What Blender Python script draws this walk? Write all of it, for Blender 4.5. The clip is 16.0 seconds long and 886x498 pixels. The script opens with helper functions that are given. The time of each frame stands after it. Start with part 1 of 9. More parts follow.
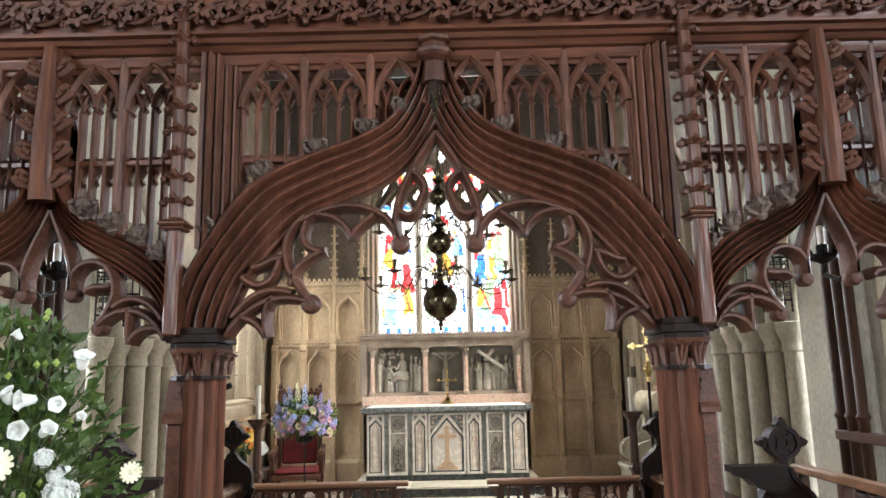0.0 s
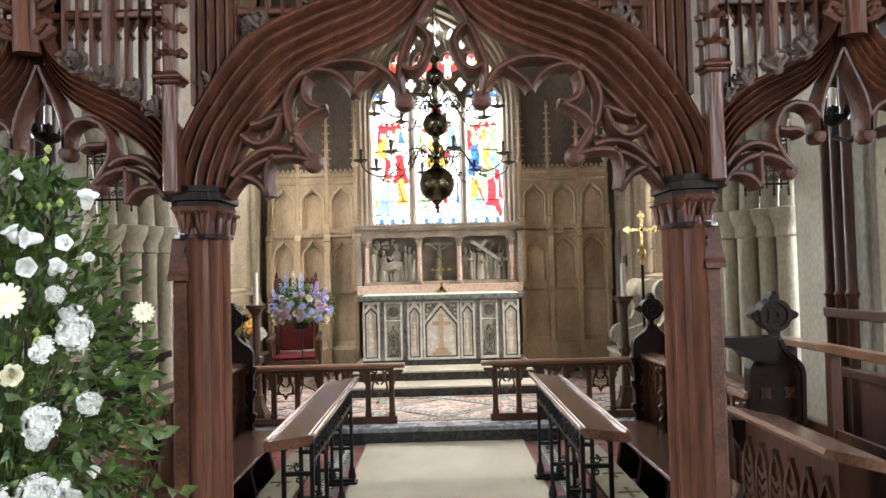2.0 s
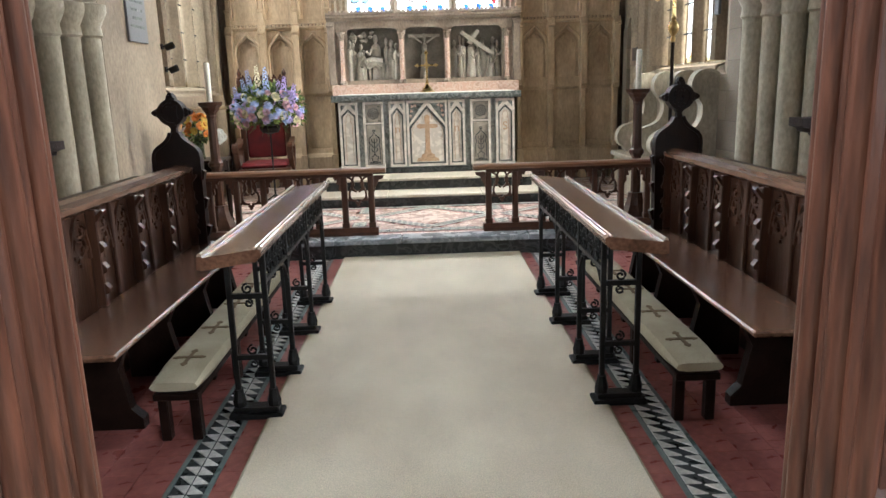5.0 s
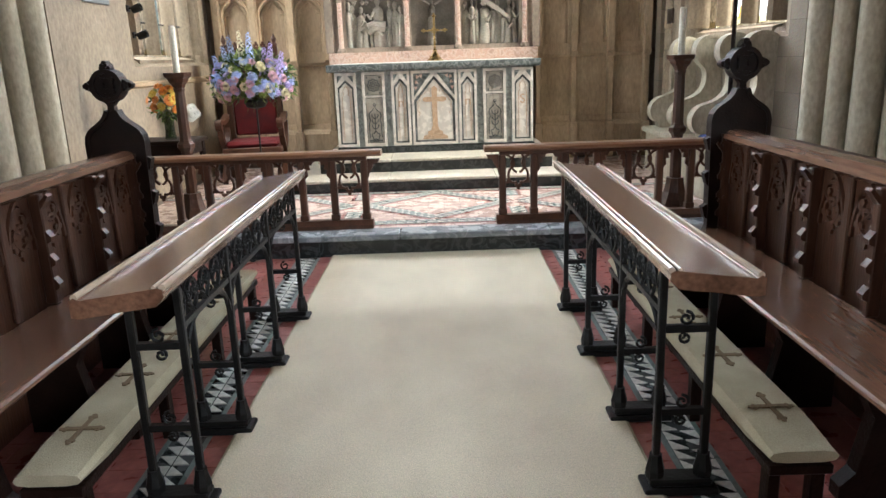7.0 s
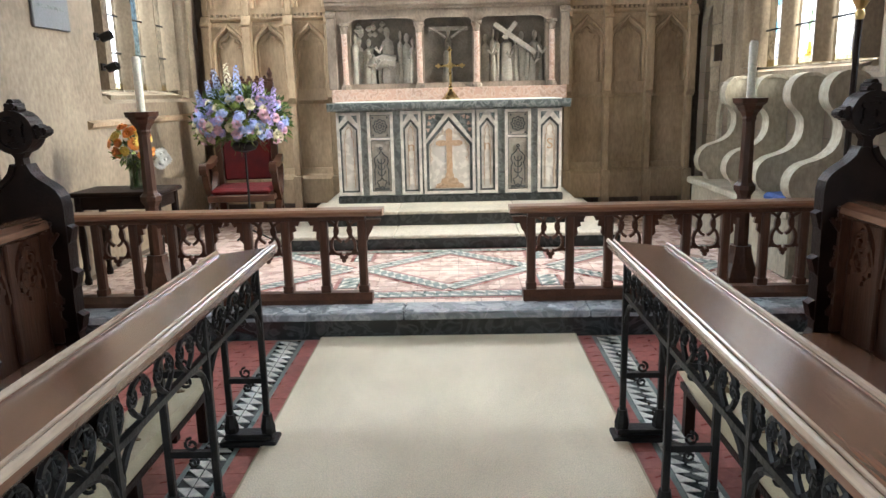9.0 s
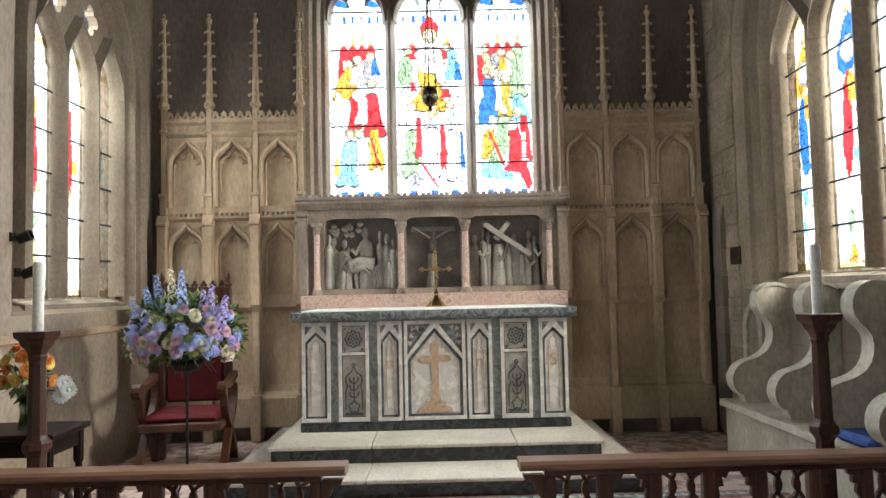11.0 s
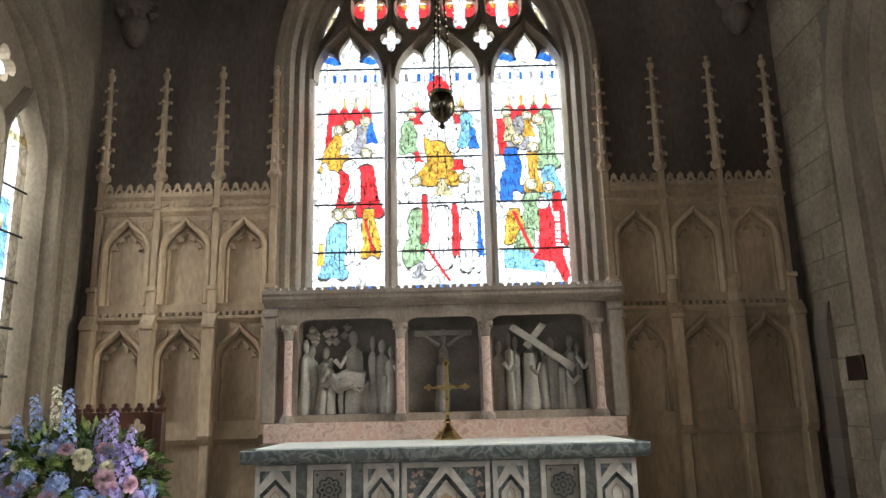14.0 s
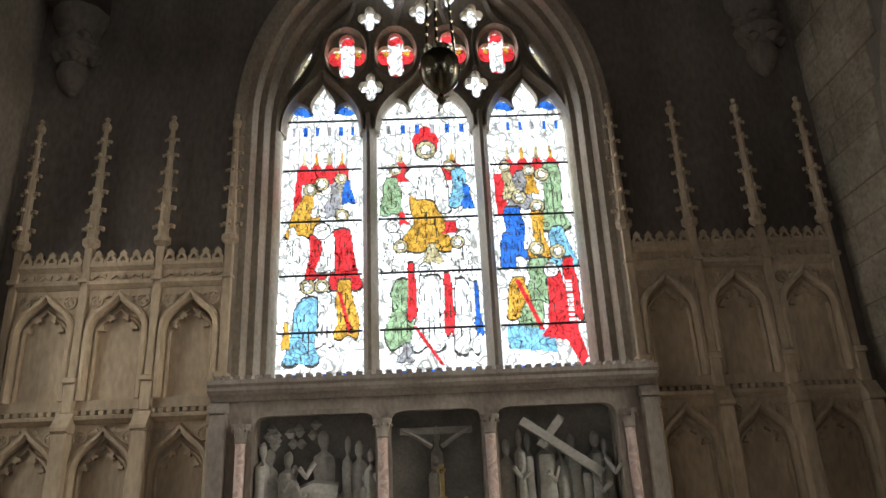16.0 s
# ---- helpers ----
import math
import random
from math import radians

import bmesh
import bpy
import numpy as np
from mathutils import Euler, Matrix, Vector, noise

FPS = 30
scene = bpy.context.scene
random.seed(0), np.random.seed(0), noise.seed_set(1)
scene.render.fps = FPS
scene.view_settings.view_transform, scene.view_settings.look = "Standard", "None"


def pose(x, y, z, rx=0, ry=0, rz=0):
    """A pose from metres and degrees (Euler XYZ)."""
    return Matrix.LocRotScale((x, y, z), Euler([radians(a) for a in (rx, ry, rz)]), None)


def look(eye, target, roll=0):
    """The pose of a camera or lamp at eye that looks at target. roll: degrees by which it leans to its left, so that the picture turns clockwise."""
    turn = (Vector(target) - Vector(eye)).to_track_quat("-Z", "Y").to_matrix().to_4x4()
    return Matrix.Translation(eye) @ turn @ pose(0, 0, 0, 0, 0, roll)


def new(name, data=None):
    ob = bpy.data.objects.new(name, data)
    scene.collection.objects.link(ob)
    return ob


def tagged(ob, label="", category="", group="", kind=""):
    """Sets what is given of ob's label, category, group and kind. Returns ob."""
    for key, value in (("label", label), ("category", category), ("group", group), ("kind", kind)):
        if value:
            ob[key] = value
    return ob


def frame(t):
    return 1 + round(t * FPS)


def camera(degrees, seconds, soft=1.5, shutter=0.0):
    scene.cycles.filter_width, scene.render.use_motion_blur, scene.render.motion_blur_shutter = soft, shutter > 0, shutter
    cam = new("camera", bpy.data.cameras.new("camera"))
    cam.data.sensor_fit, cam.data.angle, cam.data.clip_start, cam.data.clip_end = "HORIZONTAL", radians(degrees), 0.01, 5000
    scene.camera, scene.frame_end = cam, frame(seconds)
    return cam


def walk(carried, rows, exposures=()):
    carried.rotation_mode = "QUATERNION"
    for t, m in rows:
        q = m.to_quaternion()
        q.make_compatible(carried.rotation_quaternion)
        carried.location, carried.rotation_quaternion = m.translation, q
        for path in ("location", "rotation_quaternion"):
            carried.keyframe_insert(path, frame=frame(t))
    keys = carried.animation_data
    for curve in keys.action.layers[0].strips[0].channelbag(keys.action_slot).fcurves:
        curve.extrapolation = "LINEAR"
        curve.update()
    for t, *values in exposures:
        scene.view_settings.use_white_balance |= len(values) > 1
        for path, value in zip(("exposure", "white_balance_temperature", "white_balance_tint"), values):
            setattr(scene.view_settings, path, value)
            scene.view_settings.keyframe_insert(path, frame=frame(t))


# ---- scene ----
cam = camera(63.5, 16.0)
METRES, EYE, TILT, LEAN, TURN = 7.2, 1.86, 0.0, 0.0, 0.1
ROWS = [
    (0.0, 0.0, 0.0, 0.0, 0.22, 10.14, 1.25),
    (0.5, -0.0007, 0.0009, -0.003, 0.19, 8.16, 1.19),
    (1.0, -0.0013, 0.0025, -0.007, 0.16, 6.09, 1.14),
    (1.5, -0.0026, 0.0046, -0.0117, -0.15, 4.07, 1.3),
    (2.0, -0.0068, 0.0069, -0.0166, -0.5, 2.02, 1.42),
    (2.5, -0.0089, 0.0111, -0.0204, -0.9, 0.02, 1.53),
    (3.0, -0.0059, 0.0277, -0.0255, -0.95, -2.03, 1.27),
    (3.5, 0.0, 0.052, -0.0306, 0.38, -4.69, 0.87),
    (4.0, 0.0011, 0.0766, -0.0364, 0.24, -7.45, 1.04),
    (4.5, -0.0064, 0.1102, -0.0439, -1.57, -10.63, 1.73),
    (7.0, 0.0108, 0.286, -0.0517, -0.24, -14.96, 1.98),
    (7.5, 0.0094, 0.3206, -0.053, 0.05, -14.96, 1.91),
    (8.0, 0.0049, 0.3597, -0.052, -0.27, -14.73, 1.72),
    (8.5, 0.0095, 0.3997, -0.0513, 0.08, -14.17, 1.2),
    (9.0, 0.0095, 0.4396, -0.0474, 0.95, -12.24, 1.32),
    (9.5, 0.004, 0.4807, -0.042, -0.43, -7.92, 2.21),
    (10.0, 0.0067, 0.5186, -0.0374, -0.42, -3.06, 1.77),
    (12.5, 0.0022, 0.7216, -0.0312, -0.38, 7.8, 1.18),
    (13.0, 0.0038, 0.7594, -0.0283, -0.37, 9.42, 1.3),
    (13.5, 0.0056, 0.7965, -0.0263, 0.16, 11.16, 1.36),
    (14.0, -0.0, 0.8356, -0.0264, 0.13, 12.52, 1.31),
    (14.5, -0.0007, 0.8735, -0.0216, -1.12, 14.25, 1.49),
    (15.0, 0.0017, 0.912, -0.0169, -1.24, 16.49, 1.82),
    (15.5, -0.002, 0.945, -0.0157, -1.1, 18.5, 2.16),
    (16.0, -0.0056, 0.9752, -0.0119, -0.8, 20.0, 2.46),
]
walk(cam, [(t, pose(0, 0, EYE, TILT, LEAN, TURN) @ pose(METRES * x, METRES * y, METRES * z, 90 + pitch, roll, yaw)) for t, x, y, z, yaw, pitch, roll in ROWS],
     exposures=[(0.0, 0.58, 5650, 6), (3.0, 0.5, 5650, 7), (4.5, 0.5, 5550, 6), (8.0, 0.72, 5450, 6), (9.0, 0.6, 5450, 6), (10.0, 0.3, 5400, 6), (12.4, -0.27, 5350, 5), (14.0, -0.52, 5350, 5), (16.0, -0.95, 5400, 5)])

CX = -0.02          # middle line of the church
STEP1, STEP2, STEP3 = 0.165, 0.29, 0.43
WALL = 2.86         # inner face of the side walls from the middle line
EAST = 11.6         # inner face of the east wall

# ---- world, sun, large lights ----
world = bpy.data.worlds.new("world")
scene.world = world
world.use_nodes = True
wn = world.node_tree.nodes
sky = wn.new("ShaderNodeTexSky")
sky.sky_type, sky.sun_disc = "NISHITA", False
sky.sun_elevation, sky.sun_rotation = radians(48), radians(100)
world.node_tree.links.new(sky.outputs[0], wn["Background"].inputs[0])
wn["Background"].inputs[1].default_value = 0.12

sun = new("sun", bpy.data.lights.new("sun", "SUN"))
sun.data.energy, sun.data.angle, sun.data.color = 1.2, radians(12), (1.0, 0.95, 0.87)
sun.matrix_world = look((8, -1.5, 9), (0, 0, 0))


def window_light(name, at, target, w, h, watts, colour):
    lamp = new(name, bpy.data.lights.new(name, "AREA"))
    lamp.data.shape, lamp.data.size, lamp.data.size_y = "RECTANGLE", w, h
    lamp.data.energy, lamp.data.color = watts, colour
    lamp.matrix_world = look(at, target)
    return lamp


DAY = (1.0, 0.985, 0.96)
window_light("daylight_south_chancel", (CX + 5.6, 9.0, 4.0), (CX - 1.8, 11.2, 1.3), 1.4, 2.2, 900, (1.0, 0.87, 0.68))
window_light("daylight_north_chancel", (CX - 3.75, 10.1, 4.2), (CX + 2.6, 10.6, 0.7), 1.3, 1.8, 250, (1.0, 0.93, 0.80))
window_light("daylight_east", (CX, 12.75, 4.3), (CX, 7.0, 1.0), 2.9, 3.9, 1250, DAY)
# chapel pair: added fill lamps, the chapel walls have no window
window_light("daylight_south_chapel", (CX + 6.2, 5.4, 2.9), (CX + 2, 5.4, 1.6), 3.0, 2.4, 640, DAY)
window_light("daylight_north_chapel", (CX - 6.2, 5.4, 2.9), (CX - 2, 5.4, 1.6), 3.0, 2.4, 640, DAY)
window_light("daylight_south_nave", (CX + 5.6, -2.6, 3.6), (CX, 1.8, 2.6), 3.6, 3.0, 740, DAY)
window_light("daylight_north_nave", (CX - 5.6, -2.6, 3.6), (CX, 1.8, 2.6), 3.6, 3.0, 540, DAY)


# ---- materials ----
def nodes_of(name):
    m = bpy.data.materials.new(name)
    m.use_nodes = True
    t = m.node_tree
    return m, t.nodes, t.links, t.nodes["Principled BSDF"]


def solid(name, c1, c2, rough=0.6, scale=6.0, stretch=(1, 1, 1), bump=0.15, fine=60.0, metal=0.0, spread=0.25, coat=0.0, stain=0.5, gloss=0.3):
    """Two-scale varied surface: broad stains between c1 and c2, fine grain in tone and relief."""
    m, n, l, b = nodes_of(name)
    co = n.new("ShaderNodeTexCoord")
    mp = n.new("ShaderNodeMapping")
    mp.inputs["Scale"].default_value = stretch
    l.new(co.outputs["Object"], mp.inputs[0])
    broad, grain = n.new("ShaderNodeTexNoise"), n.new("ShaderNodeTexNoise")
    broad.inputs["Scale"].default_value, broad.inputs["Detail"].default_value = scale, 5
    grain.inputs["Scale"].default_value, grain.inputs["Detail"].default_value = fine, 4
    l.new(mp.outputs[0], broad.inputs["Vector"])
    l.new(mp.outputs[0], grain.inputs["Vector"])
    ramp = n.new("ShaderNodeValToRGB")
    ramp.color_ramp.elements[0].position, ramp.color_ramp.elements[1].position = 0.5 - spread, 0.5 + spread
    ramp.color_ramp.elements[0].color, ramp.color_ramp.elements[1].color = (*c1, 1), (*c2, 1)
    l.new(broad.outputs["Fac"], ramp.inputs[0])
    rnd = n.new("ShaderNodeObjectInfo")
    tone = n.new("ShaderNodeMath")
    tone.operation = "MULTIPLY_ADD"
    tone.inputs[1].default_value, tone.inputs[2].default_value = 0.22, 0.89
    l.new(rnd.outputs["Random"], tone.inputs[0])
    gm = n.new("ShaderNodeMapRange")
    gm.inputs["From Min"].default_value, gm.inputs["From Max"].default_value = 0.3, 0.7
    gm.inputs["To Min"].default_value, gm.inputs["To Max"].default_value = 1 - 0.3 * stain, 1 + 0.25 * stain
    l.new(grain.outputs["Fac"], gm.inputs[0])
    mul = n.new("ShaderNodeMath")
    mul.operation = "MULTIPLY"
    l.new(gm.outputs[0], mul.inputs[0])
    l.new(tone.outputs[0], mul.inputs[1])
    hsv = n.new("ShaderNodeHueSaturation")
    l.new(ramp.outputs[0], hsv.inputs["Color"])
    l.new(mul.outputs[0], hsv.inputs["Value"])
    l.new(hsv.outputs[0], b.inputs["Base Color"])
    rr = n.new("ShaderNodeMapRange")
    rr.inputs["To Min"].default_value, rr.inputs["To Max"].default_value = max(rough - 0.12, 0.03), min(rough + 0.12, 1)
    l.new(broad.outputs["Fac"], rr.inputs[0])
    l.new(rr.outputs[0], b.inputs["Roughness"])
    b.inputs["Metallic"].default_value = metal
    b.inputs["Specular IOR Level"].default_value = gloss
    b.inputs["Coat Weight"].default_value, b.inputs["Coat Roughness"].default_value = coat, 0.25
    bp = n.new("ShaderNodeBump")
    bp.inputs["Strength"].default_value, bp.inputs["Distance"].default_value = bump, 0.01
    l.new(grain.outputs["Fac"], bp.inputs["Height"])
    l.new(bp.outputs[0], b.inputs["Normal"])
    return m


def marble(name, base, vein, rough=0.25, scale=3.0, amount=0.5):
    m, n, l, b = nodes_of(name)
    co, w, ns, ramp = n.new("ShaderNodeTexCoord"), n.new("ShaderNodeTexNoise"), n.new("ShaderNodeTexNoise"), n.new("ShaderNodeValToRGB")
    ns.inputs["Scale"].default_value, ns.inputs["Detail"].default_value = scale, 4
    w.inputs["Scale"].default_value, w.inputs["Detail"].default_value, w.inputs["Distortion"].default_value = scale * 1.7, 8, 1.6
    l.new(co.outputs["Object"], ns.inputs["Vector"])
    l.new(co.outputs["Object"], w.inputs["Vector"])
    e = ramp.color_ramp.elements
    e[0].position, e[1].position = 0.44, 0.6
    e[0].color, e[1].color = (*base, 1), (*[a * 0.8 for a in base], 1)
    k = ramp.color_ramp.elements.new(0.5)
    k.color = (*[a * (1 - amount) + v * amount for a, v in zip(base, vein)], 1)
    l.new(w.outputs["Fac"], ramp.inputs[0])
    l.new(ramp.outputs[0], b.inputs["Base Color"])
    rr = n.new("ShaderNodeMapRange")
    rr.inputs["To Min"].default_value, rr.inputs["To Max"].default_value = max(rough - 0.1, 0.04), rough + 0.15
    l.new(ns.outputs["Fac"], rr.inputs[0])
    l.new(rr.outputs[0], b.inputs["Roughness"])
    return m


def blocks(name, c1, c2, joint, bw=0.42, bh=0.24, plane="xz", dark=0.8):
    """Coursed ashlar with faint joints, for stretches of wall whose stones barely tell apart."""
    m, n, l, b = nodes_of(name)
    co, sep, com = n.new("ShaderNodeTexCoord"), n.new("ShaderNodeSeparateXYZ"), n.new("ShaderNodeCombineXYZ")
    l.new(co.outputs["Object"], sep.inputs[0])
    l.new(sep.outputs["X" if plane[0] == "x" else "Y"], com.inputs[0])
    l.new(sep.outputs["Z"], com.inputs[1])
    br = n.new("ShaderNodeTexBrick")
    br.inputs["Scale"].default_value = 1.0
    br.inputs["Brick Width"].default_value, br.inputs["Row Height"].default_value = bw, bh
    br.inputs["Mortar Size"].default_value, br.inputs["Mortar Smooth"].default_value = 0.004, 0.6
    br.inputs["Color1"].default_value, br.inputs["Color2"].default_value, br.inputs["Mortar"].default_value = (*c1, 1), (*c2, 1), (*joint, 1)
    l.new(com.outputs[0], br.inputs["Vector"])
    ns, fine, mix, mix2 = n.new("ShaderNodeTexNoise"), n.new("ShaderNodeTexNoise"), n.new("ShaderNodeMixRGB"), n.new("ShaderNodeMixRGB")
    ns.inputs["Scale"].default_value, ns.inputs["Detail"].default_value = 1.3, 6
    fine.inputs["Scale"].default_value, fine.inputs["Detail"].default_value = 45, 5
    l.new(co.outputs["Object"], ns.inputs["Vector"])
    l.new(co.outputs["Object"], fine.inputs["Vector"])
    ramp = n.new("ShaderNodeValToRGB")
    ramp.color_ramp.elements[0].position, ramp.color_ramp.elements[1].position = 0.32, 0.68
    ramp.color_ramp.elements[0].color = (dark, dark * 0.97, dark * 0.93, 1)
    l.new(ns.outputs["Fac"], ramp.inputs[0])
    mix.blend_type = mix2.blend_type = "MULTIPLY"
    mix.inputs[0].default_value, mix2.inputs[0].default_value = 1.0, 0.35
    l.new(br.outputs["Color"], mix.inputs[1])
    l.new(ramp.outputs[0], mix.inputs[2])
    l.new(mix.outputs[0], mix2.inputs[1])
    l.new(fine.outputs["Color"], mix2.inputs[2])
    l.new(mix2.outputs[0], b.inputs["Base Color"])
    b.inputs["Roughness"].default_value = 0.9
    bp, add = n.new("ShaderNodeBump"), n.new("ShaderNodeMath")
    add.operation = "MULTIPLY_ADD"
    add.inputs[1].default_value = -0.8
    l.new(br.outputs["Fac"], add.inputs[0])
    l.new(fine.outputs["Fac"], add.inputs[2])
    bp.inputs["Strength"].default_value, bp.inputs["Distance"].default_value = 0.35, 0.012
    l.new(add.outputs[0], bp.inputs["Height"])
    l.new(bp.outputs[0], b.inputs["Normal"])
    return m


def glass_of(name, colour, lead=9.0, trace=26.0, line=(0.45, 0.44, 0.42)):
    """Leaded, painted glass: daylight comes straight through, tinted; black cames between the quarries and fine painted lines."""
    m, n, l, b = nodes_of(name)
    n.remove(b)
    out = n["Material Output"]
    co = n.new("ShaderNodeTexCoord")
    warp, add = n.new("ShaderNodeTexNoise"), n.new("ShaderNodeMixRGB")
    warp.inputs["Scale"].default_value = 5.0
    add.blend_type, add.inputs[0].default_value = "ADD", 0.25
    tall = n.new("ShaderNodeMapping")
    tall.inputs["Scale"].default_value = (1, 1, 0.5)
    l.new(co.outputs["Object"], tall.inputs[0])
    l.new(co.outputs["Object"], warp.inputs["Vector"])
    l.new(tall.outputs[0], add.inputs[1])
    l.new(warp.outputs["Color"], add.inputs[2])
    last = n.new("ShaderNodeRGB")
    last.outputs[0].default_value = (*colour, 1)
    last = last.outputs[0]
    for scale, p0, p1, dark in ((lead, 0.006, 0.016, (0.02, 0.02, 0.02)), (trace, 0.02, 0.07, line)):
        if scale < 0.1:
            continue
        vo, ramp, mul = n.new("ShaderNodeTexVoronoi"), n.new("ShaderNodeValToRGB"), n.new("ShaderNodeMixRGB")
        vo.feature = "DISTANCE_TO_EDGE"
        vo.inputs["Scale"].default_value = scale
        l.new(add.outputs[0], vo.inputs["Vector"])
        ramp.color_ramp.elements[0].position, ramp.color_ramp.elements[1].position = p0, p1
        ramp.color_ramp.elements[0].color = (*dark, 1)
        l.new(vo.outputs["Distance"], ramp.inputs[0])
        mul.blend_type, mul.inputs[0].default_value = "MULTIPLY", 1.0
        l.new(last, mul.inputs[1])
        l.new(ramp.outputs[0], mul.inputs[2])
        last = mul.outputs[0]
    ns, r2, mul = n.new("ShaderNodeTexNoise"), n.new("ShaderNodeValToRGB"), n.new("ShaderNodeMixRGB")
    ns.inputs["Scale"].default_value, ns.inputs["Detail"].default_value = 17, 6
    l.new(co.outputs["Object"], ns.inputs["Vector"])
    r2.color_ramp.elements[0].position, r2.color_ramp.elements[1].position = 0.36, 0.56
    r2.color_ramp.elements[0].color = (0.6, 0.57, 0.52, 1)
    l.new(ns.outputs["Fac"], r2.inputs[0])
    mul.blend_type, mul.inputs[0].default_value = "MULTIPLY", 1.0
    l.new(last, mul.inputs[1])
    l.new(r2.outputs[0], mul.inputs[2])
    tr, gl, mx = n.new("ShaderNodeBsdfTransparent"), n.new("ShaderNodeBsdfGlossy"), n.new("ShaderNodeMixShader")
    gl.inputs["Roughness"].default_value = 0.2
    mx.inputs[0].default_value = 0.04
    l.new(mul.outputs[0], tr.inputs[0])
    l.new(tr.outputs[0], mx.inputs[1])
    l.new(gl.outputs[0], mx.inputs[2])
    l.new(mx.outputs[0], out.inputs[0])
    return m


def glow(name, colour, strength):
    m, n, l, b = nodes_of(name)
    b.inputs["Emission Color"].default_value, b.inputs["Emission Strength"].default_value = (*colour, 1), strength
    b.inputs["Base Color"].default_value = (0.8, 0.8, 0.8, 1)
    return m


OAK = solid("screen oak", (0.040, 0.0150, 0.0085), (0.135, 0.050, 0.027), 0.38, 5, (1, 1, 0.10), 0.4, 55, coat=0.1, stain=1.6)
OAK_H = solid("screen oak beam", (0.042, 0.0145, 0.008), (0.125, 0.045, 0.023), 0.40, 5, (0.10, 1, 1), 0.4, 55, coat=0.1, stain=1.4)
CARVED = solid("carved oak", (0.034, 0.0135, 0.008), (0.105, 0.042, 0.024), 0.5, 14, (1, 1, 1), 0.35, 90, stain=0.9)
PANEL = solid("screen panel oak", (0.048, 0.0195, 0.0115), (0.150, 0.062, 0.036), 0.52, 6, (1, 1, 0.2), 0.35, 70, stain=1.2)
CROCKET = solid("dusty carved oak", (0.06, 0.040, 0.030), (0.14, 0.10, 0.078), 0.6, 12, (1, 1, 1), 0.4, 90)
STALL = solid("stall oak", (0.032, 0.013, 0.007), (0.085, 0.036, 0.020), 0.36, 6, (1, 0.15, 1), 0.2, 80, coat=0.12, stain=0.8)
STALL_V = solid("stall panel oak", (0.026, 0.0105, 0.006), (0.082, 0.035, 0.019), 0.38, 7, (1, 1, 0.12), 0.2, 80, coat=0.1, stain=0.9)
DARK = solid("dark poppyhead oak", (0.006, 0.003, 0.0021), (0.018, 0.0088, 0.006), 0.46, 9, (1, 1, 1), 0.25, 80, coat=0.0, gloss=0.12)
SEAT = solid("worn seat oak", (0.075, 0.035, 0.020), (0.20, 0.102, 0.060), 0.22, 5, (1, 0.1, 1), 0.12, 60, coat=0.5, stain=1.0)
# pale colour paints in the window highlight along the desk edges
EDGE = solid("worn pale desk edge", (0.26, 0.18, 0.12), (0.48, 0.38, 0.29), 0.2, 6, (1, 0.2, 1), 0.1, 60, coat=0.6)
RER_STONE = solid("grey weathered reredos stone", (0.20, 0.158, 0.122), (0.36, 0.295, 0.235), 0.75, 4, (1, 1, 0.5), 0.3, 45, stain=0.6, spread=0.2)
ASHLAR = solid("warm ashlar block", (0.20, 0.158, 0.108), (0.40, 0.330, 0.235), 0.9, 3.0, (1, 1, 1), 0.5, 32, stain=0.8, spread=0.2)
COURSED = blocks("pale coursed limestone", (0.36, 0.325, 0.25), (0.29, 0.26, 0.20), (0.20, 0.18, 0.14), 0.6, 0.3, "xz", 0.7)
RAILTOP = solid("handrail oak", (0.13, 0.062, 0.032), (0.27, 0.14, 0.075), 0.33, 5, (0.12, 1, 1), 0.12, 70, coat=0.35)
IRON = solid("black iron", (0.006, 0.006, 0.006), (0.016, 0.015, 0.014), 0.45, 12, (1, 1, 1), 0.2, 60, gloss=0.18)
STONE = blocks("warm ashlar", (0.33, 0.275, 0.205), (0.24, 0.198, 0.147), (0.18, 0.15, 0.115), 0.55, 0.28, "yz", 0.62)
# stained plaster; base colour also holds the shade of the upper wall
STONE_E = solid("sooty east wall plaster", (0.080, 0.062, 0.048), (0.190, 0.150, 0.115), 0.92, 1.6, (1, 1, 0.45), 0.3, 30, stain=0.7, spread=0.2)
STONE_P = solid("stained plaster", (0.19, 0.148, 0.104), (0.34, 0.275, 0.198), 0.9, 1.8, (1, 1, 0.7), 0.3, 26, stain=0.6, spread=0.2)
CARVE = solid("carved limestone", (0.27, 0.195, 0.120), (0.52, 0.395, 0.255), 0.85, 2.6, (1, 1, 0.35), 0.3, 40, stain=0.55, spread=0.19)
TRACERY = solid("window limestone", (0.185, 0.145, 0.100), (0.33, 0.265, 0.188), 0.85, 2.4, (1, 1, 0.6), 0.3, 45, stain=0.6, spread=0.2)
PALE = solid("pale limestone", (0.27, 0.240, 0.180), (0.43, 0.385, 0.295), 0.85, 2.5, (1, 1, 0.5), 0.3, 40, stain=0.6, spread=0.2)
STRIP = marble("grey marble strip", (0.20, 0.215, 0.205), (0.42, 0.44, 0.42), 0.3, 6, 0.5)
SLATE_G = marble("dark grey marble", (0.06, 0.065, 0.065), (0.2, 0.21, 0.21), 0.25, 6, 0.4)
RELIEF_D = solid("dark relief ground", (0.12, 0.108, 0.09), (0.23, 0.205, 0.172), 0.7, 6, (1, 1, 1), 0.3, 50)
RELIEF = solid("grey alabaster relief", (0.27, 0.245, 0.205), (0.46, 0.42, 0.36), 0.6, 6, (1, 1, 1), 0.2, 50)
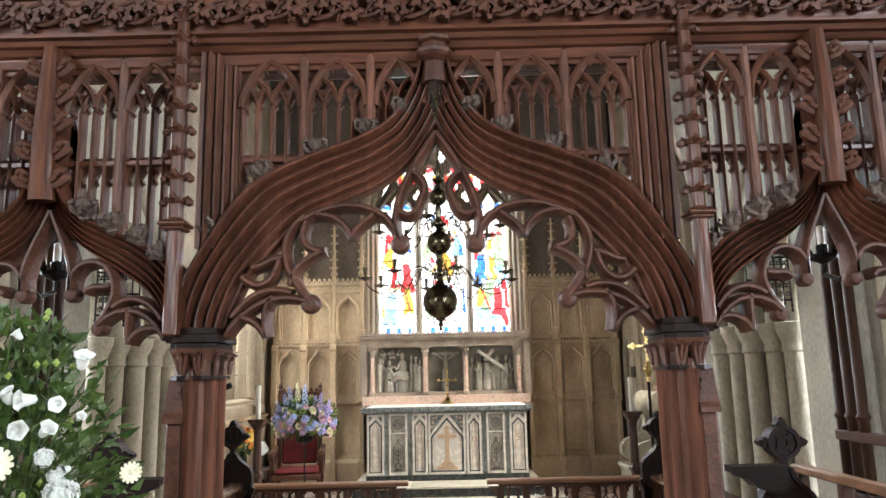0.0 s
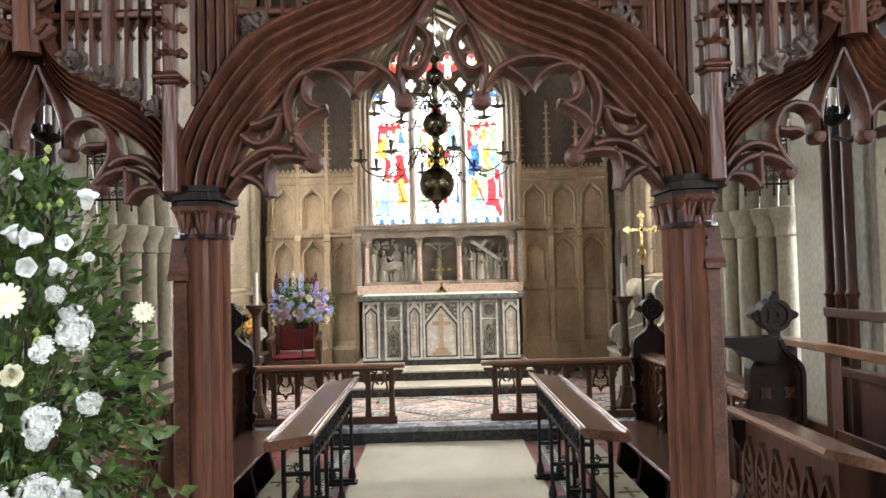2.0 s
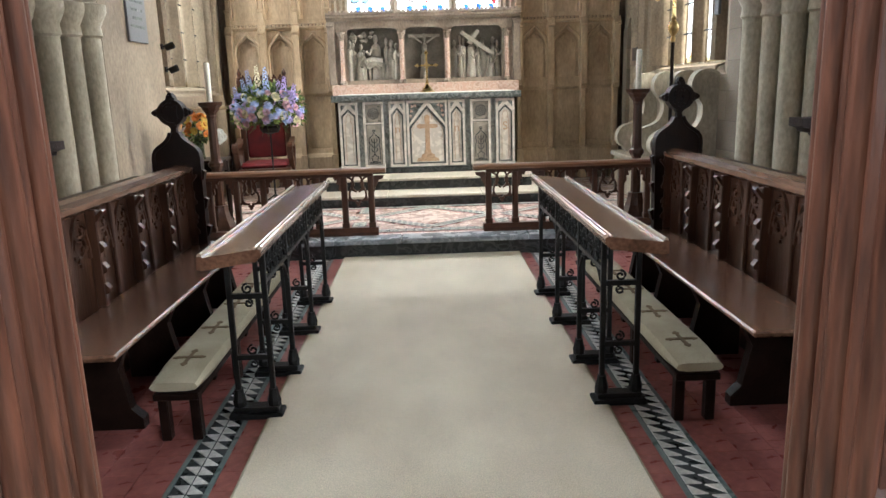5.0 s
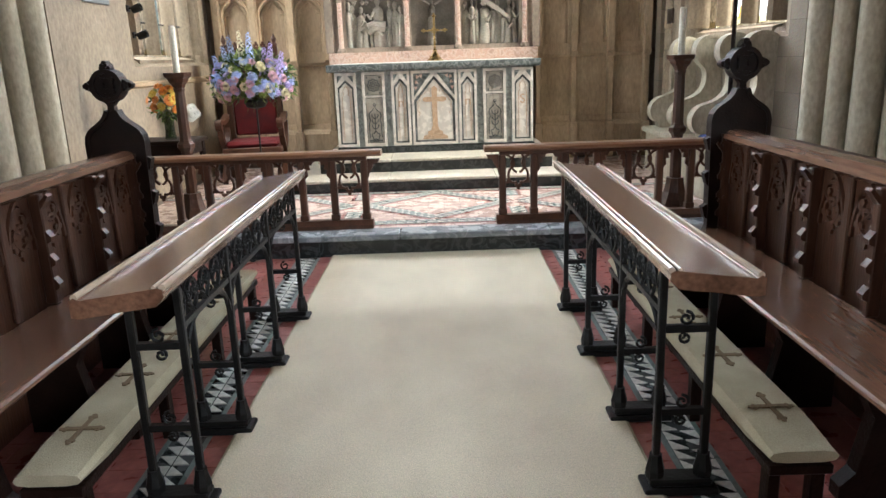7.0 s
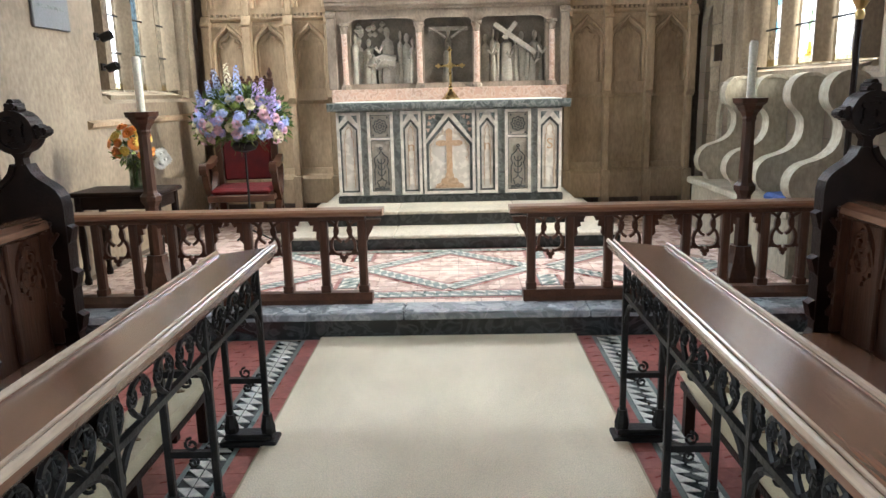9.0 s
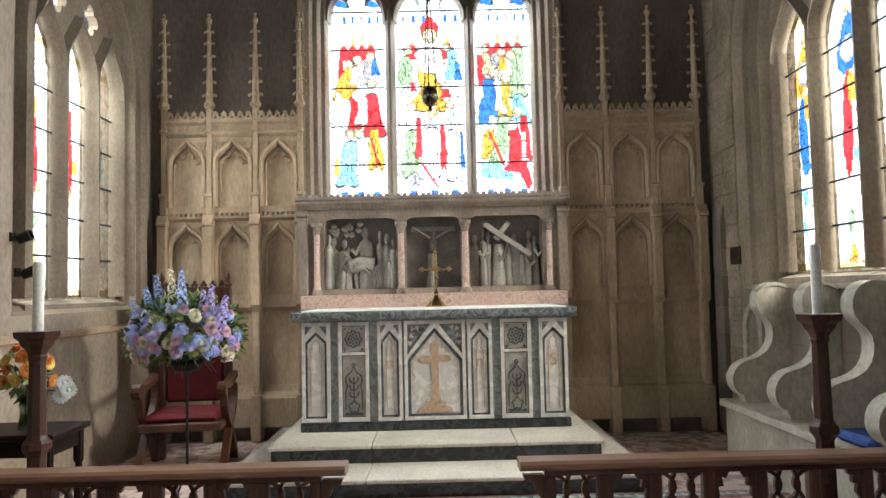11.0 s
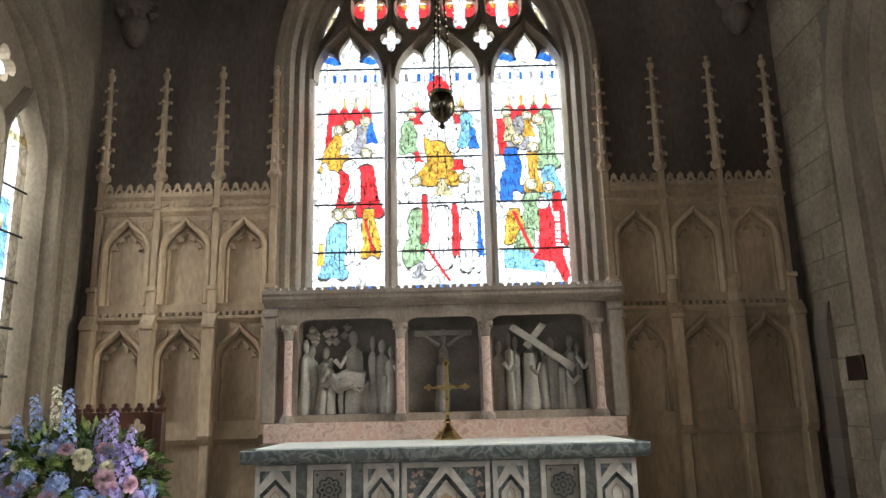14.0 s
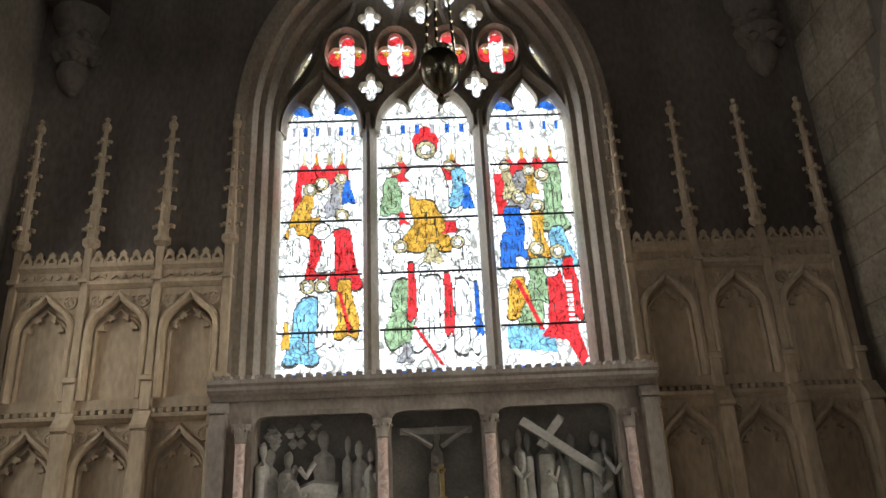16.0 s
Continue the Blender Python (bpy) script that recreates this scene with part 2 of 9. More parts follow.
WHITE_MARBLE = marble("white marble", (0.66, 0.62, 0.56), (0.40, 0.36, 0.33), 0.3, 4, 0.5)
PINK_MARBLE = marble("pink marble", (0.50, 0.33, 0.26), (0.62, 0.50, 0.42), 0.3, 7, 0.7)
GREY_MARBLE = marble("grey green marble", (0.12, 0.135, 0.132), (0.36, 0.38, 0.37), 0.22, 5, 0.5)
BLACK_MARBLE = marble("black marble", (0.016, 0.018, 0.019), (0.10, 0.11, 0.11), 0.18, 4, 0.35)
STEP_TOP = marble("grey step marble", (0.20, 0.215, 0.23), (0.45, 0.46, 0.47), 0.25, 4, 0.5)
TREAD = solid("cream step stone", (0.44, 0.40, 0.33), (0.60, 0.55, 0.46), 0.5, 4, (1, 1, 1), 0.1, 50, stain=0.7)
SIENNA = marble("sienna marble", (0.42, 0.28, 0.17), (0.55, 0.42, 0.30), 0.35, 8, 0.5)
CARPET = solid("cream carpet", (0.59, 0.51, 0.372), (0.70, 0.615, 0.458), 0.97, 3.5, (1, 0.6, 1), 0.6, 240, stain=0.8, spread=0.22)
RED_TILE = solid("red quarry tile", (0.20, 0.062, 0.052), (0.32, 0.115, 0.095), 0.3, 9, (1, 1, 1), 0.1, 50)
PINK_TILE = solid("pink encaustic tile", (0.46, 0.34, 0.29), (0.60, 0.47, 0.41), 0.28, 9, (1, 1, 1), 0.1, 50)
BLACK_TILE = solid("black tile", (0.018, 0.022, 0.022), (0.045, 0.05, 0.05), 0.28, 9, (1, 1, 1), 0.1, 50)
WHITE_TILE = solid("white tile", (0.52, 0.51, 0.47), (0.68, 0.66, 0.61), 0.3, 9, (1, 1, 1), 0.1, 50)
GREEN_TILE = solid("grey green tile", (0.12, 0.16, 0.15), (0.20, 0.25, 0.235), 0.3, 9, (1, 1, 1), 0.1, 50)
GROUT = solid("tile bedding", (0.16, 0.13, 0.11), (0.22, 0.18, 0.15), 0.8, 9)
BRASS = solid("dull brass", (0.42, 0.30, 0.12), (0.62, 0.46, 0.20), 0.28, 10, (1, 1, 1), 0.05, 40, metal=1.0)
DARK_BRASS = solid("dark aged brass", (0.10, 0.088, 0.055), (0.20, 0.17, 0.11), 0.22, 10, (1, 1, 1), 0.05, 40, metal=1.0)
WAX = solid("candle wax", (0.72, 0.68, 0.58), (0.80, 0.77, 0.68), 0.45, 6)
VELVET = solid("crimson velvet", (0.060, 0.004, 0.006), (0.130, 0.010, 0.012), 0.8, 8, (1, 1, 1), 0.3, 120)
CUSHION = solid("embroidered wool", (0.36, 0.31, 0.205), (0.48, 0.425, 0.295), 0.95, 6, (1, 1, 1), 0.6, 220)
THREAD = solid("brown embroidery", (0.12, 0.085, 0.045), (0.2, 0.14, 0.08), 0.9, 20, (1, 1, 1), 0.5, 200)
BLUE_CLOTH = solid("blue cloth", (0.03, 0.06, 0.18), (0.06, 0.10, 0.28), 0.9, 20)
SLATE = solid("slate memorial", (0.11, 0.115, 0.12), (0.17, 0.175, 0.18), 0.4, 5)
BRONZE = solid("bronze plate", (0.045, 0.032, 0.024), (0.09, 0.065, 0.048), 0.4, 9, metal=0.6)
BOARD = solid("roof boarding", (0.05, 0.038, 0.028), (0.09, 0.068, 0.05), 0.7, 3, (1, 0.1, 1), 0.2, 40)
LEAF = solid("green leaves", (0.026, 0.052, 0.009), (0.092, 0.140, 0.028), 0.42, 14, (1, 1, 1), 0.1, 60)
LEAF_PALE = solid("yellow green leaves", (0.085, 0.125, 0.045), (0.165, 0.215, 0.095), 0.5, 14)
LIME = solid("lime buds", (0.20, 0.28, 0.05), (0.34, 0.42, 0.12), 0.5, 14)
PETAL_W = solid("white petals", (0.70, 0.71, 0.66), (0.84, 0.84, 0.80), 0.55, 20, (1, 1, 1), 0.1, 60)
PETAL_C = solid("cream petals", (0.74, 0.69, 0.46), (0.82, 0.78, 0.60), 0.55, 20)
PETAL_B = solid("blue petals", (0.34, 0.44, 0.78), (0.54, 0.62, 0.86), 0.6, 20)
PETAL_L = solid("lilac petals", (0.42, 0.34, 0.68), (0.60, 0.52, 0.80), 0.6, 20)
PETAL_P = solid("pink petals", (0.66, 0.40, 0.50), (0.80, 0.56, 0.62), 0.6, 20)
PETAL_O = solid("orange petals", (0.62, 0.16, 0.03), (0.80, 0.36, 0.06), 0.55, 20)
PETAL_Y = solid("yellow petals", (0.72, 0.50, 0.06), (0.80, 0.62, 0.14), 0.55, 20)
G_WHITE = glass_of("white painted glass", (0.46, 0.455, 0.435), 0.0, 12, (0.40, 0.39, 0.36))
G_PALE = glass_of("pale straw glass", (0.26, 0.22, 0.12), 8)
G_RED = glass_of("ruby glass", (0.34, 0.018, 0.020), 7)
G_BLUE = glass_of("blue glass", (0.026, 0.080, 0.30), 7)
G_SKY = glass_of("light blue glass", (0.12, 0.23, 0.31), 7)
G_GOLD = glass_of("gold glass", (0.31, 0.17, 0.022), 7)
G_GREEN = glass_of("green glass", (0.15, 0.20, 0.11), 7)
G_GREY = glass_of("grisaille glass", (0.17, 0.16, 0.16), 9)
G_LINE = glass_of("painted line glass", (0.035, 0.03, 0.025), 9)
LEAD = solid("lead cames", (0.02, 0.02, 0.02), (0.04, 0.04, 0.04), 0.6, 9)
SKYCARD = glow("bright overcast", (1.0, 0.985, 0.96), 7.0)
CLEAR = glass_of("vase glass", (0.75, 0.82, 0.76), 0.01, 0.01)


# ---- shape helpers ----
def xz(a, b, d):
    return (a, d, b)


def box(bm, x0, x1, y0, y1, z0, z1, c=0.0):
    """Box; c > 0 chamfers all edges."""
    if c <= 0:
        v = [bm.verts.new((x, y, z)) for z in (z0, z1) for y in (y0, y1) for x in (x0, x1)]
        for f in ((0, 2, 3, 1), (4, 5, 7, 6), (0, 1, 5, 4), (2, 6, 7, 3), (0, 4, 6, 2), (1, 3, 7, 5)):
            bm.faces.new([v[i] for i in f])
        return
    made = {}
    for sx in (0, 1):
        for sy in (0, 1):
            for sz in (0, 1):
                x, y, z = (x0, x1)[sx], (y0, y1)[sy], (z0, z1)[sz]
                ix, iy, iz = x + (c, -c)[sx], y + (c, -c)[sy], z + (c, -c)[sz]
                made[sx, sy, sz] = [bm.verts.new(p) for p in ((x, iy, iz), (ix, y, iz), (ix, iy, z))]
    for ax in range(3):
        for s in (0, 1):
            ring = []
            for p, q in ((0, 0), (1, 0), (1, 1), (0, 1)):
                k = [p, q]
                k.insert(ax, s)
                ring.append(made[tuple(k)][ax])
            bm.faces.new(ring)
    for ax in range(3):
        o1, o2 = [i for i in range(3) if i != ax]
        for p in (0, 1):
            for q in (0, 1):
                k0, k1 = [p, q], [p, q]
                k0.insert(ax, 0)
                k1.insert(ax, 1)
                bm.faces.new((made[tuple(k0)][o1], made[tuple(k1)][o1], made[tuple(k1)][o2], made[tuple(k0)][o2]))
    for k in made:
        bm.faces.new(made[k])


def lathe(bm, prof, n=14, at=(0, 0, 0), m=None):
    """Turned shape from (radius, height) pairs."""
    rings = []
    for r, z in prof:
        ring = []
        for i in range(n):
            a = 2 * math.pi * i / n
            p = Vector((r * math.cos(a), r * math.sin(a), z))
            ring.append(bm.verts.new((m @ p if m else p) + Vector(at)))
        rings.append(ring)
    for a, b in zip(rings, rings[1:]):
        for i in range(n):
            bm.faces.new((a[i], a[(i + 1) % n], b[(i + 1) % n], b[i]))
    bm.faces.new(rings[0][::-1])
    bm.faces.new(rings[-1])


def tube(bm, pts, r, n=6, taper=1.0):
    """Round bar along 3D points."""
    pts = [Vector(p) for p in pts]
    rings = []
    for i, p in enumerate(pts):
        d = (pts[min(i + 1, len(pts) - 1)] - pts[max(i - 1, 0)]).normalized()
        u = d.cross(Vector((0, 0, 1)) if abs(d.z) < 0.9 else Vector((1, 0, 0))).normalized()
        w = d.cross(u)
        k = r * (1 + (taper - 1) * i / (len(pts) - 1))
        rings.append([bm.verts.new(p + u * (k * math.cos(2 * math.pi * j / n)) + w * (k * math.sin(2 * math.pi * j / n))) for j in range(n)])
    for a, b in zip(rings, rings[1:]):
        for j in range(n):
            bm.faces.new((a[j], a[(j + 1) % n], b[(j + 1) % n], b[j]))
    bm.faces.new(rings[0])
    bm.faces.new(rings[-1])


def sweep(bm, pts, prof, P=xz, closed=False):
    """Moulding along a flat path: pts (a, b); prof (u across the path, d depth), a closed outline."""
    n, rings = len(pts), []
    for i, (a, b) in enumerate(pts):
        p0 = pts[(i - 1) % n] if closed or i > 0 else pts[0]
        p1 = pts[(i + 1) % n] if closed or i < n - 1 else pts[-1]
        dx, dy = p1[0] - p0[0], p1[1] - p0[1]
        k = math.hypot(dx, dy) or 1
        nx, ny = -dy / k, dx / k
        rings.append([bm.verts.new(P(a + nx * u, b + ny * u, d)) for u, d in prof])
    m = len(prof)
    for i in range(n if closed else n - 1):
        A, B = rings[i], rings[(i + 1) % n]
        for j in range(m):
            bm.faces.new((A[j], A[(j + 1) % m], B[(j + 1) % m], B[j]))
    if not closed:
        bm.faces.new(rings[0])
        bm.faces.new(rings[-1])


def loft(bm, outer, inner, prof, P=xz):
    """Moulded band between two flat paths; prof (s from outer 0 to inner 1, d depth), a closed outline."""
    rings = [[bm.verts.new(P(o[0] + (i[0] - o[0]) * s, o[1] + (i[1] - o[1]) * s, d)) for s, d in prof] for o, i in zip(outer, inner)]
    m = len(prof)
    for A, B in zip(rings, rings[1:]):
        for j in range(m):
            bm.faces.new((A[j], A[(j + 1) % m], B[(j + 1) % m], B[j]))
    bm.faces.new(rings[0])
    bm.faces.new(rings[-1])


def slab(bm, pts, d0, d1, P=xz):
    """Flat outline given thickness."""
    a = [bm.verts.new(P(x, y, d0)) for x, y in pts]
    b = [bm.verts.new(P(x, y, d1)) for x, y in pts]
    n = len(pts)
    bm.faces.new(a)
    bm.faces.new(b[::-1])
    for i in range(n):
        bm.faces.new((a[i], a[(i + 1) % n], b[(i + 1) % n], b[i]))


def holed(bm, outer, holes, d0, d1, P=xz):
    """Flat outline with openings through it, given thickness."""
    for d in (d0, d1):
        edges = []
        for loop in (outer, *holes):
            vs = [bm.verts.new(P(x, y, d)) for x, y in loop]
            edges += [bm.edges.new((vs[i], vs[(i + 1) % len(vs)])) for i in range(len(vs))]
        bmesh.ops.triangle_fill(bm, use_beauty=True, use_dissolve=False, edges=edges)
    for loop in (outer, *holes):
        n = len(loop)
        a, b = [bm.verts.new(P(x, y, d0)) for x, y in loop], [bm.verts.new(P(x, y, d1)) for x, y in loop]
        for i in range(n):
            bm.faces.new((a[i], a[(i + 1) % n], b[(i + 1) % n], b[i]))
    bmesh.ops.remove_doubles(bm, verts=bm.verts, dist=1e-5)


def bez(p0, p1, p2, p3, n=10):
    out = []
    for i in range(n + 1):
        t = i / n
        out.append(tuple((1 - t) ** 3 * a + 3 * t * (1 - t) ** 2 * b + 3 * t * t * (1 - t) * c + t ** 3 * d for a, b, c, d in zip(p0, p1, p2, p3)))
    return out


def arc(cx, cy, r, a0, a1, n=10):
    return [(cx + r * math.cos(radians(a0 + (a1 - a0) * i / n)), cy + r * math.sin(radians(a0 + (a1 - a0) * i / n))) for i in range(n + 1)]


def pointed(w, z0, zs, rise, n=10, c=0.0):
    """Outline of an opening with a pointed head: half width w, sill z0, springing zs, rise of the head."""
    r = (w * w + rise * rise) / (2 * w)
    top = math.degrees(math.asin(min(1, rise / r)))
    right = arc(c + w - r, zs, r, 0, top, n)
    left = [(2 * c - x, y) for x, y in right[::-1]][1:]
    return [(c - w, z0), (c + w, z0)] + right + left


def head(w, zs, rise, n=10, c=0.0):
    """The pointed head alone, from the right springing to the left."""
    return pointed(w, zs, zs, rise, n, c)[2:]


def foil(cx, cy, r, k=4, turn=0.0, n=6, deep=0.62):
    """Outline of a trefoil, quatrefoil or many-lobed rosette."""
    q = {3: 0.48, 4: 0.43, 5: 0.395, 8: 0.295}[k]
    c, phi, out = 1 - q, math.pi / k, []
    along = c * math.cos(phi) + math.sqrt(q * q - (c * math.sin(phi)) ** 2)
    open_to = math.degrees(math.atan2(along * math.sin(phi), along * math.cos(phi) - c)) - 4
    for i in range(k):
        a = turn + 360 * i / k
        out += arc(cx + r * c * math.cos(radians(a)), cy + r * c * math.sin(radians(a)), r * q, a - open_to, a + open_to, n)
    return out


def thing(name, label, category, group="", kind="", m=None):
    ob = new(name)
    ob.empty_display_size = 0.1
    if m is not None:
        ob.matrix_world = m
    return tagged(ob, label, category, group, kind)


def part(name, bm, material, parent=None, label="", smooth=False):
    """Links a bmesh as one mesh object under a thing or a part."""
    bmesh.ops.recalc_face_normals(bm, faces=bm.faces)
    me = bpy.data.meshes.new(name)
    bm.to_mesh(me)
    bm.free()
    for one in material if isinstance(material, (list, tuple)) else [material]:
        me.materials.append(one)
    if smooth:
        me.polygons.foreach_set("use_smooth", [True] * len(me.polygons))
        me.set_sharp_from_angle(angle=radians(40))
    ob = new(name, me)
    ob.parent = parent
    if label:
        tagged(ob, label)
    return ob


def again(ob, name, parent, m):
    """Another object on the same mesh."""
    o = new(name, ob.data)
    o.parent = parent
    o.matrix_basis = m
    return o


def whole(name, bm, material, label, category, kind="", group="", smooth=False):
    return tagged(part(name, bm, material, None, "", smooth), label, category, group, kind)


BM = bmesh.new

# ---- structure: floors and steps ----
bm = BM()
box(bm, -6.6, 6.6, -7.0, 7.56, -0.12, -0.012)
floor = whole("floor", bm, GROUT, "dark bedding under red and black church tiles", "floor", "structure")
bm = BM()
box(bm, CX - 0.81, CX + 0.81, -6.5, 7.52, -0.012, 0.012, 0.006)
runner = whole("carpet_runner", bm, CARPET, "cream wool carpet runner along the chancel aisle", "carpet")
for s in (-1, 1):
    bm = BM()
    tube(bm, [(CX + s * 0.81, -6.5, 0.0), (CX + s * 0.81, 0.0, 0.0), (CX + s * 0.81, 7.52, 0.0)], 0.011, 6)
    part("binding", bm, CUSHION, runner, "stitched woven edge binding")
bm = BM()
tube(bm, [(CX - 0.81, 7.52, 0.0), (CX, 7.52, 0.0), (CX + 0.81, 7.52, 0.0)], 0.011, 6)
part("binding", bm, CUSHION, runner)

bm = BM()
box(bm, CX - 2.9, CX + 2.9, 7.56, 12.0, -0.1, STEP1 - 0.012)
whole("sanctuary_floor", bm, GROUT, "bedding under patterned sanctuary tiles", "floor", "structure")
step = tagged(new("sanctuary_step"), "black marble step with grey marble top edge", "step", "", "structure")
bm = BM()
box(bm, CX - 2.88, CX + 2.88, 7.53, 7.60, -0.01, STEP1 - 0.045)
part("riser", bm, BLACK_MARBLE, step, "polished black veined marble")
for i, (a, b) in enumerate(((-2.88, -1.3), (-1.296, -0.28), (-0.276, 0.9), (0.904, 2.88))):
    bm = BM()
    box(bm, CX + a, CX + b, 7.50, 7.74, STEP1 - 0.045, STEP1 + 0.004, 0.008)
    part("tread", bm, STEP_TOP, step)

for name, w, y0, z0, z1 in (("altar_step_lower", 1.52, 9.45, STEP1, STEP2), ("altar_step_upper", 1.28, 9.93, STEP2, STEP3)):
    s = tagged(new(name), "black marble riser with cream stone tread", "step", "", "structure")
    bm = BM()
    box(bm, CX - w, CX + w, y0, EAST, z0 - 0.02, z1 - 0.03)
    part("riser", bm, BLACK_MARBLE, s)
    for a, b in ((-w - 0.02, -0.5), (-0.497, 0.62), (0.623, w + 0.02)):
        bm = BM()
        box(bm, CX + a, CX + b, y0 - 0.025, EAST - 0.002, z1 - 0.03, z1, 0.007)
        part("tread", bm, TREAD, s)

# ---- structure: walls ----
def side(s, face=WALL):
    """Plane of a side wall: a runs east, b up, d out of the room."""
    return lambda a, b, d: (CX + s * (face + d), a, b)


LY0, LY1 = 9.42, 11.18       # north window opening
RY0, RY1 = 8.38, 10.42       # south window opening
REVEAL = {-1: (pointed(1.14, 1.50, 3.55, 1.50, 12, 10.33), pointed(0.88, 1.60, 3.55, 1.10, 12, 10.30)), 1: (pointed(1.48, 1.56, 3.55, 1.85, 12, 9.47), pointed(1.02, 1.68, 3.55, 1.28, 12, 9.40))}
for s, y0, y1, name in ((-1, LY0, LY1, "wall_north"), (1, RY0, RY1, "wall_south")):
    bm = BM()
    c, w = (y0 + y1) / 2, (y1 - y0) / 2
    holed(bm, [(7.72, 0), (EAST + 0.5, 0), (EAST + 0.5, 7.0), (7.72, 7.0)], [REVEAL[s][0]], 0.0, 0.5, side(s))
    whole(name, bm, STONE_P if s < 0 else STONE, "plastered chancel wall with traceried window opening" if s < 0 else "coursed warm ashlar chancel wall with window opening", "wall", "structure")
bm = BM()
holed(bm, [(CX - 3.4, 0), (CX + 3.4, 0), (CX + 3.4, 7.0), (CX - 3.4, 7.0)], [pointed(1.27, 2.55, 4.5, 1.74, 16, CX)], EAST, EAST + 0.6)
whole("wall_east", bm, STONE_E, "stained plaster wall, colour darkened for shade, round the east window", "wall", "structure")

# arcade walls beside the stalls, open to the chapels by pointed arches
for s, name in ((-1, "wall_arcade_north"), (1, "wall_arcade_south")):
    bm = BM()
    holed(bm, [(2.35, 0), (5.35, 0), (5.35, 2.3), (5.35, 7.0), (2.35, 7.0)], [pointed(1.1, 0.9, 2.4, 1.2, 10, 3.8)], 0.12, 0.6, side(s))
    holed(bm, [(5.35, 3.35), (7.72, 3.35), (7.72, 7.0), (5.35, 7.0)], [], 0.05, 0.55, side(s))
    whole(name, bm, PALE, "pale limestone arcade wall between chancel and chapel", "wall", "structure")
    # clustered shafts of the eastern respond
    r = thing("arcade_respond", "pale limestone respond of clustered shafts with moulded capital", "pier", "arcade responds", "structure")
    for k, (y, x, rad) in enumerate(((7.60, 0.06, 0.10), (7.42, 0.14, 0.085), (7.24, 0.24, 0.10), (7.06, 0.36, 0.085), (6.90, 0.48, 0.10))):
        bm = BM()
        lathe(bm, [(rad + 0.05, 0), (rad + 0.05, 0.25), (rad + 0.02, 0.32), (rad, 0.36), (rad, 2.02), (rad + 0.02, 2.04), (rad + 0.015, 2.07), (rad + 0.01, 2.12), (rad + 0.05, 2.2), (rad + 0.07, 2.24), (rad + 0.07, 2.30), (rad + 0.02, 2.31)], 14, (CX + s * (WALL + x), y, 0))
        part("shaft", bm, PALE, r, "", True)
    bm = BM()
    slab(bm, [(0.10, 7.72), (0.10, 7.58), (0.62, 6.98), (0.62, 7.72)], 0, 2.25, lambda a, b, d: (CX + s * (WALL + a), b, d))
    part("core", bm, COURSED, r)
    # moulded orders of the arch rising westward
    for k, (dx, off, rad) in enumerate(((0.06, 0.0, 0.10), (0.16, 0.17, 0.085), (0.28, 0.34, 0.10), (0.40, 0.51, 0.085), (0.52, 0.68, 0.09))):
        bm = BM()
        pts = bez((7.60 - off, 2.28), (7.58 - off, 2.9), (7.15 - off * 0.9, 3.5), (6.3 - off * 0.3, 3.95 - off * 0.35), 12)
        tube(bm, [(CX + s * (WALL + dx), a, b) for a, b in pts], rad, 10)
        part("arch_moulding", bm, PALE, r, "", True)
    # west pier
    p = thing("arcade_pier", "tall pale limestone pier with chamfered faces", "pier", "arcade piers", "structure")
    bm = BM()
    pts = [(5.35, 0.12), (5.55, -0.02), (6.1, -0.02), (6.3, 0.12), (6.3, 0.75), (5.35, 0.75)]
    slab(bm, pts, 0, 4.6, lambda a, b, d: (CX + s * (WALL + 0.18 + b), a, d))
    part("pier_shaft", bm, PALE, p)
    bm = BM()
    slab(bm, [(5.28, 0.05), (5.5, -0.09), (6.15, -0.09), (6.37, 0.05), (6.37, 0.8), (5.28, 0.8)], 0, 0.5, lambda a, b, d: (CX + s * (WALL + 0.18 + b), a, d))
    part("pier_base", bm, PALE, p)

# chapels and nave that close the place
bm = BM()
for s in (-1, 1):
    x0, x1 = sorted((CX + s * 6.4, CX + s * 6.6))
    box(bm, x0, x1, 2.3, 8.4, 0, 6.0)
    x0, x1 = sorted((CX + s * 3.4, CX + s * 6.6))
    box(bm, x0, x1, 8.2, 8.4, 0, 6.0)
    x0, x1 = sorted((CX + s * 3.5, CX + s * 6.6))
    box(bm, x0, x1, 2.3, 2.45, 0, 6.0)
whole("wall_chapel", bm, PALE, "pale limewashed chapel walls beyond the arcade", "wall", "structure")
bm = BM()
for s in (-1, 1):
    x0, x1 = sorted((CX + s * 5.8, CX + s * 6.0))
    box(bm, x0, x1, -7.0, 2.3, 0, 7.6)
box(bm, -6, 6, -7.2, -7.0, 0, 7.6)
whole("wall_nave", bm, PALE, "plain limewashed nave walls behind the walker", "wall", "structure")
for s in (-1, 1):
    bm = BM()
    x0, x1 = sorted((CX + s * 3.4, CX + s * 6.0))
    box(bm, x0, x1, 2.32, 2.7, 3.6, 7.6)
    part("wall_chancel_arch" if s < 0 else "wall_chancel_arch_south", bm, PALE)
for ob in [o for o in scene.objects if o.name.startswith("wall_chancel_arch")]:
    tagged(ob, "plain limewashed wall beside the chancel arch", "wall", "", "structure")

